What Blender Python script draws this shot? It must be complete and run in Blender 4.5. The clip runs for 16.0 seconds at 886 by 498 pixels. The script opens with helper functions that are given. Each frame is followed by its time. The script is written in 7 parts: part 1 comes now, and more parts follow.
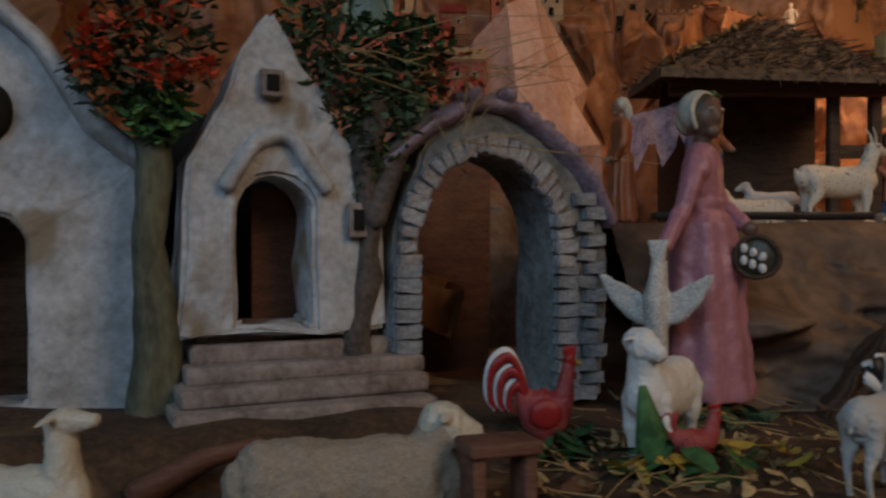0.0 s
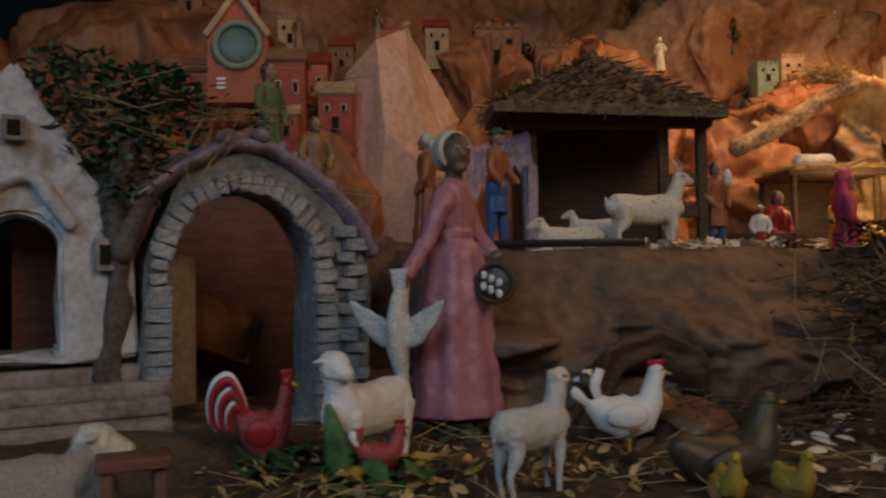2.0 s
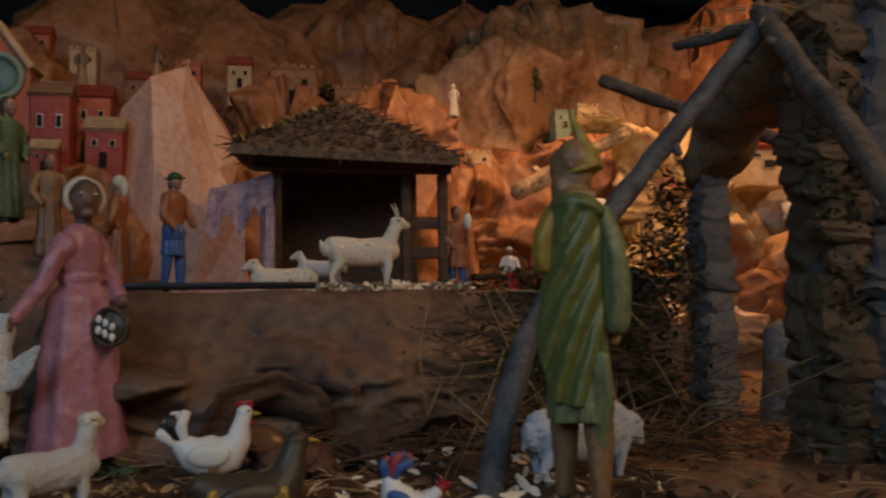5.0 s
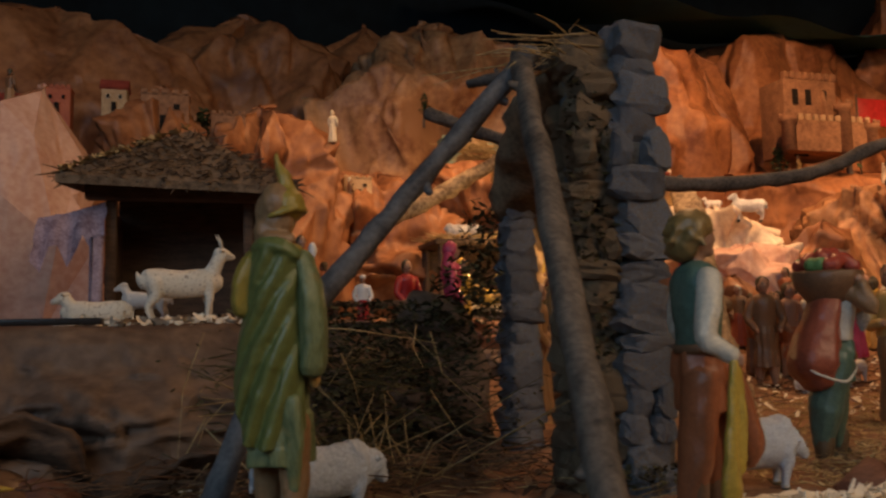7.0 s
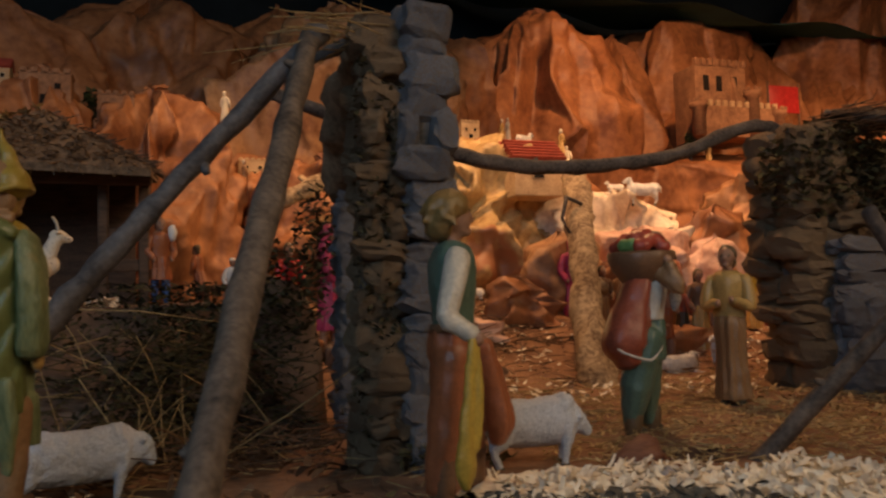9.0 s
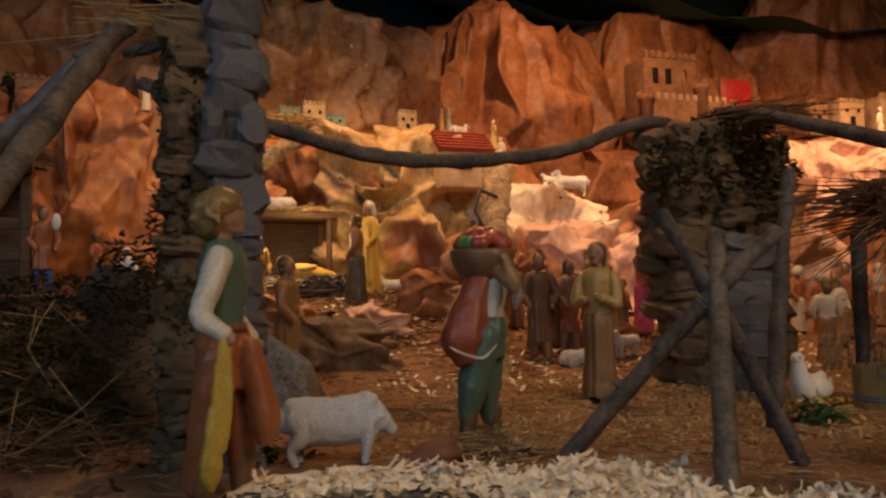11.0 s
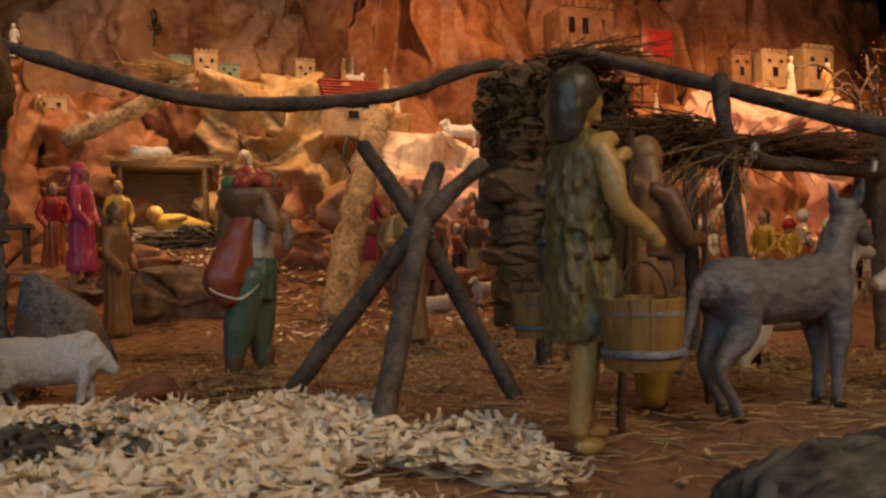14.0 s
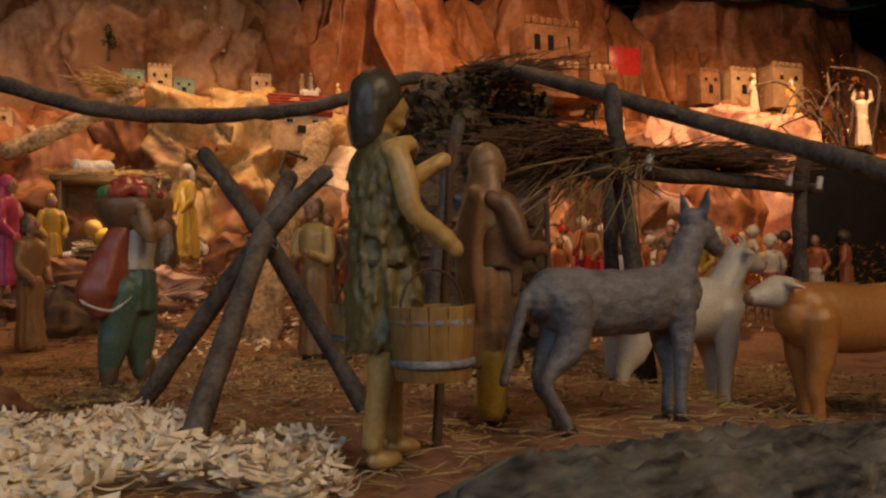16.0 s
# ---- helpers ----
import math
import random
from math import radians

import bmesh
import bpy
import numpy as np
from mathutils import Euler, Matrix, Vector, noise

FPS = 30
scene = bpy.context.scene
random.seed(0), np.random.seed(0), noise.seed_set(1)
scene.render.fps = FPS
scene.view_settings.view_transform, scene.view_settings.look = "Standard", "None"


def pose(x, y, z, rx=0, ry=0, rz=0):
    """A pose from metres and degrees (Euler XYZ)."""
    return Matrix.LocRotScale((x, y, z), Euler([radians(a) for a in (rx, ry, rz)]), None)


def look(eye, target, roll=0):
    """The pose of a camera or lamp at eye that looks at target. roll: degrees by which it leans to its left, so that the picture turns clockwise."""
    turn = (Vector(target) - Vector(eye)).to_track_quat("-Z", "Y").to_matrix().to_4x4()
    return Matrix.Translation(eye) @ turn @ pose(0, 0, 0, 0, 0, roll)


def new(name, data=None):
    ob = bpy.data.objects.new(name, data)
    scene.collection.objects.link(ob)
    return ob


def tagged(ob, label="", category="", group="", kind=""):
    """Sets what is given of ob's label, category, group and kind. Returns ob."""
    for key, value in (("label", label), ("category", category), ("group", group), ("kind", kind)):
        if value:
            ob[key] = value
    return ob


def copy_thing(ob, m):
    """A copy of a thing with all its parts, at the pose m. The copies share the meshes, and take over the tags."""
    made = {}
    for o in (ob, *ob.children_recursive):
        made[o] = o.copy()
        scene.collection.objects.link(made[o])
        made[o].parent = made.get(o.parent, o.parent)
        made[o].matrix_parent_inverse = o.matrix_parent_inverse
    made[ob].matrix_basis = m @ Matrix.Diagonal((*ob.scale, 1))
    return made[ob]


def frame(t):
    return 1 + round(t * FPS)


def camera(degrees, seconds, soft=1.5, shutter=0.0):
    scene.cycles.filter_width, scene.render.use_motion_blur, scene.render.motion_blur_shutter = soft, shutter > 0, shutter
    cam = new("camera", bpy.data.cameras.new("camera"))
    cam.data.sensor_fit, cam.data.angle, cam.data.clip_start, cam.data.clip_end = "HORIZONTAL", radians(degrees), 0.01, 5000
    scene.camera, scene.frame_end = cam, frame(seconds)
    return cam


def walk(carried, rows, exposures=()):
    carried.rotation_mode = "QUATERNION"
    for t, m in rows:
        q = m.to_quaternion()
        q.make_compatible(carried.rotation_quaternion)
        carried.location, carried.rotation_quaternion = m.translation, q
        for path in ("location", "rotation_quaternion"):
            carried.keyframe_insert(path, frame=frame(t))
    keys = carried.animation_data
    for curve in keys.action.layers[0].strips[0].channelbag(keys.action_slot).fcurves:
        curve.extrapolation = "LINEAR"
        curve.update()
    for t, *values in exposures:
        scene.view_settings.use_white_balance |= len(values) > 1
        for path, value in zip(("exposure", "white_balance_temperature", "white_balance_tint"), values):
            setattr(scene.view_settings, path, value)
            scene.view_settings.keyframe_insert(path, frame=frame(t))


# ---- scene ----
cam = camera(57.9, 16.0, 2.4, 0.5)
METRES, EYE, TILT, LEAN, TURN = 1.0, 0.108, 0.0, 0.0, 0.0
ROWS = [
    (0.0, 0.0, 0.0, 0.0, -0.0, 0.0, -0.0),
    (0.5, 0.0319, -0.0101, 0.0006, -0.86, 0.4, 0.49),
    (1.0, 0.0615, -0.0198, 0.0008, -1.35, 0.58, 0.67),
    (1.5, 0.0908, -0.0283, 0.0016, -2.27, 1.19, 0.66),
    (2.0, 0.1253, -0.0389, 0.0017, -3.42, 1.78, 0.9),
    (2.5, 0.1572, -0.0484, 0.0027, -4.69, 1.83, 1.04),
    (3.0, 0.1895, -0.0578, 0.0048, -6.17, 2.16, 1.2),
    (3.5, 0.2174, -0.0657, 0.0053, -7.68, 2.59, 1.01),
    (4.0, 0.2437, -0.0738, 0.0051, -8.87, 3.11, 0.78),
    (4.5, 0.2728, -0.0822, 0.0054, -10.19, 3.52, 0.74),
    (7.0, 0.4332, -0.1272, 0.0177, -15.54, 5.28, 1.26),
    (7.5, 0.4626, -0.1352, 0.0177, -16.39, 4.89, 1.24),
    (8.0, 0.4941, -0.1443, 0.0158, -17.18, 4.74, 1.41),
    (8.5, 0.5225, -0.1521, 0.0139, -17.95, 4.38, 1.55),
    (9.0, 0.5521, -0.1608, 0.0119, -18.77, 4.1, 1.57),
    (11.5, 0.7099, -0.2093, 0.0175, -19.66, 3.0, 0.86),
    (12.0, 0.7382, -0.2174, 0.0164, -19.74, 2.83, 0.91),
    (12.5, 0.7739, -0.2294, 0.0134, -20.54, 2.45, 1.26),
    (13.0, 0.8006, -0.2367, 0.0094, -21.09, 1.75, 1.26),
    (13.5, 0.8325, -0.2474, 0.004, -21.31, 0.88, 1.33),
    (14.0, 0.8575, -0.2554, -0.0023, -21.54, 0.11, 1.4),
    (14.5, 0.8892, -0.2653, -0.0078, -22.03, -0.34, 1.32),
    (15.0, 0.9198, -0.2725, -0.0111, -22.19, 0.08, 1.43),
    (15.5, 0.9441, -0.279, -0.0108, -22.09, 0.66, 1.41),
    (16.0, 0.9557, -0.2822, -0.01, -21.81, 1.39, 1.25),
]
walk(cam, [(t, pose(0, 0, EYE, TILT, LEAN, TURN) @ pose(METRES * x, METRES * y, METRES * z, 90 + pitch, roll, yaw)) for t, x, y, z, yaw, pitch, roll in ROWS])


# ---- world and light ----
world = bpy.data.worlds.new("world")
scene.world = world
world.use_nodes = True
world.node_tree.nodes["Background"].inputs["Color"].default_value = (0.54, 0.62, 0.78, 1)
world.node_tree.nodes["Background"].inputs["Strength"].default_value = 0.22


def lamp(name, at, watts, colour, radius=0.03, target=None, cone=None):
    """A hidden spotlight bulb of the display, or a bare bulb where no cone is given."""
    data = bpy.data.lights.new(name, "SPOT" if cone else "POINT")
    data.energy, data.color, data.shadow_soft_size = watts, colour, radius
    if cone:
        data.spot_size, data.spot_blend = radians(cone), 0.7
    ob = new(name, data)
    ob.matrix_world = look(at, target) if target else Matrix.Translation(at)
    return ob


WARM = (1.0, 0.50, 0.22)
lamp("spotlight_grotto", (1.22, 1.12, 1.20), 25.0, WARM, 0.015, (1.12, 1.22, 0.18), 108)
lamp("spotlight_cliff", (1.00, 1.34, 0.78), 6.4, (1.0, 0.56, 0.27), 0.012, (1.12, 1.46, 0.28), 125)
lamp("spotlight_rock", (1.66, 1.22, 0.70), 6.0, (1.0, 0.55, 0.27), 0.012, (1.46, 1.40, 0.22), 120)
lamp("spotlight_castle", (1.75, 1.30, 1.30), 42.0, (1.0, 0.46, 0.19), 0.02, (2.2, 1.9, 0.55), 110)
lamp("spotlight_stable", (0.62, 1.28, 0.80), 4.2, (1.0, 0.54, 0.24), 0.015, (0.86, 1.58, 0.32), 110)
lamp("spotlight_right", (1.85, 0.72, 0.85), 7.0, WARM, 0.03, (1.95, 1.1, 0.1), 105)
lamp("spotlight_far", (2.85, 1.05, 1.15), 84.0, WARM, 0.03, (2.95, 1.6, 0.4), 100)
lamp("bulb_manger", (0.95, 1.30, 0.245), 0.40, (1.0, 0.62, 0.25), 0.008)
lamp("spotlight_village", (0.15, 0.80, 1.0), 3.7, (1.0, 0.55, 0.30), 0.05, (0.1, 1.3, 0.35), 100)
# unseen area light, added for the cool light from the front left
window = bpy.data.lights.new("cool_left_light", "AREA")
window.energy, window.color, window.shape, window.size, window.size_y = 14.5, (0.52, 0.75, 1.0), "RECTANGLE", 1.6, 1.0
new("cool_left_light", window).matrix_world = look((-0.7, -1.3, 1.1), (0.1, 0.5, 0.05))
# unseen warm fill, added to brighten the front right
warm_fill_data = bpy.data.lights.new("warm_fill", "AREA")
warm_fill_data.energy, warm_fill_data.color, warm_fill_data.size = 16.5, (1.0, 0.70, 0.44), 1.0
new("warm_fill", warm_fill_data).matrix_world = look((1.55, -1.1, 1.3), (1.25, 0.3, 0.0))

# ---- materials ----


def mat(name, dark, light, scale=60, rough=0.7, bump=0.3, fine=5.0, stretch=(1, 1, 1), metal=0.0, spots=None, vary=0.0, coat=0.0, crease=0.0):
    """A mottled paint, cloth, stone or bark: two scales of noise between two colours, with relief."""
    m = bpy.data.materials.new(name)
    m.use_nodes = True
    nt = m.node_tree
    n, l = nt.nodes, nt.links
    b = n["Principled BSDF"]
    tc, mp = n.new("ShaderNodeTexCoord"), n.new("ShaderNodeMapping")
    mp.inputs["Scale"].default_value = stretch
    l.new(tc.outputs["Object"], mp.inputs["Vector"])
    big, small = n.new("ShaderNodeTexNoise"), n.new("ShaderNodeTexNoise")
    big.inputs["Scale"].default_value, big.inputs["Detail"].default_value = scale, 4
    small.inputs["Scale"].default_value, small.inputs["Detail"].default_value = scale * fine, 6
    for s in (big, small):
        l.new(mp.outputs["Vector"], s.inputs["Vector"])
    mix = n.new("ShaderNodeMath")
    mix.operation = "MULTIPLY_ADD"
    mix.inputs[1].default_value = 0.45
    l.new(small.outputs["Fac"], mix.inputs[0])
    half = n.new("ShaderNodeMath")
    half.operation = "MULTIPLY"
    half.inputs[1].default_value = 0.55
    l.new(big.outputs["Fac"], half.inputs[0])
    l.new(half.outputs[0], mix.inputs[2])
    ramp = n.new("ShaderNodeValToRGB")
    ramp.color_ramp.elements[0].position, ramp.color_ramp.elements[1].position = 0.36, 0.66
    ramp.color_ramp.elements[0].color, ramp.color_ramp.elements[1].color = (*dark, 1), (*light, 1)
    l.new(mix.outputs[0], ramp.inputs["Fac"])
    out = ramp.outputs["Color"]
    if spots:
        third = n.new("ShaderNodeTexNoise")
        third.inputs["Scale"].default_value, third.inputs["Detail"].default_value = spots[1], 3
        l.new(tc.outputs["Object"], third.inputs["Vector"])
        r2 = n.new("ShaderNodeValToRGB")
        r2.color_ramp.elements[0].position, r2.color_ramp.elements[1].position = spots[2], spots[2] + 0.08
        l.new(third.outputs["Fac"], r2.inputs["Fac"])
        mx = n.new("ShaderNodeMix")
        mx.data_type = "RGBA"
        l.new(r2.outputs["Color"], mx.inputs["Factor"])
        l.new(out, mx.inputs["A"])
        mx.inputs["B"].default_value = (*spots[0], 1)
        out = mx.outputs["Result"]
    if vary:
        info, hsv, rng = n.new("ShaderNodeObjectInfo"), n.new("ShaderNodeHueSaturation"), n.new("ShaderNodeMapRange")
        geo, add = n.new("ShaderNodeNewGeometry"), n.new("ShaderNodeMath")
        add.operation = "ADD"
        l.new(info.outputs["Random"], add.inputs[0])
        l.new(geo.outputs["Random Per Island"], add.inputs[1])
        rng.inputs["From Max"].default_value = 2.0
        rng.inputs["To Min"].default_value, rng.inputs["To Max"].default_value = 1 - vary, 1 + vary
        l.new(add.outputs[0], rng.inputs["Value"])
        l.new(rng.outputs["Result"], hsv.inputs["Value"])
        l.new(out, hsv.inputs["Color"])
        out = hsv.outputs["Color"]
    l.new(out, b.inputs["Base Color"])
    b.inputs["Roughness"].default_value, b.inputs["Metallic"].default_value = rough, metal
    b.inputs["Coat Weight"].default_value = coat
    b.inputs["Specular IOR Level"].default_value = 0.4
    if bump:
        bp = n.new("ShaderNodeBump")
        bp.inputs["Strength"].default_value, bp.inputs["Distance"].default_value = bump, 0.12 / scale
        l.new(mix.outputs[0], bp.inputs["Height"])
        l.new(bp.outputs["Normal"], b.inputs["Normal"])
    if crease:
        # long sharp folds of crumpled paper, at two sizes
        squash = n.new("ShaderNodeMapping")
        squash.inputs["Scale"].default_value = (1, 1, 0.45)
        squash.inputs["Rotation"].default_value = (0, 0.35, 0)
        l.new(tc.outputs["Object"], squash.inputs["Vector"])
        last = bp
        for size, deep in ((crease * 1.6, 0.014), (crease * 4.5, 0.006)):
            ridge = n.new("ShaderNodeTexNoise")
            ridge.noise_type = "RIDGED_MULTIFRACTAL"
            ridge.inputs["Scale"].default_value, ridge.inputs["Detail"].default_value = size, 2.5
            ridge.inputs["Distortion"].default_value = 0.4
            l.new(squash.outputs["Vector"], ridge.inputs["Vector"])
            fold = n.new("ShaderNodeBump")
            fold.inputs["Strength"].default_value, fold.inputs["Distance"].default_value = 0.8, deep
            l.new(ridge.outputs["Fac"], fold.inputs["Height"])
            l.new(last.outputs["Normal"], fold.inputs["Normal"])
            last = fold
        l.new(last.outputs["Normal"], b.inputs["Normal"])
    return m


def paint(name, c, rough=0.5, wear=0.55, scale=70, **kw):
    """Hand-painted resin or plaster: the colour with a darker wash."""
    return mat(name, tuple(v * (0.42 + 0.55 * wear) for v in c), tuple(min(0.9, v * 1.08) for v in c), scale, rough * 0.68, 0.18, 5, **kw)


M = {
    "paper": mat("crumpled_paper", (0.17, 0.062, 0.026), (0.43, 0.19, 0.080), 7, 0.5, 0.14, 7, spots=((0.16, 0.065, 0.032), 5, 0.60), crease=6),
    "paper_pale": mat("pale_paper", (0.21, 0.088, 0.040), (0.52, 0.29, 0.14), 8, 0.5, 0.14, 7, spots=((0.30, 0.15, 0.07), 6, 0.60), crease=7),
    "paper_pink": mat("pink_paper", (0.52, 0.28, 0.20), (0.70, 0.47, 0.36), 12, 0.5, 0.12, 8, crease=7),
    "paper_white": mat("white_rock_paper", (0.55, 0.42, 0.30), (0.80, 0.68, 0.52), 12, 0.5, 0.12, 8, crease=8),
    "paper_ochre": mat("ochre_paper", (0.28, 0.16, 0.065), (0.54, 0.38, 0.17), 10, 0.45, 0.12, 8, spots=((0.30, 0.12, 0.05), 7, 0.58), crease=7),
    "wall_paper": mat("terrace_paper", (0.075, 0.044, 0.029), (0.20, 0.125, 0.082), 10, 0.65, 0.14, 8, crease=9),
    "soil": mat("soil", (0.030, 0.018, 0.011), (0.12, 0.068, 0.037), 28, 0.95, 0.7, 9, spots=((0.20, 0.12, 0.06), 22, 0.60)),
    "clay": mat("clay_ground", (0.17, 0.080, 0.040), (0.32, 0.172, 0.093), 14, 0.9, 0.5, 10, spots=((0.10, 0.05, 0.03), 9, 0.6)),
    "cloth_dark": mat("dark_backcloth", (0.006, 0.010, 0.013), (0.014, 0.024, 0.030), 3, 0.95, 0.1),
    "cloth_teal": mat("teal_backcloth", (0.02, 0.10, 0.11), (0.04, 0.15, 0.17), 3, 0.9, 0.1),
    "plaster": mat("white_plaster", (0.31, 0.305, 0.30), (0.58, 0.58, 0.59), 30, 0.8, 0.6, 6, spots=((0.27, 0.22, 0.16), 18, 0.58)),
    "step": mat("grey_steps", (0.15, 0.11, 0.09), (0.36, 0.30, 0.27), 40, 0.85, 0.5),
    "plaster_tan": mat("tan_plaster", (0.16, 0.12, 0.09), (0.34, 0.27, 0.20), 30, 0.85, 0.4),
    "skin_dark": paint("dark_painted_skin", (0.17, 0.095, 0.065), 0.5, 0.6),
    "sage": mat("sage_green_robe", (0.10, 0.125, 0.055), (0.23, 0.25, 0.115), 40, 0.42, 0.25, 4, (1, 1, 0.2), spots=((0.25, 0.21, 0.08), 9, 0.62)),
    "stone": mat("grey_stone", (0.10, 0.11, 0.12), (0.34, 0.36, 0.38), 60, 0.85, 0.6, vary=0.35),
    "stone_pale": mat("pale_stone", (0.17, 0.16, 0.165), (0.42, 0.40, 0.395), 60, 0.85, 0.5, vary=0.25),
    "stone_blue": mat("blue_grey_stone", (0.060, 0.063, 0.076), (0.30, 0.305, 0.34), 55, 0.72, 0.9, vary=0.45, spots=((0.19, 0.135, 0.08), 30, 0.53)),
    "mortar": mat("mortar", (0.06, 0.06, 0.06), (0.16, 0.15, 0.14), 60, 0.95, 0.5),
    "arch_core": mat("arch_core", (0.10, 0.105, 0.10), (0.27, 0.28, 0.275), 45, 0.85, 0.6),
    "trunk_moss": mat("mossy_trunk", (0.055, 0.055, 0.036), (0.18, 0.18, 0.12), 45, 0.85, 0.7, 5, (1, 1, 0.4)),
    "stone_brown": mat("brown_stone", (0.085, 0.055, 0.030), (0.25, 0.17, 0.10), 45, 0.9, 0.7, vary=0.4),
    "mauve": mat("mauve_rim", (0.16, 0.10, 0.13), (0.42, 0.32, 0.38), 60, 0.75, 0.5),
    "bark": mat("dark_bark", (0.035, 0.028, 0.026), (0.15, 0.12, 0.10), 40, 0.85, 0.8, 6, (1, 1, 1)),
    "bark_blue": mat("grey_bark", (0.050, 0.046, 0.048), (0.165, 0.150, 0.145), 50, 0.7, 0.5, 5),
    "bark_brown": mat("grey_brown_bark", (0.045, 0.034, 0.027), (0.19, 0.145, 0.11), 50, 0.7, 0.7, 5),
    "bark_pale": mat("pale_bark", (0.13, 0.075, 0.038), (0.50, 0.36, 0.21), 34, 0.8, 1.0, 4),
    "log": mat("log_bark", (0.016, 0.015, 0.013), (0.165, 0.150, 0.120), 70, 0.95, 1.0, 3.2, (0.3, 1, 1), spots=((0.15, 0.145, 0.115), 60, 0.62)),
    "wood": mat("dark_wood", (0.05, 0.028, 0.016), (0.13, 0.075, 0.045), 40, 0.75, 0.4, 5, (1, 1, 5)),
    "wood_red": mat("red_brown_wood", (0.10, 0.04, 0.025), (0.20, 0.09, 0.055), 40, 0.7, 0.4, 5, (1, 1, 4)),
    "thatch": mat("thatch", (0.05, 0.032, 0.02), (0.21, 0.14, 0.085), 90, 0.9, 0.6, 5, vary=0.4),
    "straw": mat("straw", (0.26, 0.17, 0.07), (0.50, 0.36, 0.17), 60, 0.7, 0.2, 4, vary=0.45),
    "twig": mat("dry_twigs", (0.07, 0.036, 0.018), (0.20, 0.11, 0.055), 60, 0.8, 0.2, 4, vary=0.45),
    "shavings": mat("wood_shavings", (0.70, 0.58, 0.41), (0.88, 0.80, 0.64), 60, 0.7, 0.2, 4, vary=0.14),
    "moss": mat("dry_moss", (0.035, 0.028, 0.012), (0.13, 0.105, 0.04), 60, 0.95, 0.5, 4, vary=0.5),
    "leaf": mat("leaf_green", (0.02, 0.06, 0.02), (0.07, 0.17, 0.06), 60, 0.5, 0.2, 4, vary=0.5),
    "leaf_dark": mat("leaf_dark", (0.030, 0.060, 0.028), (0.12, 0.17, 0.085), 60, 0.6, 0.2, 4, vary=0.5),
    "leaf_lime": mat("leaf_lime", (0.06, 0.14, 0.04), (0.16, 0.30, 0.10), 60, 0.5, 0.2, 4, vary=0.4),
    "flower": mat("red_flower", (0.35, 0.03, 0.01), (0.70, 0.12, 0.05), 60, 0.5, 0.1, 4, vary=0.3),
    "pink": paint("pink_dress", (0.46, 0.20, 0.24), 0.42, 0.62, 45),
    "skin": paint("painted_skin", (0.36, 0.20, 0.13), 0.5, 0.6),
    "skin_gold": paint("ochre_skin", (0.52, 0.33, 0.11), 0.45, 0.6),
    "cream": paint("cream_cloth", (0.62, 0.56, 0.45), 0.5, 0.6),
    "white": paint("white_paint", (0.80, 0.78, 0.74), 0.45, 0.72, 90),
    "wool": mat("painted_wool", (0.42, 0.40, 0.37), (0.82, 0.80, 0.76), 130, 0.6, 0.7, 3),
    "wool_grey": mat("bluish_wool", (0.36, 0.39, 0.43), (0.76, 0.80, 0.86), 70, 0.5, 0.7, 3),
    "wool_tan": mat("tan_wool", (0.20, 0.15, 0.11), (0.55, 0.45, 0.34), 120, 0.65, 0.7, 3),
    "goat": mat("spotted_hide", (0.60, 0.53, 0.42), (0.78, 0.73, 0.62), 70, 0.6, 0.3, spots=((0.18, 0.12, 0.08), 26, 0.60)),
    "speckle": mat("speckled_feathers", (0.34, 0.31, 0.28), (0.80, 0.78, 0.72), 150, 0.55, 0.6, 2),
    "red": paint("red_paint", (0.36, 0.025, 0.025), 0.4, 0.5),
    "redwhite": mat("red_white_feathers", (0.26, 0.010, 0.014), (0.36, 0.015, 0.018), 60, 0.4, 0.3, spots=((0.78, 0.66, 0.60), 120, 0.585)),
    "blackwhite": mat("black_white_feathers", (0.55, 0.53, 0.48), (0.75, 0.73, 0.68), 60, 0.5, 0.3, spots=((0.02, 0.025, 0.03), 45, 0.56)),
    "black": paint("black_paint", (0.018, 0.016, 0.016), 0.5, 0.5),
    "yellow": paint("yellow_paint", (0.50, 0.33, 0.055), 0.5, 0.55),
    "green": paint("olive_green_coat", (0.140, 0.160, 0.050), 0.42, 0.62, 45),
    "mustard": paint("mustard_coat", (0.34, 0.24, 0.045), 0.45, 0.62, 40),
    "vest": paint("green_vest", (0.10, 0.16, 0.12), 0.5, 0.5),
    "brown": paint("brown_cloth", (0.20, 0.105, 0.055), 0.55, 0.5),
    "tan": paint("tan_cloth", (0.30, 0.17, 0.08), 0.55, 0.55),
    "rust": paint("rust_cloth", (0.36, 0.12, 0.05), 0.5, 0.55),
    "cape": paint("red_brown_cape", (0.30, 0.08, 0.045), 0.5, 0.55),
    "magenta": paint("magenta_robe", (0.42, 0.05, 0.12), 0.5, 0.55),
    "fur": mat("fur_tunic", (0.075, 0.058, 0.020), (0.22, 0.170, 0.060), 60, 0.38, 0.6, 3, (1, 1, 0.35)),
    "hair": paint("brown_hair", (0.13, 0.085, 0.045), 0.6, 0.5),
    "hair_gold": paint("golden_hair", (0.27, 0.17, 0.06), 0.5, 0.5),
    "hair_dark": paint("dark_hair", (0.075, 0.062, 0.040), 0.5, 0.45),
    "blue": paint("blue_cloth", (0.06, 0.13, 0.34), 0.5, 0.5),
    "grey": mat("donkey_grey", (0.10, 0.094, 0.094), (0.24, 0.225, 0.225), 18, 0.42, 0.35, 5, (0.6, 1, 1.6)),
    "cow": paint("orange_brown_hide", (0.50, 0.21, 0.055), 0.45, 0.62),
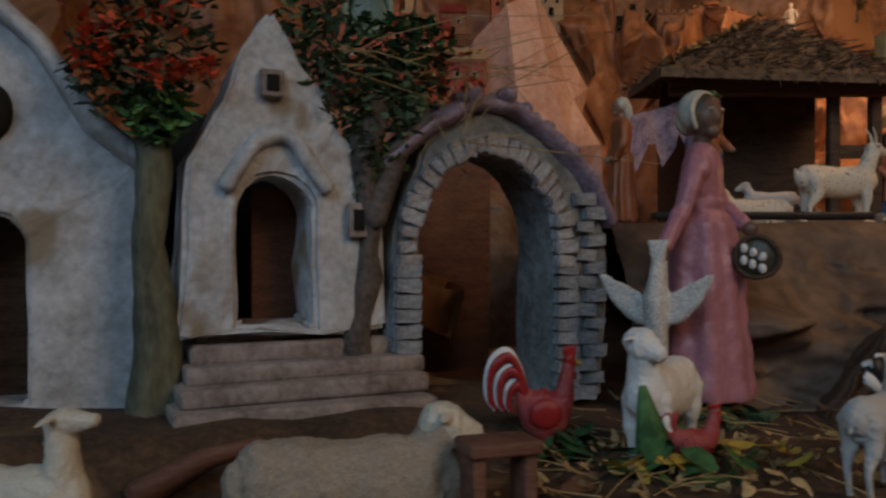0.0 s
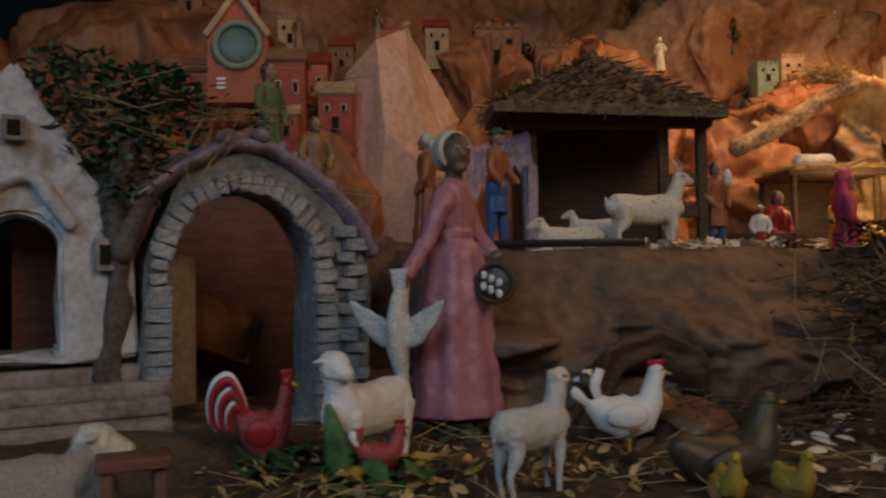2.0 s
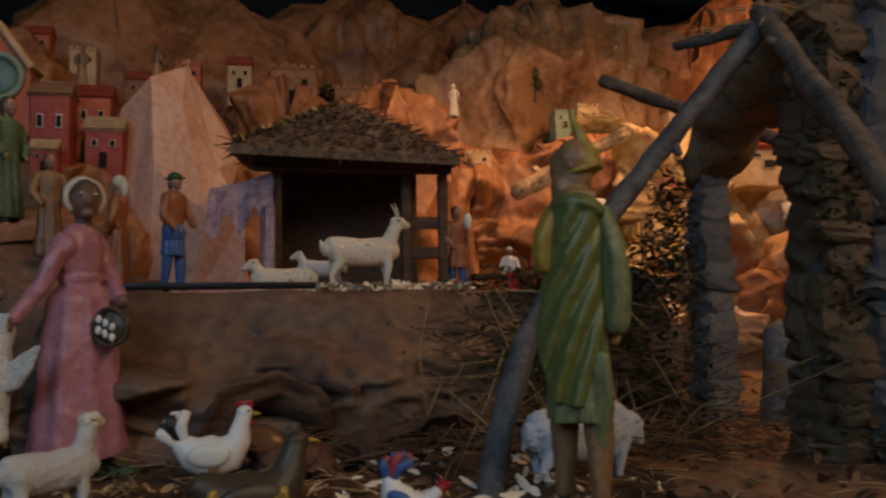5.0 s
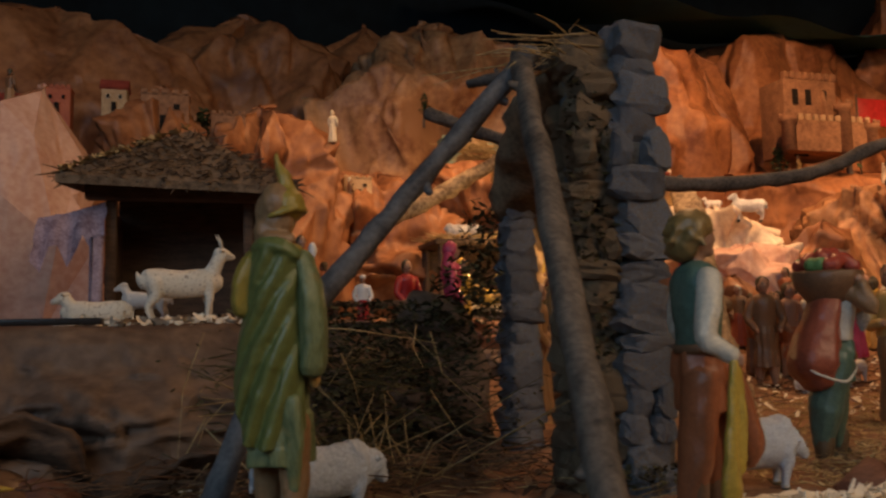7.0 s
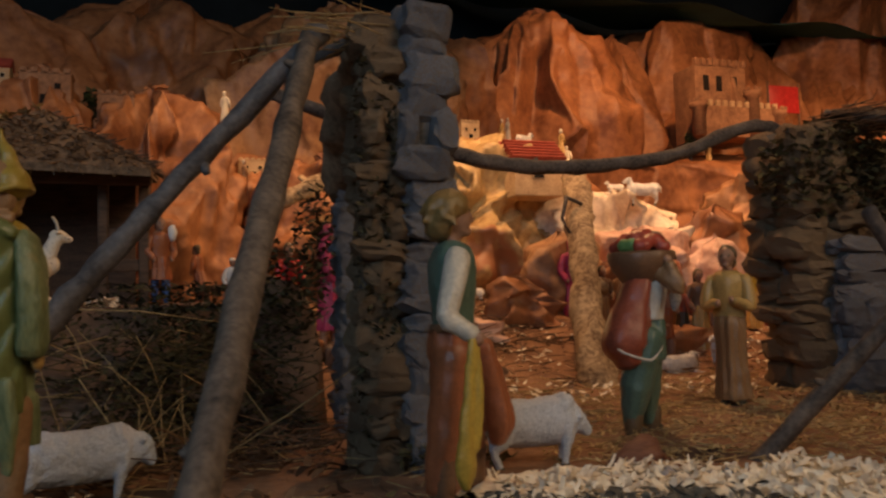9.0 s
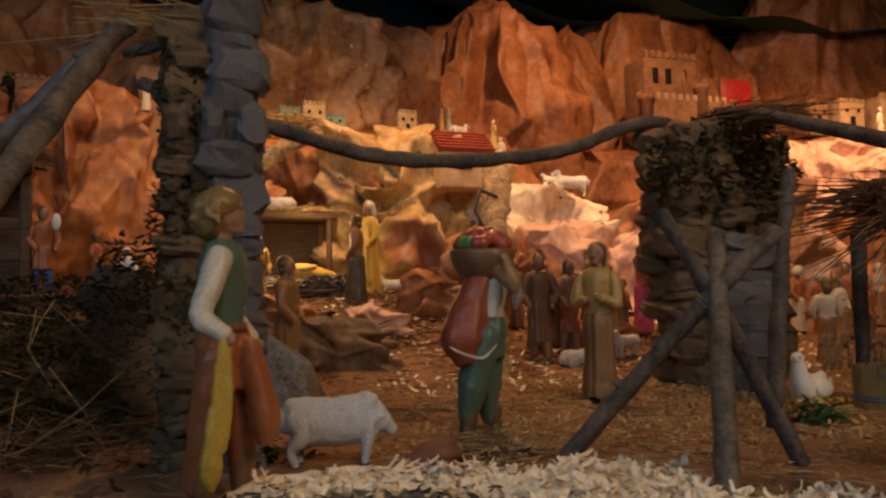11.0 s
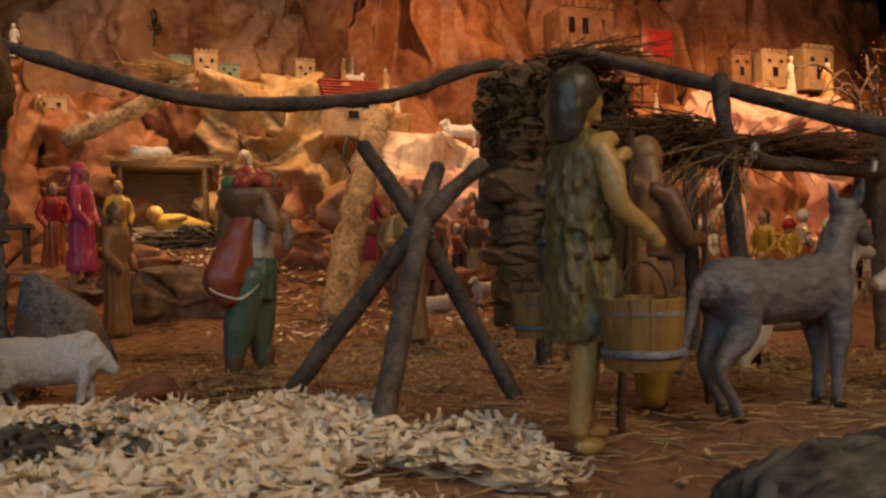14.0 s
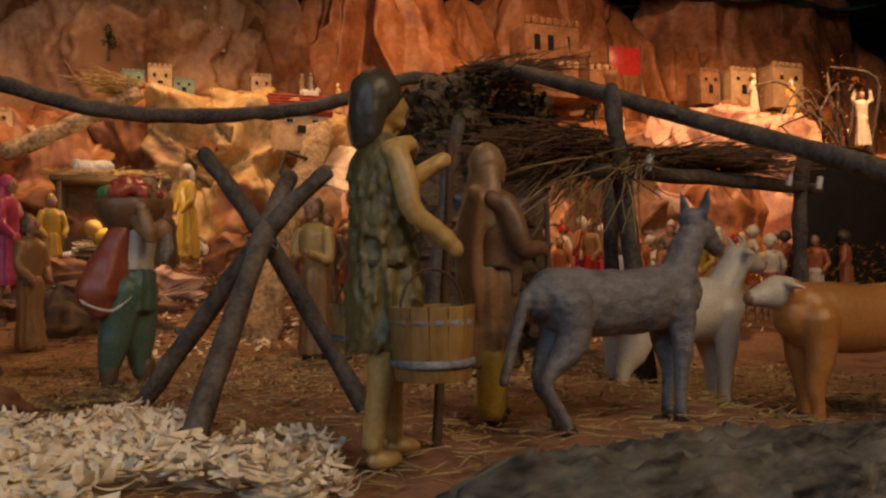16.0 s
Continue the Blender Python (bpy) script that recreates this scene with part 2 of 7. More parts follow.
    "apple": paint("apple_red", (0.42, 0.08, 0.05), 0.35, 0.5, vary=0.3),
    "roof_red": mat("red_roof_tiles", (0.22, 0.032, 0.022), (0.38, 0.075, 0.045), 60, 0.6, 0.3),
    "house_orange": mat("orange_house", (0.34, 0.075, 0.035), (0.50, 0.14, 0.06), 40, 0.6, 0.2),
    "house_cream": mat("cream_house", (0.36, 0.23, 0.12), (0.56, 0.40, 0.23), 40, 0.7, 0.3),
    "house_green": mat("grey_green_house", (0.14, 0.20, 0.15), (0.26, 0.34, 0.26), 40, 0.7, 0.3),
    "castle": mat("castle_stone", (0.17, 0.085, 0.045), (0.36, 0.19, 0.10), 30, 0.8, 0.5),
    "bucket": mat("bucket_wood", (0.18, 0.09, 0.025), (0.36, 0.21, 0.055), 60, 0.6, 0.4, 5, (1, 1, 0.3), vary=0.2),
    # near-black colour that stands for the shade inside openings and hollows
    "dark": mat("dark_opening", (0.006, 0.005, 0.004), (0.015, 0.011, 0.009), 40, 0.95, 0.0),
    "gold": mat("gold_tinsel", (0.5, 0.30, 0.06), (0.85, 0.58, 0.18), 60, 0.3, 0.2, metal=0.9),
}

# ---- building kit ----


class Clay:
    """Gathers lofted tubes, balls and slabs into one mesh."""

    def __init__(self):
        self.v, self.f, self.m, self.mats = [], [], [], []

    def slot(self, key):
        if key not in self.mats:
            self.mats.append(key)
        return self.mats.index(key)

    def add(self, verts, faces, key):
        o, s = len(self.v), self.slot(key)
        self.v += [tuple(p) for p in verts]
        self.f += [tuple(i + o for i in f) for f in faces]
        self.m += [s] * len(faces)

    def tube(self, path, radii, key, seg=12, folds=0, depth=0.0, twist=0.0, caps=True, flat=None, sub=1):
        """A loft along path; each radius is one number or a pair (across, along the flat way)."""
        pts = [Vector(p) for p in path]
        rs = [(r, r) if not isinstance(r, (tuple, list)) else r for r in radii]
        if sub > 1:
            fp, fr, n = [], [], len(pts)
            for i in range(n - 1):
                a, b, c0, d = pts[max(i - 1, 0)], pts[i], pts[i + 1], pts[min(i + 2, n - 1)]
                for k in range(sub):
                    t = k / sub
                    fp.append(0.5 * ((2 * b) + (c0 - a) * t + (2 * a - 5 * b + 4 * c0 - d) * t * t + (3 * b - a - 3 * c0 + d) * t ** 3))
                    w = t * t * (3 - 2 * t)
                    fr.append((rs[i][0] * (1 - w) + rs[i + 1][0] * w, rs[i][1] * (1 - w) + rs[i + 1][1] * w))
            pts, rs = fp + [pts[-1]], fr + [rs[-1]]
        if caps:
            for end, nxt in ((0, 1), (-1, -2)):
                d = (pts[end] - pts[nxt]).normalized()
                a, b = rs[end]
                tip = pts[end] + d * min(a, b) * 0.8
                mid = pts[end] + d * min(a, b) * 0.5
                extra_p, extra_r = [mid, tip], [(a * 0.82, b * 0.82), (a * 0.25, b * 0.25)]
                if end == 0:
                    pts, rs = extra_p[::-1] + pts, extra_r[::-1] + rs
                else:
                    pts, rs = pts + extra_p, rs + extra_r
        n = len(pts)
        verts, faces = [], []
        ref = Vector(flat) if flat else None
        for i in range(n):
            t = (pts[min(i + 1, n - 1)] - pts[max(i - 1, 0)]).normalized()
            side = ref if ref is not None else (Vector((0, 0, 1)) if abs(t.z) < 0.9 else Vector((1, 0, 0)))
            u = (side - t * side.dot(t)).normalized()
            if ref is None and i:
                u = (last - t * last.dot(t)).normalized()
            last = u
            w = t.cross(u)
            for k in range(seg):
                a = 2 * math.pi * k / seg
                q = 1 + depth * (0.6 * math.sin(folds * a + twist * i + 1.7 * math.sin(a)) + 0.4 * math.sin((folds // 2 + 1) * a - twist * i * 1.3 + 2.1)) if folds else 1
                verts.append(pts[i] + u * (rs[i][0] * q * math.cos(a)) + w * (rs[i][1] * q * math.sin(a)))
        for i in range(n - 1):
            for k in range(seg):
                a, b = i * seg + k, i * seg + (k + 1) % seg
                faces.append((a, b, b + seg, a + seg))
        faces.append(tuple(range(seg))[::-1])
        faces.append(tuple((n - 1) * seg + k for k in range(seg)))
        self.add(verts, faces, key)

    def ball(self, c, r, key, seg=12, rings=8):
        r = r if isinstance(r, (tuple, list)) else (r, r, r)
        verts = [(c[0], c[1], c[2] - r[2])]
        for i in range(1, rings):
            p = -math.pi / 2 + math.pi * i / rings
            for k in range(seg):
                a = 2 * math.pi * k / seg
                verts.append((c[0] + r[0] * math.cos(p) * math.cos(a), c[1] + r[1] * math.cos(p) * math.sin(a), c[2] + r[2] * math.sin(p)))
        verts.append((c[0], c[1], c[2] + r[2]))
        faces = [(0, 1 + (k + 1) % seg, 1 + k) for k in range(seg)]
        for i in range(rings - 2):
            for k in range(seg):
                a, b = 1 + i * seg + k, 1 + i * seg + (k + 1) % seg
                faces.append((a, b, b + seg, a + seg))
        top, o = len(verts) - 1, 1 + (rings - 2) * seg
        faces += [(o + k, o + (k + 1) % seg, top) for k in range(seg)]
        self.add(verts, faces, key)

    def slab(self, size, key, m=None, bevel=0.12, jag=0.0):
        """A block with softened, uneven edges."""
        bm = bmesh.new()
        bmesh.ops.create_cube(bm, size=1)
        bmesh.ops.scale(bm, vec=size, verts=bm.verts)
        if bevel:
            bmesh.ops.bevel(bm, geom=bm.edges[:], offset=bevel * min(size), segments=2, affect="EDGES", profile=0.6)
        if jag:
            for v in bm.verts:
                v.co += Vector([random.uniform(-jag, jag) * min(size) for _ in range(3)])
        if m is not None:
            bm.transform(m)
        self.add([v.co[:] for v in bm.verts], [tuple(v.index for v in f.verts) for f in bm.faces], key)
        bm.free()

    def rough(self, amount, scale):
        self.v = [tuple(Vector(p) + noise.noise_vector(Vector(p) * scale) * amount) for p in self.v]

    def melt(self, keys, voxel=0.012, soft=3):
        """Fuses all pieces of each given colour into one sculpted skin."""
        for key in keys:
            if key not in self.mats:
                continue
            s = self.mats.index(key)
            mine = [f for f, m in zip(self.f, self.m) if m == s]
            rest_f = [(f, m) for f, m in zip(self.f, self.m) if m != s]
            used = sorted({i for f in mine for i in f})
            at = {i: k for k, i in enumerate(used)}
            me = bpy.data.meshes.new("raw")
            me.from_pydata([self.v[i] for i in used], [], [tuple(at[i] for i in f) for f in mine])
            ob = bpy.data.objects.new("raw", me)
            scene.collection.objects.link(ob)
            mod = ob.modifiers.new("skin", "REMESH")
            mod.mode, mod.voxel_size = "VOXEL", voxel
            mod = ob.modifiers.new("soft", "SMOOTH")
            mod.iterations, mod.factor = soft, 0.5
            done = ob.evaluated_get(bpy.context.evaluated_depsgraph_get())
            out = done.to_mesh()
            verts, faces = [v.co[:] for v in out.vertices], [tuple(p.vertices) for p in out.polygons]
            done.to_mesh_clear()
            bpy.data.objects.remove(ob)
            bpy.data.meshes.remove(me)
            keep = sorted({i for f, _ in rest_f for i in f})
            at = {i: k for k, i in enumerate(keep)}
            self.v = [self.v[i] for i in keep]
            self.f = [tuple(at[i] for i in f) for f, _ in rest_f]
            self.m = [m for _, m in rest_f]
            self.add(verts, faces, key)

    def sheet(self, outer, inner, nu, nv, key):
        """A closed thick drape between two surfaces given over u and v from 0 to 1."""
        verts = [fn(i / nu, j / nv) for fn in (outer, inner) for j in range(nv + 1) for i in range(nu + 1)]
        w, half = nu + 1, (nu + 1) * (nv + 1)
        faces = []
        for j in range(nv):
            for i in range(nu):
                a = j * w + i
                faces += [(a, a + 1, a + w + 1, a + w), (half + a, half + a + w, half + a + w + 1, half + a + 1)]
        ring = [i for i in range(w)] + [j * w + nu for j in range(1, nv + 1)] + [nv * w + i for i in range(nu - 1, -1, -1)] + [j * w for j in range(nv - 1, 0, -1)]
        for k, a in enumerate(ring):
            b = ring[(k + 1) % len(ring)]
            faces.append((b, a, half + a, half + b))
        self.add(verts, faces, key)

    def mesh(self, name, smooth=True):
        me = bpy.data.meshes.new(name)
        me.from_pydata(self.v, [], self.f)
        for k in self.mats:
            me.materials.append(M[k])
        me.polygons.foreach_set("material_index", self.m)
        me.polygons.foreach_set("use_smooth", [smooth] * len(self.f))
        me.update()
        return me

    def thing(self, name, label, category, m=None, group="", kind="", smooth=True):
        ob = tagged(new(name, self.mesh(name, smooth)), label, category, group, kind)
        if m is not None:
            ob.matrix_world = m
        return ob

    def part(self, name, parent, label="", m=None, smooth=True):
        ob = new(name, self.mesh(name, smooth))
        ob.parent = parent
        if m is not None:
            ob.matrix_basis = m
        if label:
            ob["label"] = label
        return ob


def empty(name, label, category, m=None, group="", kind=""):
    ob = tagged(new(name), label, category, group, kind)
    ob.empty_display_size = 0.02
    if m is not None:
        ob.matrix_world = m
    return ob


def strands(n, where, length, key, thick=0.0006, lie=0.15, seed=1, bend=0.25, way=None, spread=math.pi):
    """Loose stalks as thin three-sided bent rods, in one mesh. where() gives a place; lie is how steeply they stand."""
    rnd = random.Random(seed)
    c = Clay()
    verts, faces = [], []
    for _ in range(n):
        p = Vector(where(rnd))
        a = (way if way is not None else 0) + rnd.uniform(-spread, spread)
        L = length * rnd.uniform(0.5, 1.25)
        d = Vector((math.cos(a), math.sin(a), rnd.uniform(-0.1, 1) * lie)).normalized()
        s = Vector((-d.y, d.x, 0)).normalized() * thick
        up = d.cross(s).normalized() * thick
        k = Vector((rnd.uniform(-1, 1), rnd.uniform(-1, 1), rnd.uniform(-0.6, 0.3))) * L * bend
        o = len(verts)
        for q, w in ((0, 1), (0.5, 1), (1, 0.5)):
            base = p + d * L * q + k * q * q
            verts += [base + s * w, base - s * w * 0.5 + up * w, base - s * w * 0.5 - up * w]
        for i in range(2):
            for j in range(3):
                x, y = o + i * 3 + j, o + i * 3 + (j + 1) % 3
                faces.append((x, y, y + 3, x + 3))
    c.add(verts, faces, key)
    return c


def flakes(n, where, size, key, seed=1, curl=0.6):
    """Curled chips or leaves: small bent strips with thickness left to the eye, each lying its own way."""
    rnd = random.Random(seed)
    c = Clay()
    verts, faces = [], []
    for _ in range(n):
        p = Vector(where(rnd))
        m = Euler((rnd.uniform(-0.7, 0.7), rnd.uniform(-0.7, 0.7), rnd.uniform(0, 6.28))).to_matrix()
        L, W = size * rnd.uniform(0.5, 1.3), size * rnd.uniform(0.25, 0.6)
        cu = rnd.uniform(-curl, curl)
        o = len(verts)
        for i in range(4):
            q = i / 3 - 0.5
            w = W * (1 - 2.6 * q * q) * 0.5
            for s in (-1, 1):
                verts.append(p + m @ Vector((q * L, s * w, cu * L * (q * q - 0.1) + s * cu * w * 0.4)))
        for i in range(3):
            faces.append((o + 2 * i, o + 2 * i + 1, o + 2 * i + 3, o + 2 * i + 2))
    c.add(verts, faces, key)
    return c


# ---- figurines ----


def figure(name, label, at, h, yaw, robe="brown", top=None, skin="skin", hair="hair", head="hair", hem=0.04, flare=0.135, legs=None,
           arm_a=None, arm_b=None, lean=0.0, sleeve=None, extra=None, z=0.0, group="", folds=9, waist=0.085, stoop=0.0, leg_w=1.0, stride=1.0, line=0.56, deep=0.10, arm_w=1.0, fuse=0.0, face=0.0):
    """A painted doll of height h that faces +x before it is turned by yaw; everything in one mesh."""
    c = Clay()
    top, sleeve = top or robe, sleeve or top or robe
    X = lambda zz: lean * zz + stoop * max(0, zz - 0.5) ** 1.5
    rows = [(hem, flare), (hem + 0.02, flare * 1.0), (hem + 0.12, flare * 0.93), ((hem + line - 0.02) / 2, flare * 0.82), (line - 0.08, max(waist * 1.12, flare * 0.66)), (line, waist)]
    c.tube([(X(a), 0, a) for a, _ in rows], [(r * 0.92, r) for _, r in rows], robe, 64, folds, deep, 0.05, False, flat=(1, 0, 0), sub=4)
    rows = [(line - 0.01, waist * 1.02), (max(0.60, line + 0.02), waist * 1.0), (0.70, waist * 1.12), (0.77, waist * 1.15), (0.815, waist * 0.95), (0.845, waist * 0.5)]
    c.tube([(X(a), 0, a) for a, _ in rows], [(r * 0.80, r * 1.12) for _, r in rows], top, 28, 7, 0.05, 0.06, False, flat=(1, 0, 0), sub=3)
    before_head = len(c.v)
    c.tube([(X(0.83), 0, 0.83), (X(0.88) + 0.005, 0, 0.88)], [0.032, 0.03], skin, 10, caps=False)
    hx = X(0.93) + 0.012
    c.ball((hx, 0, 0.925), (0.057, 0.05, 0.068), skin, 16, 12)
    c.ball((hx + 0.055, 0, 0.918), (0.013, 0.009, 0.014), skin, 6, 5)
    c.ball((hx + 0.036, 0, 0.877), (0.022, 0.025, 0.018), skin, 8, 6)
    for s in (1, -1):
        c.ball((hx + 0.048, s * 0.021, 0.932), (0.007, 0.009, 0.006), "hair_dark", 7, 5)
        c.ball((hx + 0.047, s * 0.021, 0.944), (0.006, 0.012, 0.004), hair, 7, 5)
    c.ball((hx + 0.049, 0, 0.896), (0.007, 0.013, 0.004), "cape", 7, 5)
    if head == "hair":
        c.ball((hx - 0.024, 0, 0.945), (0.060, 0.062, 0.064), hair, 16, 10)
        c.ball((hx - 0.042, 0, 0.900), (0.034, 0.056, 0.050), hair, 12, 8)

    elif head == "scarf":
        c.ball((hx - 0.020, 0, 0.942), (0.064, 0.062, 0.066), hair, 16, 10)
        c.tube([(hx - 0.05, 0, 0.92), (hx - 0.065, 0, 0.86), (hx - 0.06, 0, 0.82)], [(0.05, 0.055), (0.035, 0.05), (0.015, 0.03)], hair, 12)
    elif head == "hood":
        c.ball((hx - 0.02, 0, 0.935), (0.068, 0.068, 0.075), hair, 16, 10)
        c.tube([(hx - 0.03, 0, 0.90), (hx - 0.04, 0, 0.80), (X(0.7) - 0.05, 0, 0.70)], [(0.05, 0.075), (0.06, 0.11), (0.04, 0.11)], hair, 16, 6, 0.06)
    elif head == "bonnet":
        c.ball((hx - 0.010, 0, 0.938), (0.058, 0.056, 0.062), "hair_dark", 16, 10)
        c.ball((hx - 0.034, 0, 0.948), (0.062, 0.063, 0.066), hair, 18, 12)
        c.ball((hx - 0.075, 0, 0.925), (0.036, 0.046, 0.046), hair, 14, 9)
        c.tube([(hx - 0.002 - 0.012 * math.cos(t), 0.064 * math.cos(t), 0.935 + 0.062 * math.sin(t)) for t in [math.pi * (1.25 - 1.5 * i / 14) for i in range(15)]], [0.010] * 15, hair, 8)
    elif head == "cap":
        c.ball((hx - 0.005, 0, 0.955), (0.062, 0.060, 0.048), hair, 16, 8)
        c.tube([(hx - 0.07, 0, 0.952), (hx + 0.07, 0, 0.957)], [(0.008, 0.055), (0.008, 0.055)], hair, 14, flat=(0, 0, 1))
        c.ball((hx - 0.045, 0, 0.90), (0.025, 0.045, 0.04), "hair", 10, 6)
    elif head == "hat":
        c.tube([(hx, 0, 0.955), (hx - 0.01, 0, 0.972)], [0.10, 0.09], hair, 18)
        c.ball((hx - 0.01, 0, 0.985), (0.055, 0.055, 0.045), hair, 14, 8)
    if face:
        turn = pose(hx, 0, 0, 0, 0, face) @ pose(-hx, 0, 0)
        c.v = c.v[:before_head] + [tuple(turn @ Vector(p)) for p in c.v[before_head:]]
    for s, arm in ((1, arm_a), (-1, arm_b)):
        arm = arm or [(0.02, 0.15, 0.62), (0.09, 0.10, 0.52)]
        sh = Vector((X(0.79), s * waist * 1.15, 0.785))
        el, ha = Vector((X(arm[0][2]) + arm[0][0], s * arm[0][1], arm[0][2])), Vector((X(arm[1][2]) + arm[1][0], s * arm[1][1], arm[1][2]))
        c.tube([sh, (sh + el) / 2 + Vector((0, s * 0.008, 0)), el, (el * 0.6 + ha * 0.4), (el * 0.2 + ha * 0.8)], [k * arm_w for k in (0.042, 0.040, 0.036, 0.033, 0.031)], sleeve, 14, 5, 0.09, 0.7, sub=3)
        c.tube([el * 0.2 + ha * 0.8, ha], [0.019, 0.017], skin, 8)
        c.ball(ha, (0.026, 0.018, 0.024), skin, 8, 6)
    if legs:
        for s in (1, -1):
            k = 0.055 * s * stride
            c.tube([(X(0.4) + k * 0.2, s * 0.05, max(hem + 0.1, 0.3)), (k * 0.5, s * 0.052, 0.22), (k * 0.7 - 0.01, s * 0.055, 0.06)], [0.05 * leg_w, 0.046 * leg_w, 0.03 * (0.5 + 0.5 * leg_w)], legs, 12, 4, 0.06)
            c.ball((k * 0.7 + 0.02, s * 0.055, 0.022), (0.052, 0.028, 0.024), "hair_dark" if legs not in ("skin_gold",) else legs, 10, 6)
    else:
        for s in (1, -1):
            c.tube([(0.0, s * 0.05, hem + 0.06), (0.0, s * 0.05, 0.03)], [0.035, 0.03], skin, 8)
            c.ball((0.03, s * 0.05, 0.020), (0.055, 0.028, 0.021), "hair_dark", 10, 6)
    if extra:
        extra(c, X)
    if fuse:
        c.melt([k for k in dict.fromkeys((robe, top, sleeve, skin, legs, "fur", "green", "cape", "yellow", "speckle", "hair_gold", "hair_dark", "apple", "leaf_lime"))], fuse, 1)
    c.rough(0.004 if fuse else 0.008, 13)
    c.rough(0.002 if fuse else 0.0055, 32)
    c.rough(0.0012, 80)
    return c.thing(name, label, "figurine", pose(at[0], at[1], z, 0, 0, yaw) @ Matrix.Scale(h, 4), group)


def beast(name, label, at, size, yaw, hide, head_hide=None, leg=0.42, neck=(0.25, 0, 0.28), nose=(0.17, 0, -0.07), fat=0.2, ears=0.09, horns=0.0, tail=0.2,
          wool=0.02, z=0.0, lying=False, hoof="hair_dark", group="", category="animal figurine", leg_fat=0.045, muzzle=None, ear_up=False, head=1.0, hock=0.055, tail_out=0.0):
    """A four-legged figurine in one mesh; size is its body length, and it faces +x."""
    c = Clay()
    hh = head_hide or hide
    base = fat * 1.0 if lying else leg + fat * 0.85
    prof = [(-0.50, 0.55, 0.02), (-0.42, 0.86, 0.03), (-0.25, 1.0, 0.0), (0.0, 0.97, -0.015), (0.22, 1.0, 0.0), (0.38, 0.92, 0.02), (0.48, 0.62, 0.04)]
    c.tube([(x, 0, base + dz) for x, _, dz in prof], [(fat * r, fat * r * 0.82) for _, r, _ in prof], hide, 34, flat=(0, 0, 1), sub=5)
    a = Vector((0.38, 0, base + fat * 0.35))
    b = a + Vector(neck)
    c.tube([a - Vector(neck) * 0.25, a, (a + b) / 2 + Vector((0, 0, 0.01)), b], [fat * 0.72, fat * 0.66, fat * 0.50, fat * 0.42], hide, 22, sub=4)
    n = b + Vector(nose)
    d = Vector(nose).normalized()
    c.tube([b - d * 0.05, b + d * 0.04, (b + n) / 2, n], [fat * 0.40 * head, fat * 0.45 * head, fat * 0.36 * head, fat * 0.24 * head], hh, 18, sub=3)
    if muzzle:
        c.ball(n, (fat * 0.24, fat * 0.22, fat * 0.22), muzzle, 10, 7)
    side = Vector((-d.y, d.x, 0)).normalized()
    for s in (1, -1):
        e = b + side * s * fat * 0.34 + Vector((0, 0, fat * 0.25))
        tip = e + (side * s * 0.35 + Vector((0, 0, 1))) * ears if ear_up else e + (side * s - d * 0.3 + Vector((0, 0, -0.25))) * ears
        c.tube([e, (e + tip) / 2, tip], [(0.020, 0.035), (0.018, 0.036), (0.006, 0.012)], hh, 8)
        c.ball(b + d * 0.06 + side * s * fat * 0.33 + Vector((0, 0, fat * 0.14)), fat * 0.055, "black", 6, 5)
        if horns:
            h0 = b + side * s * fat * 0.15 + Vector((0, 0, fat * 0.35))
            c.tube([h0, h0 + Vector((-0.02, s * 0.02, horns * 0.6)), h0 + Vector((-0.07, s * 0.04, horns))], [0.022, 0.016, 0.006], "cream", 8)
        for x in (-0.37, 0.36):
            sx = x + (0.03 * s if not lying else 0.0)
            if lying:
                c.tube([(x, s * fat * 0.75, 0.06), (x + 0.14, s * fat * 0.95, 0.04), (x + 0.26, s * fat * 0.85, 0.035)], [0.06, 0.04, 0.03], hide, 10)
            else:
                if x < 0:
                    way = [(x + 0.01, s * fat * 0.40, base), (x + 0.02, s * fat * 0.48, base * 0.70), (sx - hock, s * fat * 0.48, base * 0.42), (sx - 0.02 - 0.4 * (hock - 0.055), s * fat * 0.48, base * 0.2), (sx, s * fat * 0.48, 0.05)]
                    fatness = [2.7, 1.9, 0.85, 0.72, 0.75]
                else:
                    way = [(x, s * fat * 0.40, base), (x, s * fat * 0.48, base * 0.68), (sx + 0.012, s * fat * 0.48, base * 0.38), (sx, s * fat * 0.48, base * 0.2), (sx, s * fat * 0.48, 0.05)]
                    fatness = [2.1, 1.45, 0.95, 0.72, 0.75]
                c.tube(way, [leg_fat * k for k in fatness], hide, 12, sub=3)
                c.tube([(sx, s * fat * 0.48, 0.05), (sx + 0.012, s * fat * 0.48, 0.0)], [leg_fat * 0.9, leg_fat * 1.0], hoof, 8, caps=False)
    c.tube([(-0.50, 0, base + fat * 0.45), (-0.57, 0, base + fat * 0.25), (-0.58 - tail_out, 0, base + fat * 0.45 - tail)], [0.035, 0.034, 0.028 if tail_out else 0.02], hide, 8)
    c.ball(b + d * 0.015 + Vector((0, 0, fat * 0.06)), (fat * 0.43 * head, fat * 0.40 * head, fat * 0.42 * head), hh, 14, 10)
    c.ball(a + Vector((0.06, 0, -fat * 0.30)), (fat * 0.62, fat * 0.60, fat * 0.66), hide, 14, 10)
    c.melt(dict.fromkeys((hide, hh)), 0.0125, 4)
    if wool:
        c.v = [tuple(Vector(p) + noise.noise_vector(Vector(p) * 9) * wool * 0.45 + noise.noise_vector(Vector(p) * 30) * wool * 0.30) if p[2] > base * 0.5 else p for p in c.v]
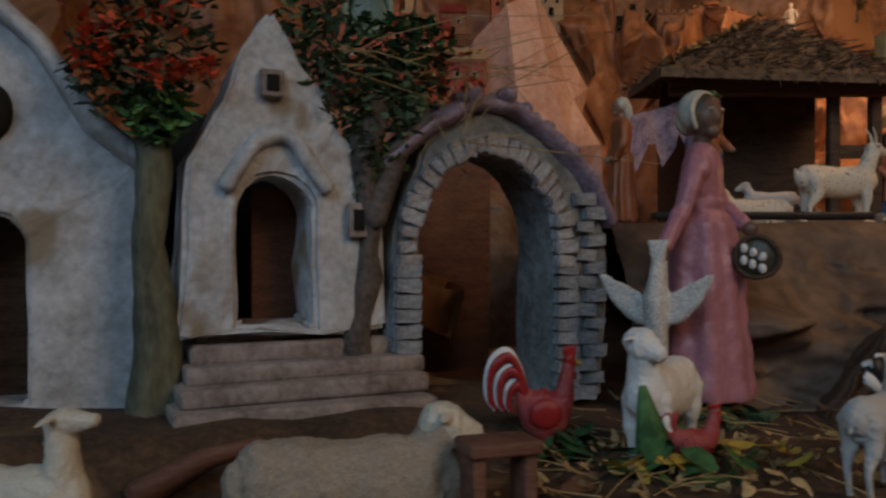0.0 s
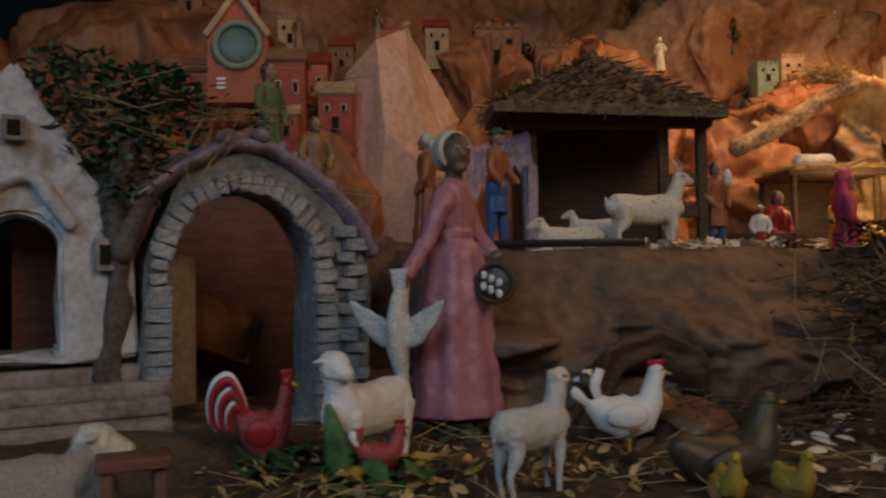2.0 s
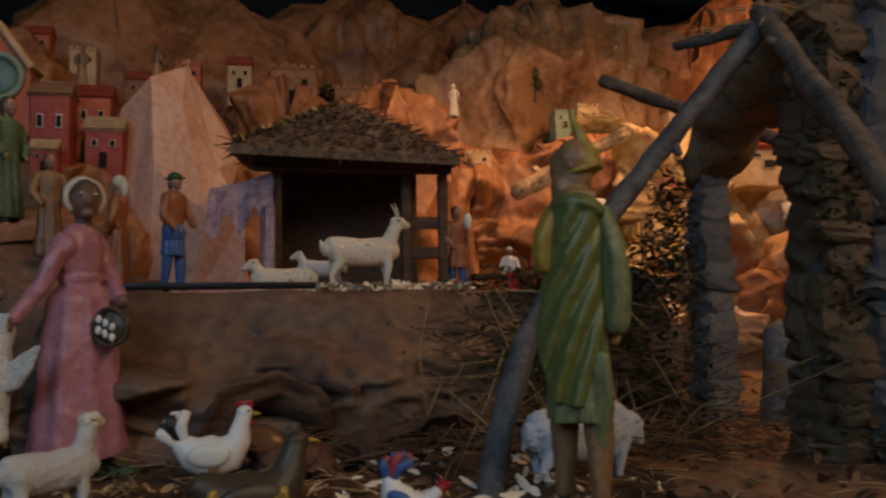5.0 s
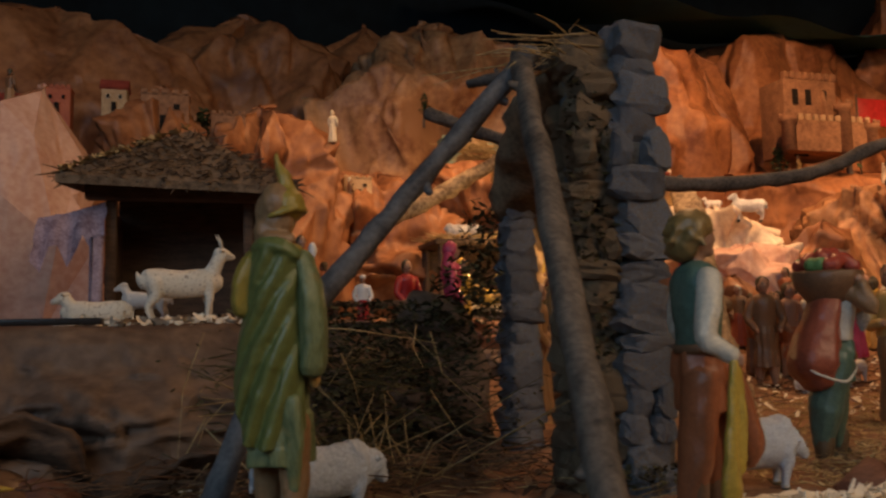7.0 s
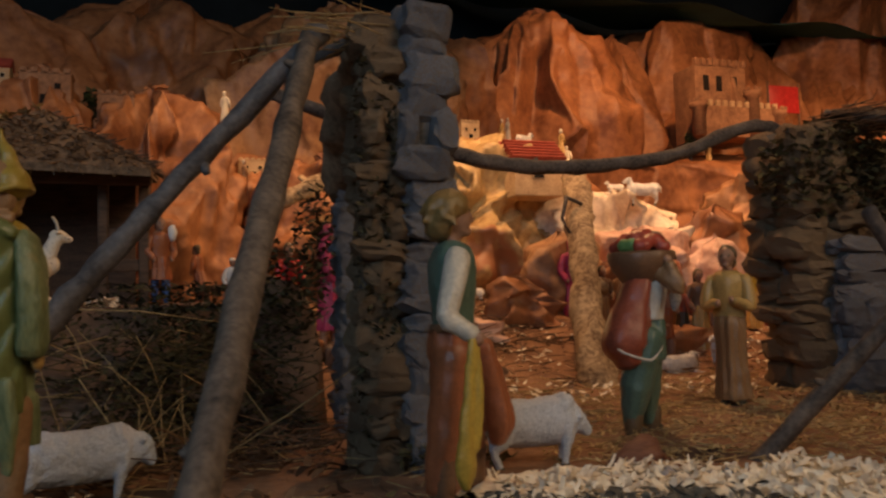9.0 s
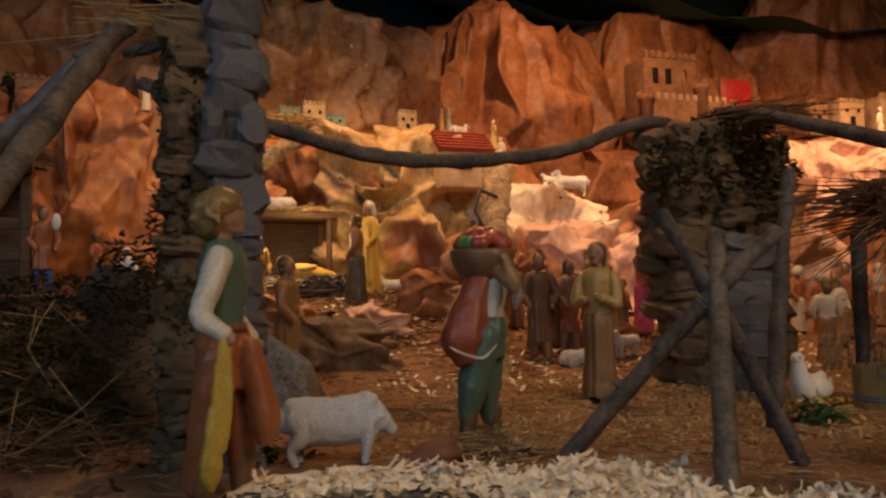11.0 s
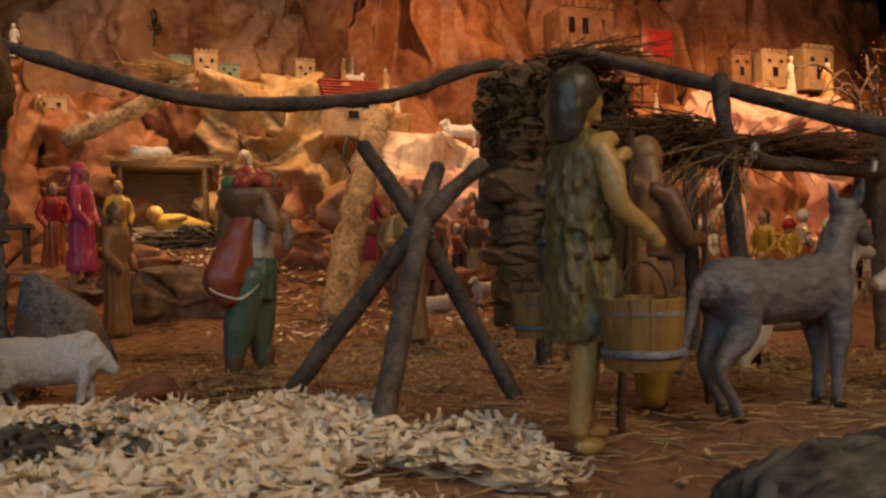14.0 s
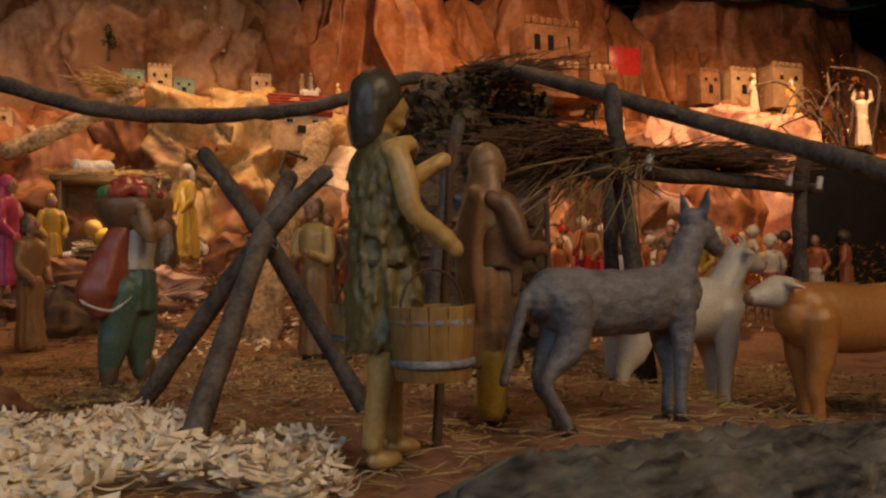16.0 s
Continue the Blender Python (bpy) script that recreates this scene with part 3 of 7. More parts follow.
    return c.thing(name, label, category, pose(at[0], at[1], z, 0, 0, yaw) @ Matrix.Scale(size, 4), group)


def fowl(name, label, at, h, yaw, body="red", wing=None, tail="black", comb="red", z=0.0, tail_up=0.5, curl=False, head=None, group=""):
    """A hen, rooster or chick figurine, height h, facing +x."""
    c = Clay()
    c.tube([(-0.36, 0, 0.56), (-0.22, 0, 0.44), (0.0, 0, 0.38), (0.20, 0, 0.42), (0.30, 0, 0.58), (0.33, 0, 0.76), (0.35, 0, 0.84)],
           [(0.10, 0.07), (0.19, 0.15), (0.25, 0.21), (0.21, 0.18), (0.14, 0.13), (0.095, 0.09), (0.09, 0.085)], body, 18)
    c.ball((0.36, 0, 0.86), (0.10, 0.085, 0.095), head or body, 12, 8)
    c.tube([(0.44, 0, 0.85), (0.53, 0, 0.83)], [0.035, 0.010], "yellow", 8)
    if comb:
        for i in range(4):
            c.ball((0.30 + i * 0.045, 0, 0.955 + 0.012 * math.sin(i)), (0.035, 0.014, 0.045), comb, 8, 6)
        c.ball((0.43, 0, 0.75), (0.03, 0.02, 0.055), comb, 8, 6)
    for s in (1, -1):
        c.ball((-0.02, s * 0.19, 0.43), (0.24, 0.05, 0.13), wing or body, 14, 8)
        c.ball((0.41, s * 0.066, 0.885), 0.018, "black", 6, 5)
        c.tube([(0.02, s * 0.09, 0.2), (0.03, s * 0.09, 0.03)], [0.03, 0.022], "yellow", 7)
        c.tube([(-0.03, s * 0.09, 0.018), (0.13, s * 0.11, 0.014)], [0.018, 0.012], "yellow", 6)
    if curl:
        for i in range(8):
            k, y = 0.46 + 0.085 * i, (i % 3 - 1) * 0.05
            arc = [(0, 0), (-0.06, 0.30), (-0.26, 0.50), (-0.50, 0.40), (-0.56, 0.16), (-0.44, 0.02)]
            c.tube([(-0.26 + k * u, y, 0.42 + k * w) for u, w in arc], [(0.03, 0.025), (0.042, 0.03), (0.046, 0.03), (0.044, 0.03), (0.036, 0.024), (0.014, 0.012)], "white" if i % 3 == 1 else "red", 9, sub=4)
    for i in range(7 if tail and not curl else 0):
        a, s = 0.45 + i * 0.13 * (1 + tail_up), (i % 3 - 1) * 0.05
        r = 0.46 if curl else 0.30
        p0 = Vector((-0.30, s * 0.4, 0.50))
        tip = p0 + Vector((-math.cos(a) * r, s, math.sin(a) * r * (0.8 + tail_up)))
        bow = Vector((-0.10, 0, 0.08)) if not curl else Vector((-0.16, 0, 0.10))
        end = tip + (Vector((-0.06, 0, -0.16)) if curl else Vector((0, 0, 0)))
        c.tube([p0, (p0 + tip) / 2 + bow * 0.5, tip, end + Vector((-0.01, 0, -0.01))], [(0.06, 0.03), (0.07, 0.03), (0.055, 0.025), (0.02, 0.012)], tail if i % 2 else (wing or tail), 8)
    c.rough(0.015, 9)
    return c.thing(name, label, "animal figurine", pose(at[0], at[1], z, 0, 0, yaw) @ Matrix.Scale(h, 4), group)


def stick(name, label, path, radii, key, category="branch", knots=4, seed=1, parent=None, rough=0.0025):
    """A bare crooked branch with knots."""
    rnd = random.Random(seed)
    pts = [Vector(p) for p in path]
    fine, rr = [], []
    for i in range(len(pts) - 1):
        a, b, c0, d = pts[max(i - 1, 0)], pts[i], pts[i + 1], pts[min(i + 2, len(pts) - 1)]
        for k in range(8):
            t = k / 8
            fine.append(0.5 * ((2 * b) + (c0 - a) * t + (2 * a - 5 * b + 4 * c0 - d) * t * t + (3 * b - a - 3 * c0 + d) * t ** 3))
            rr.append(radii[i] * (1 - t) + radii[i + 1] * t)
    fine.append(pts[-1])
    rr.append(radii[-1])
    c = Clay()
    c.tube(fine, rr, key, 14)
    for _ in range(knots):
        i = rnd.randrange(2, len(fine) - 2)
        a = rnd.uniform(0, 6.28)
        d = Vector((math.cos(a), math.sin(a) * 0.5, math.sin(a)))
        c.tube([fine[i], fine[i] + d * rr[i] * 1.5], [rr[i] * 0.6, rr[i] * 0.35], key, 8)
    c.rough(rough, 60)
    c.rough(rough * 0.5, 200)
    if parent is not None:
        return c.part(name, parent, label)
    return c.thing(name, label, category)

# ---- large structure ----


def smooth(a, b, x):
    t = min(1, max(0, (x - a) / (b - a)))
    return t * t * (3 - 2 * t)


def facet(q):
    """A flat tilted facet for each cell, folded over a narrow band where two cells meet."""
    d, c = noise.voronoi(q)
    h = []
    for k in (0, 1):
        g = noise.cell_vector(c[k] * 7.31)
        h.append((2 * g.x - 1) * 0.7 + (q - c[k]).dot(Vector((2 * g.y - 1, 2 * g.z - 1, 1.4 * g.x - 0.7))) * 1.5)
    w = 0.5 + 0.5 * smooth(0.0, 0.09, d[1] - d[0])
    return h[0] * w + h[1] * (1 - w)


def crumple(p, scale, sharp=1.0):
    """Creased-paper relief, about -1 to 1: flat facets that meet in sharp folds."""
    q = Vector((p[0], p[1], p[2] * 0.55 + p[0] * 0.25)) * scale
    q += noise.noise_vector(q * 0.5) * 0.22
    return (facet(q * 0.8) + 0.42 * facet(q * 1.9 + Vector((3, 5, 7))) + 0.14 * facet(q * 4.6)) * 0.62 * sharp


def ground_height(x, y):
    z = 0.006 * noise.noise(Vector((x * 9, y * 9, 0))) + 0.002 * noise.noise(Vector((x * 40, y * 40, 3)))
    z += 0.135 * smooth(0.80, 1.42, y) * smooth(0.55, 0.72, x) * (1 - 0.55 * smooth(1.5, 1.9, x))
    z -= 0.036 * smooth(1.32, 1.46, x) * (1 - smooth(0.55, 0.8, y)) + 0.02 * smooth(-0.12, 0.15, -y)
    return z


def grid(nx, ny, fn, key, name):
    c = Clay()
    c.add([fn(i / nx, j / ny) for j in range(ny + 1) for i in range(nx + 1)],
          [(j * (nx + 1) + i, j * (nx + 1) + i + 1, (j + 1) * (nx + 1) + i + 1, (j + 1) * (nx + 1) + i) for j in range(ny) for i in range(nx)], key)
    return c


def ground_at(u, v):
    x, y = -2.3 + 7.4 * u, -1.75 + 4.75 * v
    return (x, y, ground_height(x, y))


ground = grid(330, 220, ground_at, "clay", "ground")
ground.thing("ground", "uneven reddish-brown clay floor of the nativity display", "ground", kind="structure")


def soil_at(u, v):
    x, y = -0.75 + 1.42 * u, -0.3 + 0.95 * v
    edge = min(1, 9 * min(u, 1 - u, v, 1 - v))
    front = 0.405 + 0.467 * (x + 0.02)
    mound = 0.019 * smooth(front - 0.03, front + 0.005, y) * (1 - smooth(0.0, 0.10, x))
    return (x, y, ground_height(x, y) - 0.008 + edge * (0.011 + mound + 0.005 * noise.noise(Vector((x * 25, y * 25, 7)))))


grid(120, 80, soil_at, "soil", "soil").thing("soil_patch", "dark crumbly soil strewn on the display floor", "soil", kind="structure")

# the cloth that closes the display behind and above, and the dark room round it


def cloth_at(u, v):
    x = -2.2 + 7.4 * u
    a = v * 1.6
    y = 2.95 - 0.6 * max(0, a - 0.9) - 0.3 * abs(u - 0.5)
    return (x, y + 0.05 * math.sin(x * 7 + 2 * noise.noise((x * 2, v * 3, 0))), -0.02 + 2.3 * v)


grid(90, 24, cloth_at, "cloth_dark", "cloth").thing("backdrop", "dark blue-black cloth hung behind the mountains", "backdrop", kind="structure")


def canopy_at(u, v):
    x, y = 1.15 + 3.9 * u, 2.25 + 0.55 * v
    return (x, y, 1.30 - 0.13 * math.sin(u * 3.1) + 0.02 * math.sin(x * 11 + v * 4) + 0.12 * v)


grid(60, 10, canopy_at, "cloth_teal", "canopy").thing("cloth_canopy", "sagging dark teal cloth above the mountains", "cloth", kind="structure")
for n, (sx, sy, sz), at in (("wall_left", (0.1, 4.6, 2.6), (-2.3, 0.7, 1.25)), ("wall_right", (0.1, 4.6, 2.6), (5.1, 0.7, 1.25)), ("wall_front", (7.6, 0.1, 2.6), (1.4, -1.75, 1.25)), ("ceiling", (7.6, 4.9, 0.1), (1.4, 0.6, 2.6))):
    w = Clay()
    w.slab((sx, sy, sz), "cloth_dark", pose(*at), 0)
    w.thing(n, "dark plain wall of the dim room", "wall", kind="structure", smooth=False)


def lump(name, label, x, y, z0, hw, hd, h, key, seed=0, amp=0.03, scale=9, power=3.0, folds=0.02, top_tilt=0.0, square=2.6, group="paper mountains", nseg=200, nring=72, flat=False):
    """A crag of crumpled painted paper draped over a hidden block."""
    r_ = random.Random(seed * 97 + 5)
    off = Vector((seed * 3.1, seed * 1.7, seed * 0.9))
    na, nv = (nseg, nring) if flat else ((20, 7) if nseg > 100 else (12, 5))
    # the broad planes of the folded sheet
    pleat = [r_.uniform(-1, 1) * folds * 1.1 for _ in range(na)]
    coarse = []
    for j in range(nv + 1):
        row = []
        for i in range(na):
            v = min(1.0, max(0.0, (j + (r_.uniform(-0.42, 0.42) if 0 < j < nv else 0)) / nv))
            a = 2 * math.pi * (i + r_.uniform(-0.40, 0.40)) / na
            zz = h * (1 - (1 - v) ** 1.15)
            r = (1 - v ** power) ** (1 / 2.2) * (1.12 - 0.12 * v) if j < nv else 0.0
            ca, sa = math.cos(a), math.sin(a)
            k = (abs(ca) ** square + abs(sa) ** square) ** (-1 / square)
            px, py = ca * k * hw * r, sa * k * hd * r
            p = Vector((x + px, y + py, z0 + zz + top_tilt * px * v))
            out = Vector((ca, sa, 0.15 + 0.8 * v ** 4)).normalized()
            d = 1.25 * amp * r_.uniform(-1, 1) * (1 - 0.6 * smooth(0.6, 1.0, v)) + pleat[i] * (1 - 0.7 * smooth(0.6, 1.0, v))
            d -= 0.5 * hd * (0.3 - noise.noise(Vector((p.x * 2.2, p.z * 2.6, seed)))) * v
            row.append(p + out * d * min(1, 3 * (1 - v) + 0.45))
        coarse.append(row)
    # each plane folded out of two triangles, then lightly crumpled
    fa, fv = max(1, nseg // na), max(1, nring // nv)
    nseg, nring = fa * na, fv * nv
    slant = [[r_.random() < 0.5 for _ in range(na)] for _ in range(nv + 1)]
    verts, faces = [], []
    mid = Vector((x, y, 0))
    for j in range(nring + 1):
        cj, w = min(j // fv, nv - 1), j / fv - min(j // fv, nv - 1)
        for i in range(nseg):
            ci, u = i // fa, (i % fa) / fa
            p00, p10, p01, p11 = coarse[cj][ci], coarse[cj][(ci + 1) % na], coarse[cj + 1][ci], coarse[cj + 1][(ci + 1) % na]
            if slant[cj][ci]:
                p = p00 + (p10 - p00) * u + (p01 - p00) * w if u + w <= 1 else p11 + (p01 - p11) * (1 - u) + (p10 - p11) * (1 - w)
            else:
                p = p00 + (p10 - p00) * u + (p11 - p10) * w if u >= w else p00 + (p11 - p01) * u + (p01 - p00) * w
            if not flat:
                out = (Vector((p.x, p.y, 0)) - mid).normalized() + Vector((0, 0, 0.3))
                p = p + out * (0.72 * amp * crumple(p + off, scale * 1.5) + 0.10 * folds * noise.noise(p * 30))
            verts.append(p)
    for j in range(nring):
        for i in range(nseg):
            a, b = j * nseg + i, j * nseg + (i + 1) % nseg
            faces.append((a, b, b + nseg, a + nseg))
    c = Clay()
    c.add(verts, faces, key)
    return c.thing(name, label, "mountain", group=group, smooth=not flat)




def drape_at(u, v):
    """The long paper drape behind the crags, gathered into sharp upright folds."""
    x = -0.9 + 5.2 * u
    top = 0.84 + 0.20 * smooth(0.45, 0.8, x) + 0.20 * smooth(1.4, 2.6, x) + 0.10 * noise.noise((x * 2.1, 3, 1)) + 0.05 * noise.noise((x * 6, 1, 1))
    z = 0.2 + (top - 0.2) * v
    lean = 0.30 * v + 0.25 * v ** 6
    q = (x * 5.5 + 1.5 * noise.noise((x * 1.5, z * 2, 7)), z * 0.9, 2)
    fold = 0.16 * (0.4 - abs(noise.noise(q)) * 1.7) + 0.07 * (0.4 - abs(noise.noise((q[0] * 2.6, z * 2.2, 5))) * 1.7) + 0.05 * crumple((x, 0.2, z * 0.7), 7)
    return (x + 0.03 * noise.noise((x * 7, z * 4, 9)), 1.93 + 0.26 * smooth(1.0, 2.4, x) + lean - fold, z + 0.03 * fold)


grid(520, 60, drape_at, "paper", "drape").thing("paper_drape", "long gathered rust-brown paper drape behind the crags", "mountain", group="paper mountains")

BROWN = "rust-brown crumpled paper crag of the mountain scenery"
lump("paper_crag", "pale pinkish crumpled paper rock with a pointed top", 0.150, 1.30, 0.12, 0.10, 0.09, 0.42, "paper_pink", 1, 0.030, 5, 5.0, 0.006, -0.55, nseg=9, nring=3, flat=True)
lump("paper_crag", BROWN, 0.33, 1.52, 0.10, 0.12, 0.12, 0.52, "paper", 2, 0.045, 8)
lump("paper_crag", BROWN, 0.52, 1.60, 0.10, 0.15, 0.14, 0.51, "paper", 3, 0.045, 8)
lump("paper_crag", "grey-brown smooth paper boulder at the top of the scenery", 0.87, 2.30, 0.10, 0.27, 0.20, 0.98, "paper", 4, 0.02, 5, 2.4)
lump("paper_crag", "tall tan crumpled paper crag with pale vertical folds", 0.98, 1.98, 0.10, 0.31, 0.20, 0.86, "paper_pale", 5, 0.055, 7, 5, 0.05)
lump("paper_crag", BROWN, 1.30, 2.10, 0.10, 0.22, 0.18, 0.86, "paper", 15, 0.045, 6, 4, 0.04)
lump("paper_crag", "broad smooth rust-brown paper mountain with long folds", 1.70, 2.22, 0.10, 0.30, 0.22, 1.00, "paper", 6, 0.05, 5, 4, 0.045)
lump("paper_crag", "broad rust-brown paper mountain behind the castle", 2.58, 2.55, 0.10, 0.46, 0.22, 1.20, "paper", 7, 0.05, 5, 5, 0.045)
lump("paper_crag", "broad rust-brown paper mountain at the edge of the scenery", 3.55, 2.52, 0.10, 0.60, 0.24, 1.48, "paper", 8, 0.05, 5, 5, 0.05)
lump("paper_crag", BROWN, 2.12, 2.40, 0.10, 0.20, 0.16, 1.02, "paper", 9, 0.03, 6)
lump("paper_crag", BROWN, -0.35, 1.65, 0.10, 0.40, 0.22, 0.62, "paper", 10, 0.035, 6)
lump("paper_crag", BROWN, 0.05, 1.95, 0.10, 0.45, 0.22, 0.82, "paper", 11, 0.035, 6)
lump("paper_crag", BROWN, 0.50, 2.12, 0.10, 0.32, 0.18, 0.90, "paper", 13, 0.05, 6, 4, 0.04)
lump("paper_crag", BROWN, -1.0, 1.5, 0.0, 0.45, 0.3, 0.9, "paper", 12, 0.04, 5)
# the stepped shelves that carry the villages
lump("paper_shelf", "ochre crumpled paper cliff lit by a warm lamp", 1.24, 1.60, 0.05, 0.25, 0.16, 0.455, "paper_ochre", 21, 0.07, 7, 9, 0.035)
lump("paper_shelf", "rust folded paper cliff beside the grotto", 1.02, 1.66, 0.05, 0.13, 0.13, 0.49, "paper", 22, 0.055, 8, 7, 0.04)
lump("paper_shelf", "rust-brown paper cliff behind the little shelter", 0.78, 1.66, 0.05, 0.17, 0.12, 0.42, "paper", 23, 0.055, 8, 5, 0.05)
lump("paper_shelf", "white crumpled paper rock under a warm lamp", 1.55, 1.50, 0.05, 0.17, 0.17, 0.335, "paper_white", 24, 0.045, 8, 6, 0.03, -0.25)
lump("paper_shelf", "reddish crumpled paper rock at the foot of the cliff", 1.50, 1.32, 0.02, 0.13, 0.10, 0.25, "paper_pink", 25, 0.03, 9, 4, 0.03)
lump("paper_shelf", "rust-brown paper ledge carrying the village", 1.30, 1.86, 0.05, 0.40, 0.13, 0.545, "paper", 26, 0.02, 7, 12, 0.02)
lump("paper_shelf", "rust-brown paper ledge carrying the castle", 2.45, 2.12, 0.05, 0.55, 0.22, 0.60, "paper", 27, 0.025, 6, 12, 0.03)
lump("paper_shelf", "rust-brown paper ledge carrying a far village", 3.35, 2.25, 0.05, 0.52, 0.2, 0.735, "paper", 28, 0.025, 6, 12, 0.03)
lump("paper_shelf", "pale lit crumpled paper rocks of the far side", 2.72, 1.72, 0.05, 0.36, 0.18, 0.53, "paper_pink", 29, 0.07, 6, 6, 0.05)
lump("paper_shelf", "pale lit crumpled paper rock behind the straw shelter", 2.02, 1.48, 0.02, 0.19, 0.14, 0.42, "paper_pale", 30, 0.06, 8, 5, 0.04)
lump("paper_shelf", "brown paper boulder beside the path", 0.925, 0.98, 0.0, 0.085, 0.06, 0.105, "wall_paper", 31, 0.012, 16, 5, 0.008, nseg=80, nring=30)
lump("paper_shelf", "rust paper boulder at the foot of the leaning trunk", 1.40, 1.02, 0.0, 0.07, 0.05, 0.09, "paper", 32, 0.012, 16, 5, 0.008, nseg=80, nring=30)
lump("paper_shelf", "rust-brown paper rock of the far side", 3.3, 1.55, 0.0, 0.3, 0.2, 0.45, "paper", 33, 0.04, 7, 6, 0.03)
lump("paper_shelf", "rust-brown paper hill carrying the red houses", -0.10, 1.36, 0.0, 0.26, 0.19, 0.385, "paper", 34, 0.02, 8, 12, 0.02)


def terrace_at(u, v):
    """The stable's terrace: a creased paper front, rolled over an edge, and a flat top."""
    x = 0.125 + 0.555 * u
    end = smooth(0.60, 0.68, x)
    front = 0.51 + 0.06 * smooth(0.3, 0.6, x) + 0.02 * noise.noise((x * 6, 1, 2))
    if v < 0.45:
        s = v / 0.45
        p = Vector((x, front + 0.09 * s * s, -0.01 + 0.136 * s))
        p.y -= 0.020 * (0.45 - abs(noise.noise((x * 4.5, p.z * 17 + x * 6, 1.3))) * 1.6) * math.sin(math.pi * min(1, s * 1.1)) + 0.030 * crumple((x * 0.8, 0.3, p.z * 3.4), 14) * math.sin(math.pi * min(1, s * 1.1)) + 0.020 * noise.noise((x * 6, p.z * 26, 1)) * math.sin(math.pi * s)
    else:
        s = (v - 0.45) / 0.55
        p = Vector((x, front + 0.09 + 0.78 * s, 0.128 + 0.004 * noise.noise((x * 15, s * 12, 4)) + 0.008 * s))
    p.z = p.z * (1 - end) + min(p.z, 0.02) * end
    return p


grid(150, 110, terrace_at, "wall_paper", "terrace").thing("terrace", "grey-brown creased paper terrace with a flat top", "terrace", kind="structure")

# ---- the white church with its arch ----


def stand(new_at, old_at, yaw, k):
    """Sets a front that was drawn facing straight ahead at its true place, turn and size."""
    return pose(new_at[0], new_at[1], 0.109, 0, 0, yaw) @ Matrix.Diagonal((k * 0.96, k, k, 1)) @ pose(-old_at[0], -old_at[1], -0.109)


CHURCH = stand((-0.085, 0.439), (-0.115, 0.545), 25, 0.811)
ARCH = stand((0.027, 0.491), (0.022, 0.545), 25, 0.905)
HOUSE = stand((-0.228, 0.425), (-0.300, 0.530), 18, 0.83)
TREE = stand((-0.151, 0.418), (-0.200, 0.500), 20, 0.86)
church = empty("church_facade", "white plaster chapel front with gable, open doorway and grey steps", "building", CHURCH)


def wall_with_hole(outline, hole, y0, y1, key):
    """A wall in the x-z plane, between y0 and y1, with one opening cut through."""
    bm = bmesh.new()
    loops = []
    for pts in (outline, hole):
        vs = [bm.verts.new((x, y0, z)) for x, z in pts]
        loops.append([bm.edges.new((vs[i], vs[(i + 1) % len(vs)])) for i in range(len(vs))])
    bmesh.ops.triangle_fill(bm, use_beauty=True, edges=[e for lp in loops for e in lp])
    r = bmesh.ops.extrude_face_region(bm, geom=bm.faces[:])
    bmesh.ops.translate(bm, vec=(0, y1 - y0, 0), verts=[g for g in r["geom"] if isinstance(g, bmesh.types.BMVert)])
    bmesh.ops.recalc_face_normals(bm, faces=bm.faces[:])
    bmesh.ops.subdivide_edges(bm, edges=[e for e in bm.edges if e.calc_length() > 0.02], cuts=3, use_grid_fill=True)
    bmesh.ops.bevel(bm, geom=[e for e in bm.edges if e.is_manifold and e.calc_face_angle() > 0.6], offset=0.003, segments=2, affect="EDGES")
    bm.verts.index_update()
    c = Clay()
    c.add([v.co[:] for v in bm.verts], [tuple(v.index for v in f.verts) for f in bm.faces], key)
    bm.free()
    c.rough(0.0035, 30)
    c.rough(0.0015, 110)
    return c


def arch_pts(x0, x1, z0, z1, n=14):
    """A round-headed opening."""
    r = (x1 - x0) / 2
    return [(x0, z0), (x1, z0), (x1, z1 - r)] + [((x0 + x1) / 2 + r * math.cos(a), z1 - r + r * math.sin(a)) for a in [math.pi * k / n for k in range(1, n)]] + [(x0, z1 - r)]


wall_with_hole([(-0.190, 0.05), (-0.040, 0.05), (-0.046, 0.165), (-0.075, 0.185), (-0.090, 0.215), (-0.112, 0.245), (-0.128, 0.268), (-0.146, 0.240), (-0.166, 0.195), (-0.182, 0.165)],
               arch_pts(-0.150, -0.096, 0.056, 0.158), 0.545, 0.60, "plaster").part("wall", church, smooth=False)
c = Clay()
c.tube([(-0.157 + 0.068 * k / 10, 0.541, 0.150 + 0.035 * math.sin(math.pi * k / 10)) for k in range(11)], [0.006] * 11, "plaster", 8)
c.rough(0.003, 60)
c.part("door_arch", church, "rough white plaster arch over the doorway")
c = Clay()
c.slab((0.04, 0.006, 0.10), "wood_red", pose(-0.108, 0.606, 0.104))
c.part("door", church, "dark red wooden door leaf")
# near-black sheet: the shade behind the doorway, put in as colour
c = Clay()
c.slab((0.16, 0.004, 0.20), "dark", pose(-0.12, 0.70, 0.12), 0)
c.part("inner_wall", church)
for x, z, w, h in ((-0.127, 0.218, 0.016, 0.018), (-0.065, 0.128, 0.014, 0.024)):
    c = Clay()
    c.slab((w, 0.006, h), "step", pose(x, 0.541, z))
    c.slab((w * 0.55, 0.004, h * 0.6), "dark", pose(x, 0.5385, z))
    c.part("window", church, "small dark niche window with a grey frame")
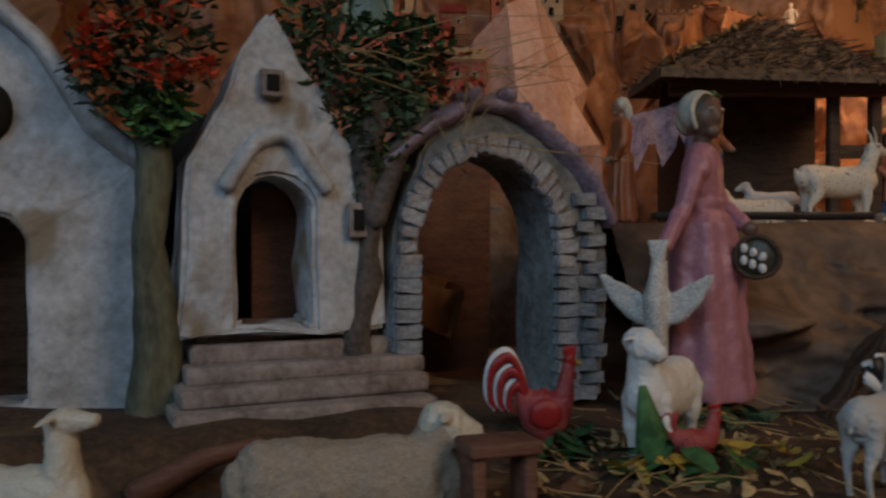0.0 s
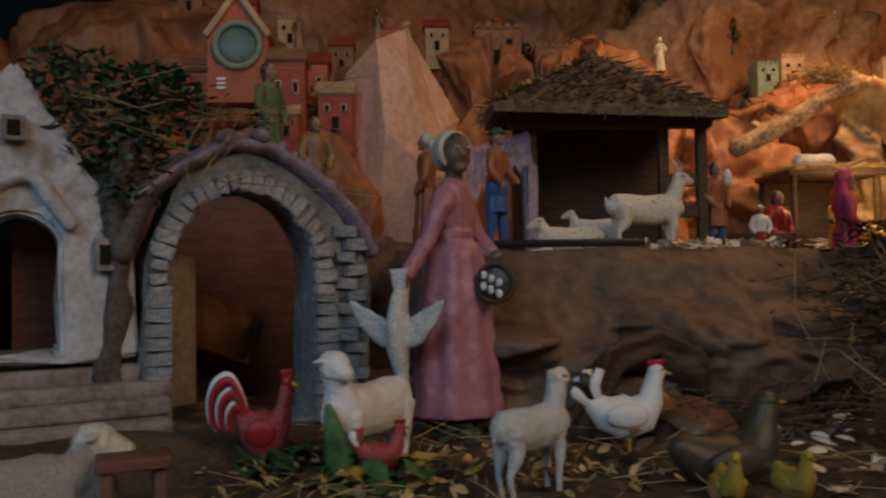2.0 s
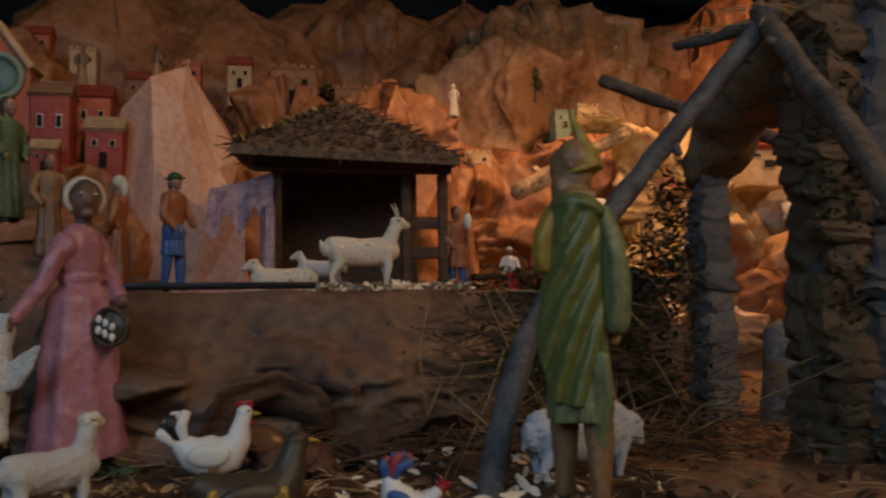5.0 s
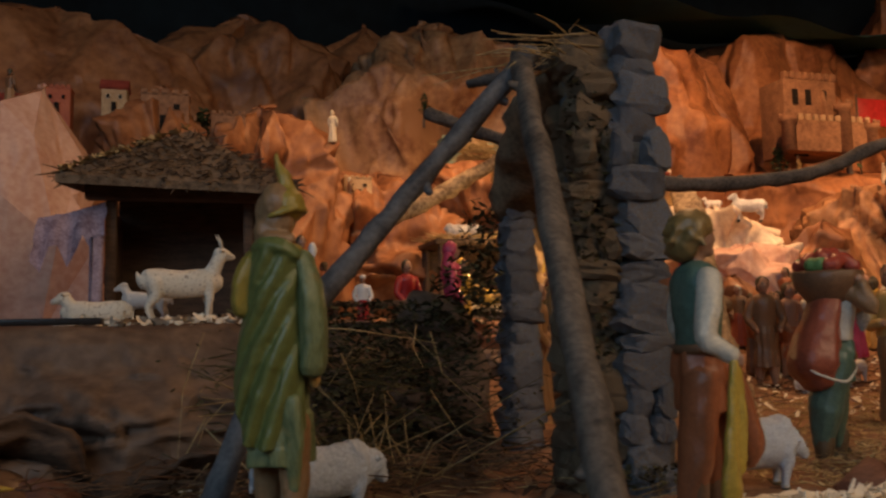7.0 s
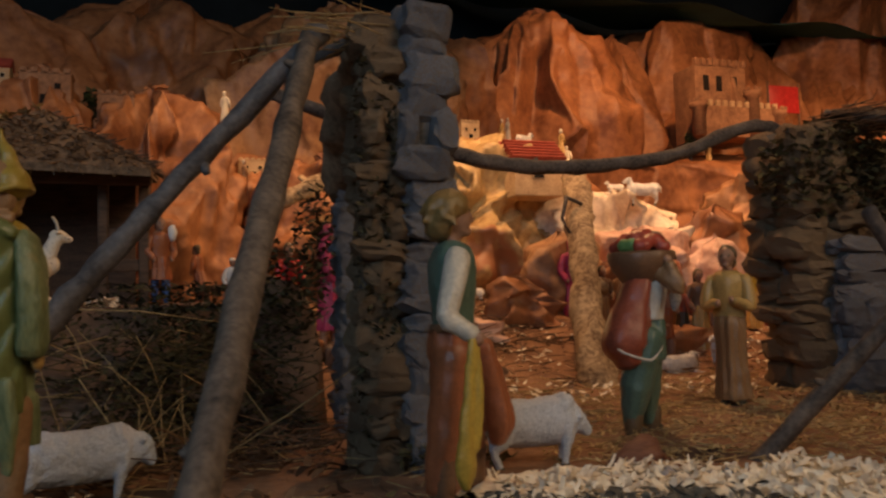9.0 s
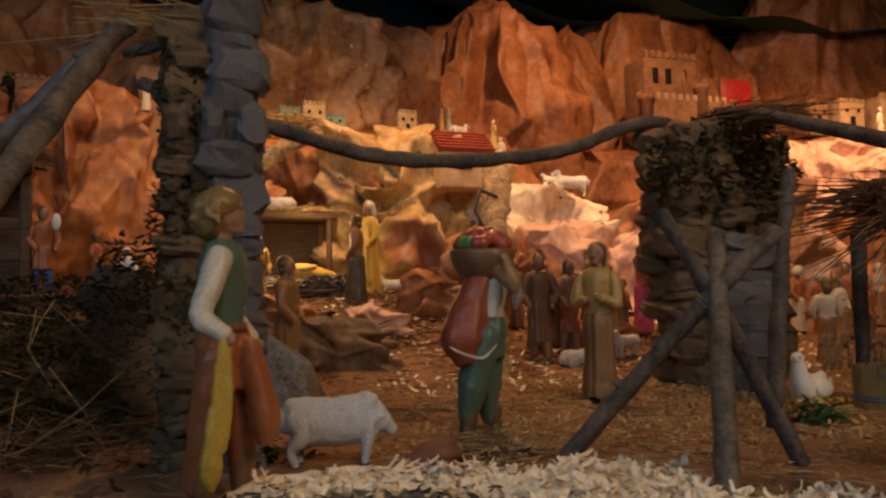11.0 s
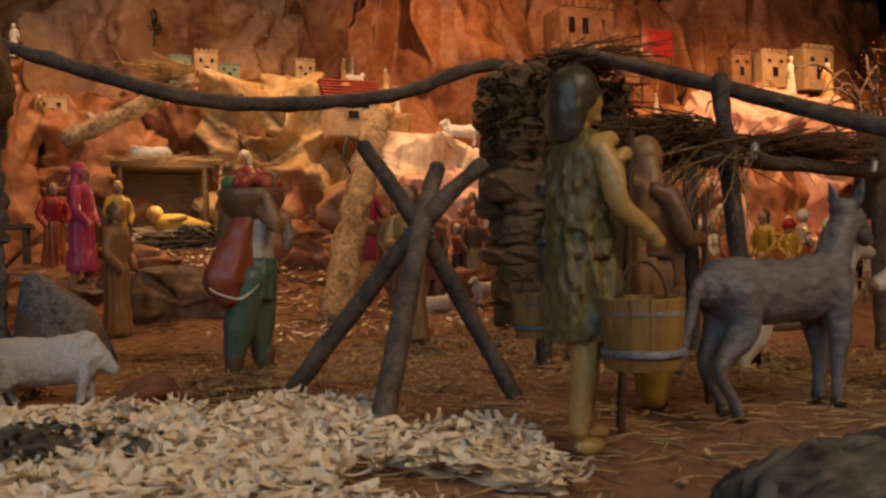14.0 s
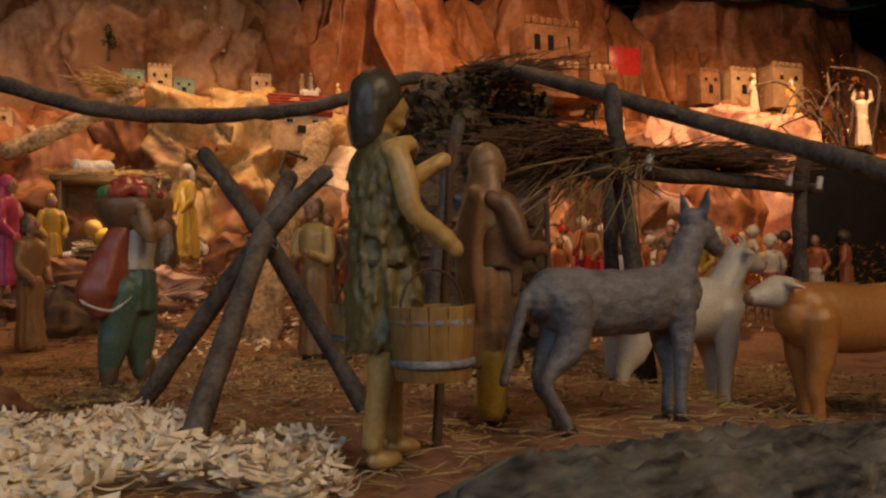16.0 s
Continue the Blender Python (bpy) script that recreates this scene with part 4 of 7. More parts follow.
for i in range(5):
    c = Clay()
    c.slab((0.175 - 0.003 * i, 0.10 - 0.014 * i, 0.0125), "step", pose(-0.110 + 0.004 * i, 0.545 + 0.010 * i, 0.004 + 0.0115 * i), 0.25, 0.05)
    c.rough(0.002, 60)
    c.part("step", church)
house = empty("white_house", "white plaster house with a snowy sloping gable", "building", HOUSE)
wall_with_hole([(-0.42, -0.002), (-0.220, -0.002), (-0.218, 0.165), (-0.25, 0.188), (-0.285, 0.235), (-0.32, 0.270), (-0.42, 0.30)],
               arch_pts(-0.335, -0.292, 0.006, 0.13), 0.53, 0.64, "plaster").part("wall", house, smooth=False)
c = Clay()
c.tube([(-0.215, 0.526, 0.162), (-0.25, 0.526, 0.190), (-0.285, 0.526, 0.240), (-0.325, 0.526, 0.275), (-0.42, 0.526, 0.31)], [(0.007, 0.016)] * 5, "plaster", 12)
c.rough(0.005, 60)
c.part("gable_edge", house, "thick lumpy white plaster along the gable")
c = Clay()
c.ball((-0.312, 0.53, 0.195), (0.012, 0.008, 0.018), "dark", 14, 8)
c.part("round_window", house)
c = Clay()
c.slab((0.06, 0.004, 0.16), "wood", pose(-0.315, 0.585, 0.07))
c.part("door", house)

# ---- the stone arch: every stone a part ----
bridge = empty("stone_arch", "grey stone arch with mauve weathered rim", "arch", ARCH)
AX, AZ, R0 = 0.022, 0.108, 0.053
c = Clay()
prof = []
for i in range(25):
    a = math.pi * (1.06 - 1.12 * i / 24)
    prof.append((AX + (R0 + 0.004) * math.cos(a), AZ + (R0 + 0.012) * math.sin(a)))
outer = [(AX - 0.075, 0.0), (AX - 0.072, 0.12), (AX - 0.05, 0.175), (AX - 0.02, 0.195), (AX + 0.0, 0.203), (AX + 0.035, 0.192), (AX + 0.07, 0.165), (AX + 0.098, 0.13), (AX + 0.103, 0.10), (AX + 0.098, 0.0)]
wall_with_hole(outer, [(AX + R0, -0.0 + 0.004), *[(x, z) for x, z in prof[::-1]], (AX - R0, 0.004)], 0.543, 0.60, "arch_core").part("core", bridge, "grey-green stone core", smooth=False)
rnd = random.Random(5)


def stone_mesh(name, size, key, jag=0.10, bevel=0.22):
    c = Clay()
    c.slab(size, key, None, bevel, jag)
    c.rough(0.15 * min(size), 0.8 / min(size))
    return c.mesh(name, False)


def put_part(name, mesh, parent, m):
    ob = new(name, mesh)
    ob.parent, ob.matrix_basis = parent, m
    return ob


blocks = [stone_mesh("stone", (0.0185, 0.0075, 0.0088), "stone") for _ in range(5)]
wedges = [stone_mesh("voussoir", (0.0088, 0.0095, 0.0165), "stone_pale") for _ in range(4)]
for i in range(25):
    a = math.pi * (1.04 - 1.08 * i / 24)
    put_part("voussoir", rnd.choice(wedges), bridge, pose(AX + (R0 + 0.009) * math.cos(a), 0.541 + rnd.uniform(-0.002, 0.002), AZ + (R0 + 0.017) * math.sin(a), rnd.uniform(-8, 8), 90 - math.degrees(a) + rnd.uniform(-9, 9), rnd.uniform(-8, 8)) @ Matrix.Scale(rnd.uniform(0.72, 1.06), 4))
for i in range(10):
    for s in (-1, 1):
        put_part("stone", rnd.choice(blocks), bridge, pose(AX + s * (R0 + 0.010), 0.5405, 0.006 + i * 0.0098, 0, rnd.uniform(-4, 4), 0))
for j in range(20):
    z = 0.006 + 0.0098 * j
    x = AX + R0 + 0.026 + (0.009 if j % 2 else 0)
    while x < AX + 0.105:
        lim = 0.198 - max(0, (x - AX - 0.02)) * 0.72
        if z < lim - 0.006 and x < AX + 0.100 - 0.004:
            put_part("stone", rnd.choice(blocks), bridge, pose(x, 0.541, z, 0, rnd.uniform(-6, 6), 0) @ Matrix.Scale(rnd.uniform(0.85, 1.05), 4))
        x += 0.0195
for j in range(13, 20):
    z = 0.006 + 0.0098 * j
    for x in (AX + 0.022 + 0.019 * k for k in range(3)):
        d = math.hypot(x - AX, (z - AZ) * 0.85)
        if d > R0 + 0.026 and z < 0.19 - max(0, x - AX - 0.02) * 0.72:
            put_part("stone", rnd.choice(blocks), bridge, pose(x, 0.541, z, 0, rnd.uniform(-6, 6), 0))
c = Clay()
rim = [(AX - 0.08, 0.16), (AX - 0.045, 0.188), (AX - 0.01, 0.206), (AX + 0.02, 0.204), (AX + 0.055, 0.185), (AX + 0.085, 0.158), (AX + 0.104, 0.128)]
c.tube([(x, 0.56, z) for x, z in rim], [(0.007, 0.026)] * 7, "mauve", 14)
for i in range(46):
    k = rnd.uniform(1.2, 6) * 0.999
    a, b = rim[int(k)], rim[min(int(k) + 1, 6)]
    t = k - int(k)
    c.ball((a[0] + (b[0] - a[0]) * t, 0.555 + rnd.uniform(-0.02, 0.03), a[1] + (b[1] - a[1]) * t + 0.006), rnd.uniform(0.003, 0.007), "mauve", 7, 5)
c.rough(0.003, 70)
c.part("coping", bridge, "mauve-grey lumpy coping along the arch")
c = Clay()
c.slab((0.034, 0.04, 0.14), "plaster_tan", pose(-0.016, 0.63, 0.06, 0, 0, 12), 0.3, 0.04)
c.rough(0.004, 20)
c.part("passage_pier", bridge, "tan inner pier seen through the arch")
c = Clay()
c.slab((0.20, 0.01, 0.20), "wood_red", pose(0.03, 0.74, 0.09), 0.1)
c.rough(0.01, 20)
c.slab((0.07, 0.03, 0.05), "paper", pose(0.04, 0.70, 0.06, 0, 20, 10), 0.3, 0.3)
c.part("passage_wall", bridge, "dark red-brown back of the passage")
c = Clay()
c.tube([(-0.062, 0.552, 0.02), (-0.060, 0.550, 0.06), (-0.053, 0.548, 0.12), (-0.060, 0.546, 0.17), (-0.045, 0.545, 0.21)], [0.012, 0.0105, 0.010, 0.011, 0.009], "bark", 14, 5, 0.14, sub=4)
c.tube([(-0.052, 0.54, 0.13), (-0.035, 0.54, 0.175), (-0.01, 0.54, 0.20)], [0.010, 0.008, 0.006], "bark", 10)
c.rough(0.005, 40)
tree = empty("ivy_tree", "old leafy ivy trunk grown over the chapel, with red flowers", "tree", CHURCH)
c.part("trunk", tree)


def cloud(cs):
    """Places inside a few ellipsoids."""
    def where(r):
        x, y, z, a, b, h = r.choice(cs)
        while True:
            p = Vector((r.uniform(-1, 1), r.uniform(-1, 1), r.uniform(-1, 1)))
            if p.length < 1:
                return (x + p.x * a, y + p.y * b, z + p.z * h)
    return where


IVY = [(-0.07, 0.55, 0.225, 0.035, 0.03, 0.035), (-0.045, 0.55, 0.20, 0.03, 0.03, 0.045), (-0.02, 0.555, 0.235, 0.035, 0.03, 0.03), (-0.085, 0.56, 0.26, 0.04, 0.03, 0.03), (-0.055, 0.55, 0.17, 0.016, 0.02, 0.03)]
flakes(1500, cloud(IVY), 0.011, "leaf_dark", 3).part("crown", tree, "dark green small leaves")
flakes(260, cloud([(-0.03, 0.53, 0.255, 0.04, 0.02, 0.02)]), 0.010, "leaf", 4).part("fresh_leaves", tree)
flakes(50, cloud([(0.0, 0.525, 0.235, 0.03, 0.01, 0.03)]), 0.009, "flower", 5).part("blossom", tree, "small red flowers")
tree = empty("flowering_tree", "small tree with a mossy trunk and orange-red flowers", "tree", TREE)
c = Clay()
c.tube([(-0.200, 0.500, 0.0), (-0.199, 0.50, 0.05), (-0.203, 0.50, 0.11), (-0.200, 0.50, 0.16), (-0.198, 0.50, 0.22)], [0.019, 0.014, 0.011, 0.011, 0.008], "trunk_moss", 14, 5, 0.16, sub=4)
c.rough(0.004, 45)
c.part("trunk", tree)
flakes(950, cloud([(-0.20, 0.50, 0.235, 0.045, 0.03, 0.04), (-0.225, 0.50, 0.215, 0.03, 0.025, 0.03), (-0.20, 0.495, 0.19, 0.018, 0.018, 0.02)]), 0.010, "leaf_dark", 6).part("crown", tree)
flakes(160, cloud([(-0.197, 0.488, 0.187, 0.022, 0.010, 0.016)]), 0.013, "leaf_lime", 8).part("low_leaves", tree, "lime-green leaves")
flakes(190, cloud([(-0.21, 0.475, 0.245, 0.04, 0.01, 0.018), (-0.235, 0.475, 0.22, 0.012, 0.01, 0.02), (-0.195, 0.475, 0.212, 0.016, 0.01, 0.010), (-0.172, 0.475, 0.215, 0.01, 0.01, 0.01)]), 0.009, "flower", 7).part("blossom", tree, "orange-red flowers")
c = strands(34, lambda r: (r.uniform(-0.10, 0.03), 0.52 + r.uniform(-0.02, 0.02), r.uniform(0.225, 0.245)), 0.085, "straw", 0.00038, 0.5, 9, 0.9, 0.4, 1.2)
c.thing("dry_grass", "loose dry stalks hanging over chapel and arch", "dry grass", CHURCH, kind="stuff")
c = strands(16, lambda r: (r.uniform(-0.03, 0.0), 0.515 + r.uniform(-0.008, 0.008), r.uniform(0.16, 0.20)), 0.10, "straw", 0.0005, 2.6, 19, 0.9, 0.8, 0.5)
c.thing("dry_grass", "curved dry stalks standing beside the arch", "dry grass", ARCH, kind="stuff")

# ---- stable on the terrace ----
stable = empty("thatched_stable", "dark wooden stable with a thatched gable roof", "stable")
TZ = 0.130
c = Clay()
c.slab((0.21, 0.008, 0.20), "wood", pose(0.40, 1.09, TZ + 0.100), 0.1)
c.part("back_wall", stable, "dark red-brown board wall")
for y0, x0 in ((1.03, 0.297), (1.03, 0.505)):
    if x0 < 0.4:
        c = Clay()
        c.slab((0.008, 0.12, 0.15), "wood", pose(x0, 1.035, TZ + 0.075))
        c.part("side_wall", stable)
for x in (0.300, 0.470, 0.520):
    c = Clay()
    c.slab((0.013, 0.013, 0.18), "wood", pose(x, 0.965, TZ + 0.09), 0.2, 0.05)
    c.part("post", stable)
for z in (0.055, 0.095):
    c = Clay()
    c.slab((0.055, 0.008, 0.016), "wood", pose(0.495, 0.966, TZ + z), 0.2)
    c.part("rail", stable)
c = Clay()
c.slab((0.26, 0.02, 0.03), "wood", pose(0.40, 0.955, TZ + 0.175), 0.2)
c.part("lintel", stable)
roof = Clay()
rv, rf = [], []
corner = [(0.245, 0.90, 0.312), (0.530, 0.90, 0.303), (0.535, 1.13, 0.33), (0.26, 1.13, 0.33)]
ridge = [(0.395, 0.985, 0.392), (0.415, 1.09, 0.395)]
for off in (0, -0.010):
    rv += [(x, y, z + off) for x, y, z in corner] + [(x, y, z + off) for x, y, z in ridge]
rf = [(0, 1, 4), (1, 2, 5, 4), (2, 3, 5), (3, 0, 4, 5), (6, 10, 7), (7, 10, 11, 8), (8, 11, 9), (9, 11, 10, 6), (0, 6, 7, 1), (1, 7, 8, 2), (2, 8, 9, 3), (3, 9, 6, 0)]
roof.add(rv, rf, "thatch")
deck = roof.part("roof", stable, "brown thatch roof", smooth=False)


def on_roof(r):
    a, b, d = (corner[0], corner[1], ridge[0]) if r.random() < 0.55 else ((corner[1], corner[2], ridge[1]) if r.random() < 0.5 else (corner[0], ridge[0], corner[3]))
    u, v = r.random(), r.random()
    if u + v > 1:
        u, v = 1 - u, 1 - v
    p = Vector(a) + (Vector(b) - Vector(a)) * u + (Vector(d) - Vector(a)) * v
    return (p.x, p.y + 0.02, p.z + 0.006)


strands(2600, on_roof, 0.034, "thatch", 0.0010, -0.75, 11, 0.10, -math.pi / 2, 0.8).part("thatch", deck)
flakes(110, lambda r: (lambda k: (0.25 + 0.145 * k, 0.905 + 0.085 * k + r.uniform(-0.01, 0.01), 0.320 + 0.078 * k))(r.random()), 0.014, "straw", 13).part("straw_edge", deck, "pale straw along the gable edge")
c = Clay()
c.add([(0.215 + 0.08 * i / 8, 0.925 + 0.03 * j / 5 + 0.006 * math.sin(i * 2.1), TZ + 0.135 + 0.022 * i / 8 - (0.055 + 0.018 * math.sin(i * 1.9)) * (1 - j / 5)) for j in range(6) for i in range(9)],
      [(j * 9 + i, j * 9 + i + 1, j * 9 + i + 10, j * 9 + i + 9) for j in range(5) for i in range(8)], "mauve")
c.rough(0.005, 40)
c.part("side_awning", stable, "ragged grey cloth awning")
c = Clay()
c.slab((0.015, 0.02, 0.11), "mauve", pose(0.29, 0.92, TZ + 0.055), 0.3, 0.2)
c.part("awning_post", stable)
c = Clay()
c.slab((0.17, 0.02, 0.006), "black", pose(0.25, 0.63, TZ + 0.004), 0.2)
c.thing("dark_strip", "thin black strip lying along the terrace edge", "strip")

# terrace people and beasts
figure("villager_figurine", "small boy doll in a red shirt, blue trousers and green cap", (0.213, 0.64), 0.104, -30, "blue", "rust", head="cap", hair="leaf", hem=0.30, flare=0.10, legs="blue", z=TZ, arm_a=[(0.06, 0.13, 0.62), (0.15, 0.09, 0.55)])
figure("villager_figurine", "doll in rust and cream clothes carrying a bundle on its head", (0.156, 0.70), 0.112, 180, "rust", "rust", head="scarf", hair="cream", z=TZ - 0.002)
beast("goat_figurine", "white goat with brown patches and horns on the terrace", (0.393, 0.80), 0.080, 12, "goat", leg=0.40, neck=(0.16, 0, 0.34), nose=(0.15, 0, -0.04), fat=0.20, horns=0.20, wool=0.012, z=TZ, tail=-0.05)
beast("calf_figurine", "white and tan calf lying on the terrace", (0.308, 0.79), 0.062, 178, "goat", neck=(0.14, 0, 0.20), lying=True, wool=0.01, z=TZ, fat=0.22)
beast("sheep_figurine", "little white sheep standing in front of the stable", (0.352, 0.86), 0.05, 170, "wool", z=TZ, neck=(0.15, 0, 0.25), group="sheep")
figure("villager_figurine", "doll in a rust tunic holding a white lamb", (0.540, 0.97), 0.118, -70, "rust", "rust", head="hair", hair="hair_dark", hem=0.30, flare=0.12, legs="blue", z=TZ, extra=lambda c, X: c.ball((0.05, 0.12, 0.83), (0.06, 0.05, 0.10), "white", 10, 8))
figure("villager_figurine", "doll in red and white seated by the table", (0.64, 1.06), 0.085, -100, "red", "white", z=0.115, head="cap", hair="white")
figure("villager_figurine", "rust-clad doll bending over the table", (0.60, 1.13), 0.095, 150, "rust", "rust", z=TZ, lean=0.12, head="hair")
table = empty("long_table", "low rough wooden table before the stable", "table", pose(0.66, 1.12, 0.10))
c = Clay()
c.slab((0.13, 0.05, 0.008), "wood", pose(0, 0, 0.058), 0.2, 0.1)
c.part("tabletop", table)
for x in (-0.055, 0.055):
    for y in (-0.018, 0.018):
        c = Clay()
        c.slab((0.008, 0.008, 0.058), "wood", pose(x, y, 0.029), 0.2)
        c.part("leg", table)
flakes(420, lambda r: (r.uniform(0.30, 0.50), r.uniform(0.66, 0.86), TZ + r.uniform(0.001, 0.007)), 0.013, "shavings", 14).thing("wood_shavings", "pale wood shavings strewn on the terrace", "wood shavings", kind="stuff")
strands(420, lambda r: (r.uniform(0.42, 0.66), r.uniform(0.50, 0.60), r.uniform(0.0, 0.10)), 0.035, "moss", 0.0005, 0.6, 15, 0.6).thing("dry_brush", "tangle of dry moss and brown brush on the terrace flank", "dry brush", kind="stuff")
strands(46, lambda r: (r.uniform(0.42, 0.60), r.uniform(0.47, 0.58), r.uniform(0.03, 0.13)), 0.10, "straw", 0.0005, -1.6, 16, 0.5).thing("dry_grass", "long straw stalks hanging down the terrace flank", "dry grass", kind="stuff")
flakes(4200, lambda r: (lambda k, x: (x, 0.49 + 0.05 * smooth(0.4, 0.6, x) + 0.09 * k + r.uniform(-0.022, 0.006), 0.148 * k))(r.random(), r.gauss(0.565, 0.05)), 0.0075, "moss", 17).thing("moss_bank", "brown-green dry moss on the terrace flank", "moss", kind="stuff")

# ---- in front of the chapel: the woman, lambs and fowl ----


def woman_extra(c, X):
    c.tube([(0, 0, 0.648), (0, 0, 0.668)], [(0.066, 0.078), (0.066, 0.079)], "pink", 24, caps=False, flat=(1, 0, 0))
    for s in (1, -1):
        c.ball((0.0, s * 0.080, 0.765), (0.042, 0.036, 0.046), "pink", 16, 10)
    # round basket of eggs on the far hip
    c.ball((0.165, -0.045, 0.495), (0.066, 0.030, 0.066), "hair_dark", 18, 10)
    c.tube([(0.165 + 0.062 * math.cos(a), -0.066, 0.495 + 0.062 * math.sin(a)) for a in [0.42 * i for i in range(16)]], [0.008] * 16, "wood", 6)
    for k in range(6):
        c.ball((0.130 + 0.026 * (k % 3), -0.076, 0.485 + 0.036 * (k // 3) - 0.012 * (k % 3)), (0.011, 0.008, 0.015), "white", 8, 6)
    # the speckled bird hangs from the near hand, wings spread
    hx, hy = -0.092, -0.252
    c.tube([(hx + 0.005, hy + 0.03, 0.50), (hx + 0.005, hy, 0.44), (hx, hy, 0.37), (hx, hy, 0.31), (hx + 0.012, hy, 0.23), (hx + 0.025, hy - 0.01, 0.16)], [(0.028, 0.02), (0.034, 0.026), (0.048, 0.04), (0.044, 0.036), (0.024, 0.022), (0.022, 0.02)], "speckle", 14)
    for s in (-1, 1):
        for k in range(8):
            root = Vector((hx + s * (0.022 + 0.007 * k), hy, 0.335 - 0.004 * k + 0.006 * max(0, k - 4)))
            tip = Vector((hx + s * (0.050 + 0.0155 * k), hy - 0.01, 0.398 + 0.0075 * k - 0.004 * (k > 6)))
            c.tube([root, (root + tip) / 2 + Vector((s * 0.006, 0, -0.006)), tip], [(0.013, 0.012), (0.0125, 0.009), (0.006, 0.005)], "speckle", 7)
        c.tube([(hx, hy, 0.33), (hx + s * 0.05, hy, 0.325), (hx + s * 0.10, hy - 0.005, 0.375)], [(0.03, 0.02), (0.026, 0.016), (0.014, 0.010)], "speckle", 10)
    for k in range(5):
        c.tube([(hx + 0.005, hy, 0.46), (hx + 0.005 + 0.013 * (k - 2), hy, 0.545)], [0.011, 0.006], "speckle", 6)
    c.tube([(hx + 0.025, hy, 0.155), (hx + 0.032, hy, 0.13)], [0.010, 0.003], "yellow", 6)


figure("woman_figurine", "doll in long pink dress holding a white bird and egg basket", (0.166, 0.515), 0.208, -25, "pink", "pink", skin="skin_dark", head="bonnet", hair="cream", hem=0.07, flare=0.166, sleeve="pink", line=0.645, deep=0.07, waist=0.066, fuse=0.006, face=-38, arm_w=0.78,
       arm_a=[(0.05, 0.10, 0.66), (0.14, 0.03, 0.58)], arm_b=[(-0.035, 0.135, 0.64), (-0.085, 0.235, 0.50)], extra=woman_extra, folds=8)
beast("lamb_figurine", "glossy white lamb looking back over its shoulder", (0.110, 0.402), 0.062, 236, "white", leg=0.40, neck=(0.10, 0.0, 0.33), nose=(0.02, 0.15, -0.06), fat=0.24, wool=0.022, head=1.2, leg_fat=0.05, ears=0.13)
rooster = fowl("rooster_figurine", "red rooster with curled white-striped tail", (0.052, 0.410), 0.048, 0, "redwhite", "red", "redwhite", curl=True, head="red")
rooster.matrix_world = rooster.matrix_world @ Matrix.Diagonal((0.74, 0.95, 1.22, 1))
fowl("hen_figurine", "small red and white hen among leaves", (0.116, 0.372), 0.030, 5, "redwhite", "redwhite", "white", z=0.006)
beast("sheep_figurine", "white and tan sheep with raised head", (0.190, 0.350), 0.044, 38, "wool", "goat", leg=0.58, neck=(0.10, 0, 0.42), nose=(0.13, 0, -0.04), fat=0.24, wool=0.035, group="sheep", head=1.1)
fowl("hen_figurine", "white hen with black-striped tail and red comb", (0.262, 0.440), 0.056, 0, "white", "white", "black", head="white", tail_up=0.6)
brooder = fowl("hen_figurine", "plain dark brown hen before the striped one", (0.288, 0.356), 0.058, 14, "hair_dark", "hair_dark", None, comb=None, z=-0.008, tail_up=0.3)
brooder.matrix_world = brooder.matrix_world @ Matrix.Diagonal((1.25, 1.35, 1, 1))
fowl("chick_figurine", "little yellow chick on the soil", (0.274, 0.318), 0.031, -95, "yellow", "yellow", None, comb=None, group="chicks")
fowl("chick_figurine", "little yellow chick beside its sibling", (0.304, 0.318), 0.031, -80, "yellow", "yellow", None, comb=None, group="chicks")
pecker = fowl("rooster_figurine", "white, blue and red rooster pecking in the straw", (0.358, 0.322), 0.035, -15, "white", "blue", "redwhite", head="red", tail_up=0.9)
pecker.matrix_world = pecker.matrix_world @ pose(0, 0, 0.12, 0, 34, 0)
beast("sheep_figurine", "tan woolly sheep lying on soil", (-0.036, 0.300), 0.076, 8, "wool_tan", "cream", neck=(0.10, 0, 0.20), nose=(0.16, 0, -0.05), fat=0.25, lying=True, wool=0.035, group="sheep")
beast("sheep_figurine", "cream sheep with raised head at the edge", (-0.142, 0.262), 0.050, -8, "cream", "cream", leg=0.35, neck=(0.0, 0, 0.42), nose=(0.22, 0, 0.02), fat=0.22, wool=0.02, group="sheep", ears=0.16)
trough = empty("wooden_bench", "small red-brown wooden bench", "bench", pose(0.020, 0.290, 0, 0, 0, 20))
for sz, at in (((0.028, 0.018, 0.005), (0, 0, 0.037)), ((0.005, 0.014, 0.036), (-0.010, 0, 0.018)), ((0.005, 0.014, 0.036), (0.010, 0, 0.018))):
    c = Clay()
    c.slab(sz, "wood_red", pose(*at), 0.2, 0.06)
    c.part("seat" if sz[0] > 0.02 else "leg", trough)
c = Clay()
c.tube([(-0.125, 0.33, 0.006), (-0.10, 0.335, 0.020), (-0.078, 0.34, 0.026)], [0.007, 0.006, 0.003], "wood_red", 10)
c.rough(0.003, 60)
c.thing("bark_piece", "broken reddish bark lying on the soil", "bark")


def leaf_tuft(name, label, at, r, n, key, size=0.02, seed=1, h=0.012):
    return flakes(n, cloud([(at[0], at[1], h * 0.7, r, r * 0.8, h)]), size, key, seed).thing(name, label, "plant", kind="")


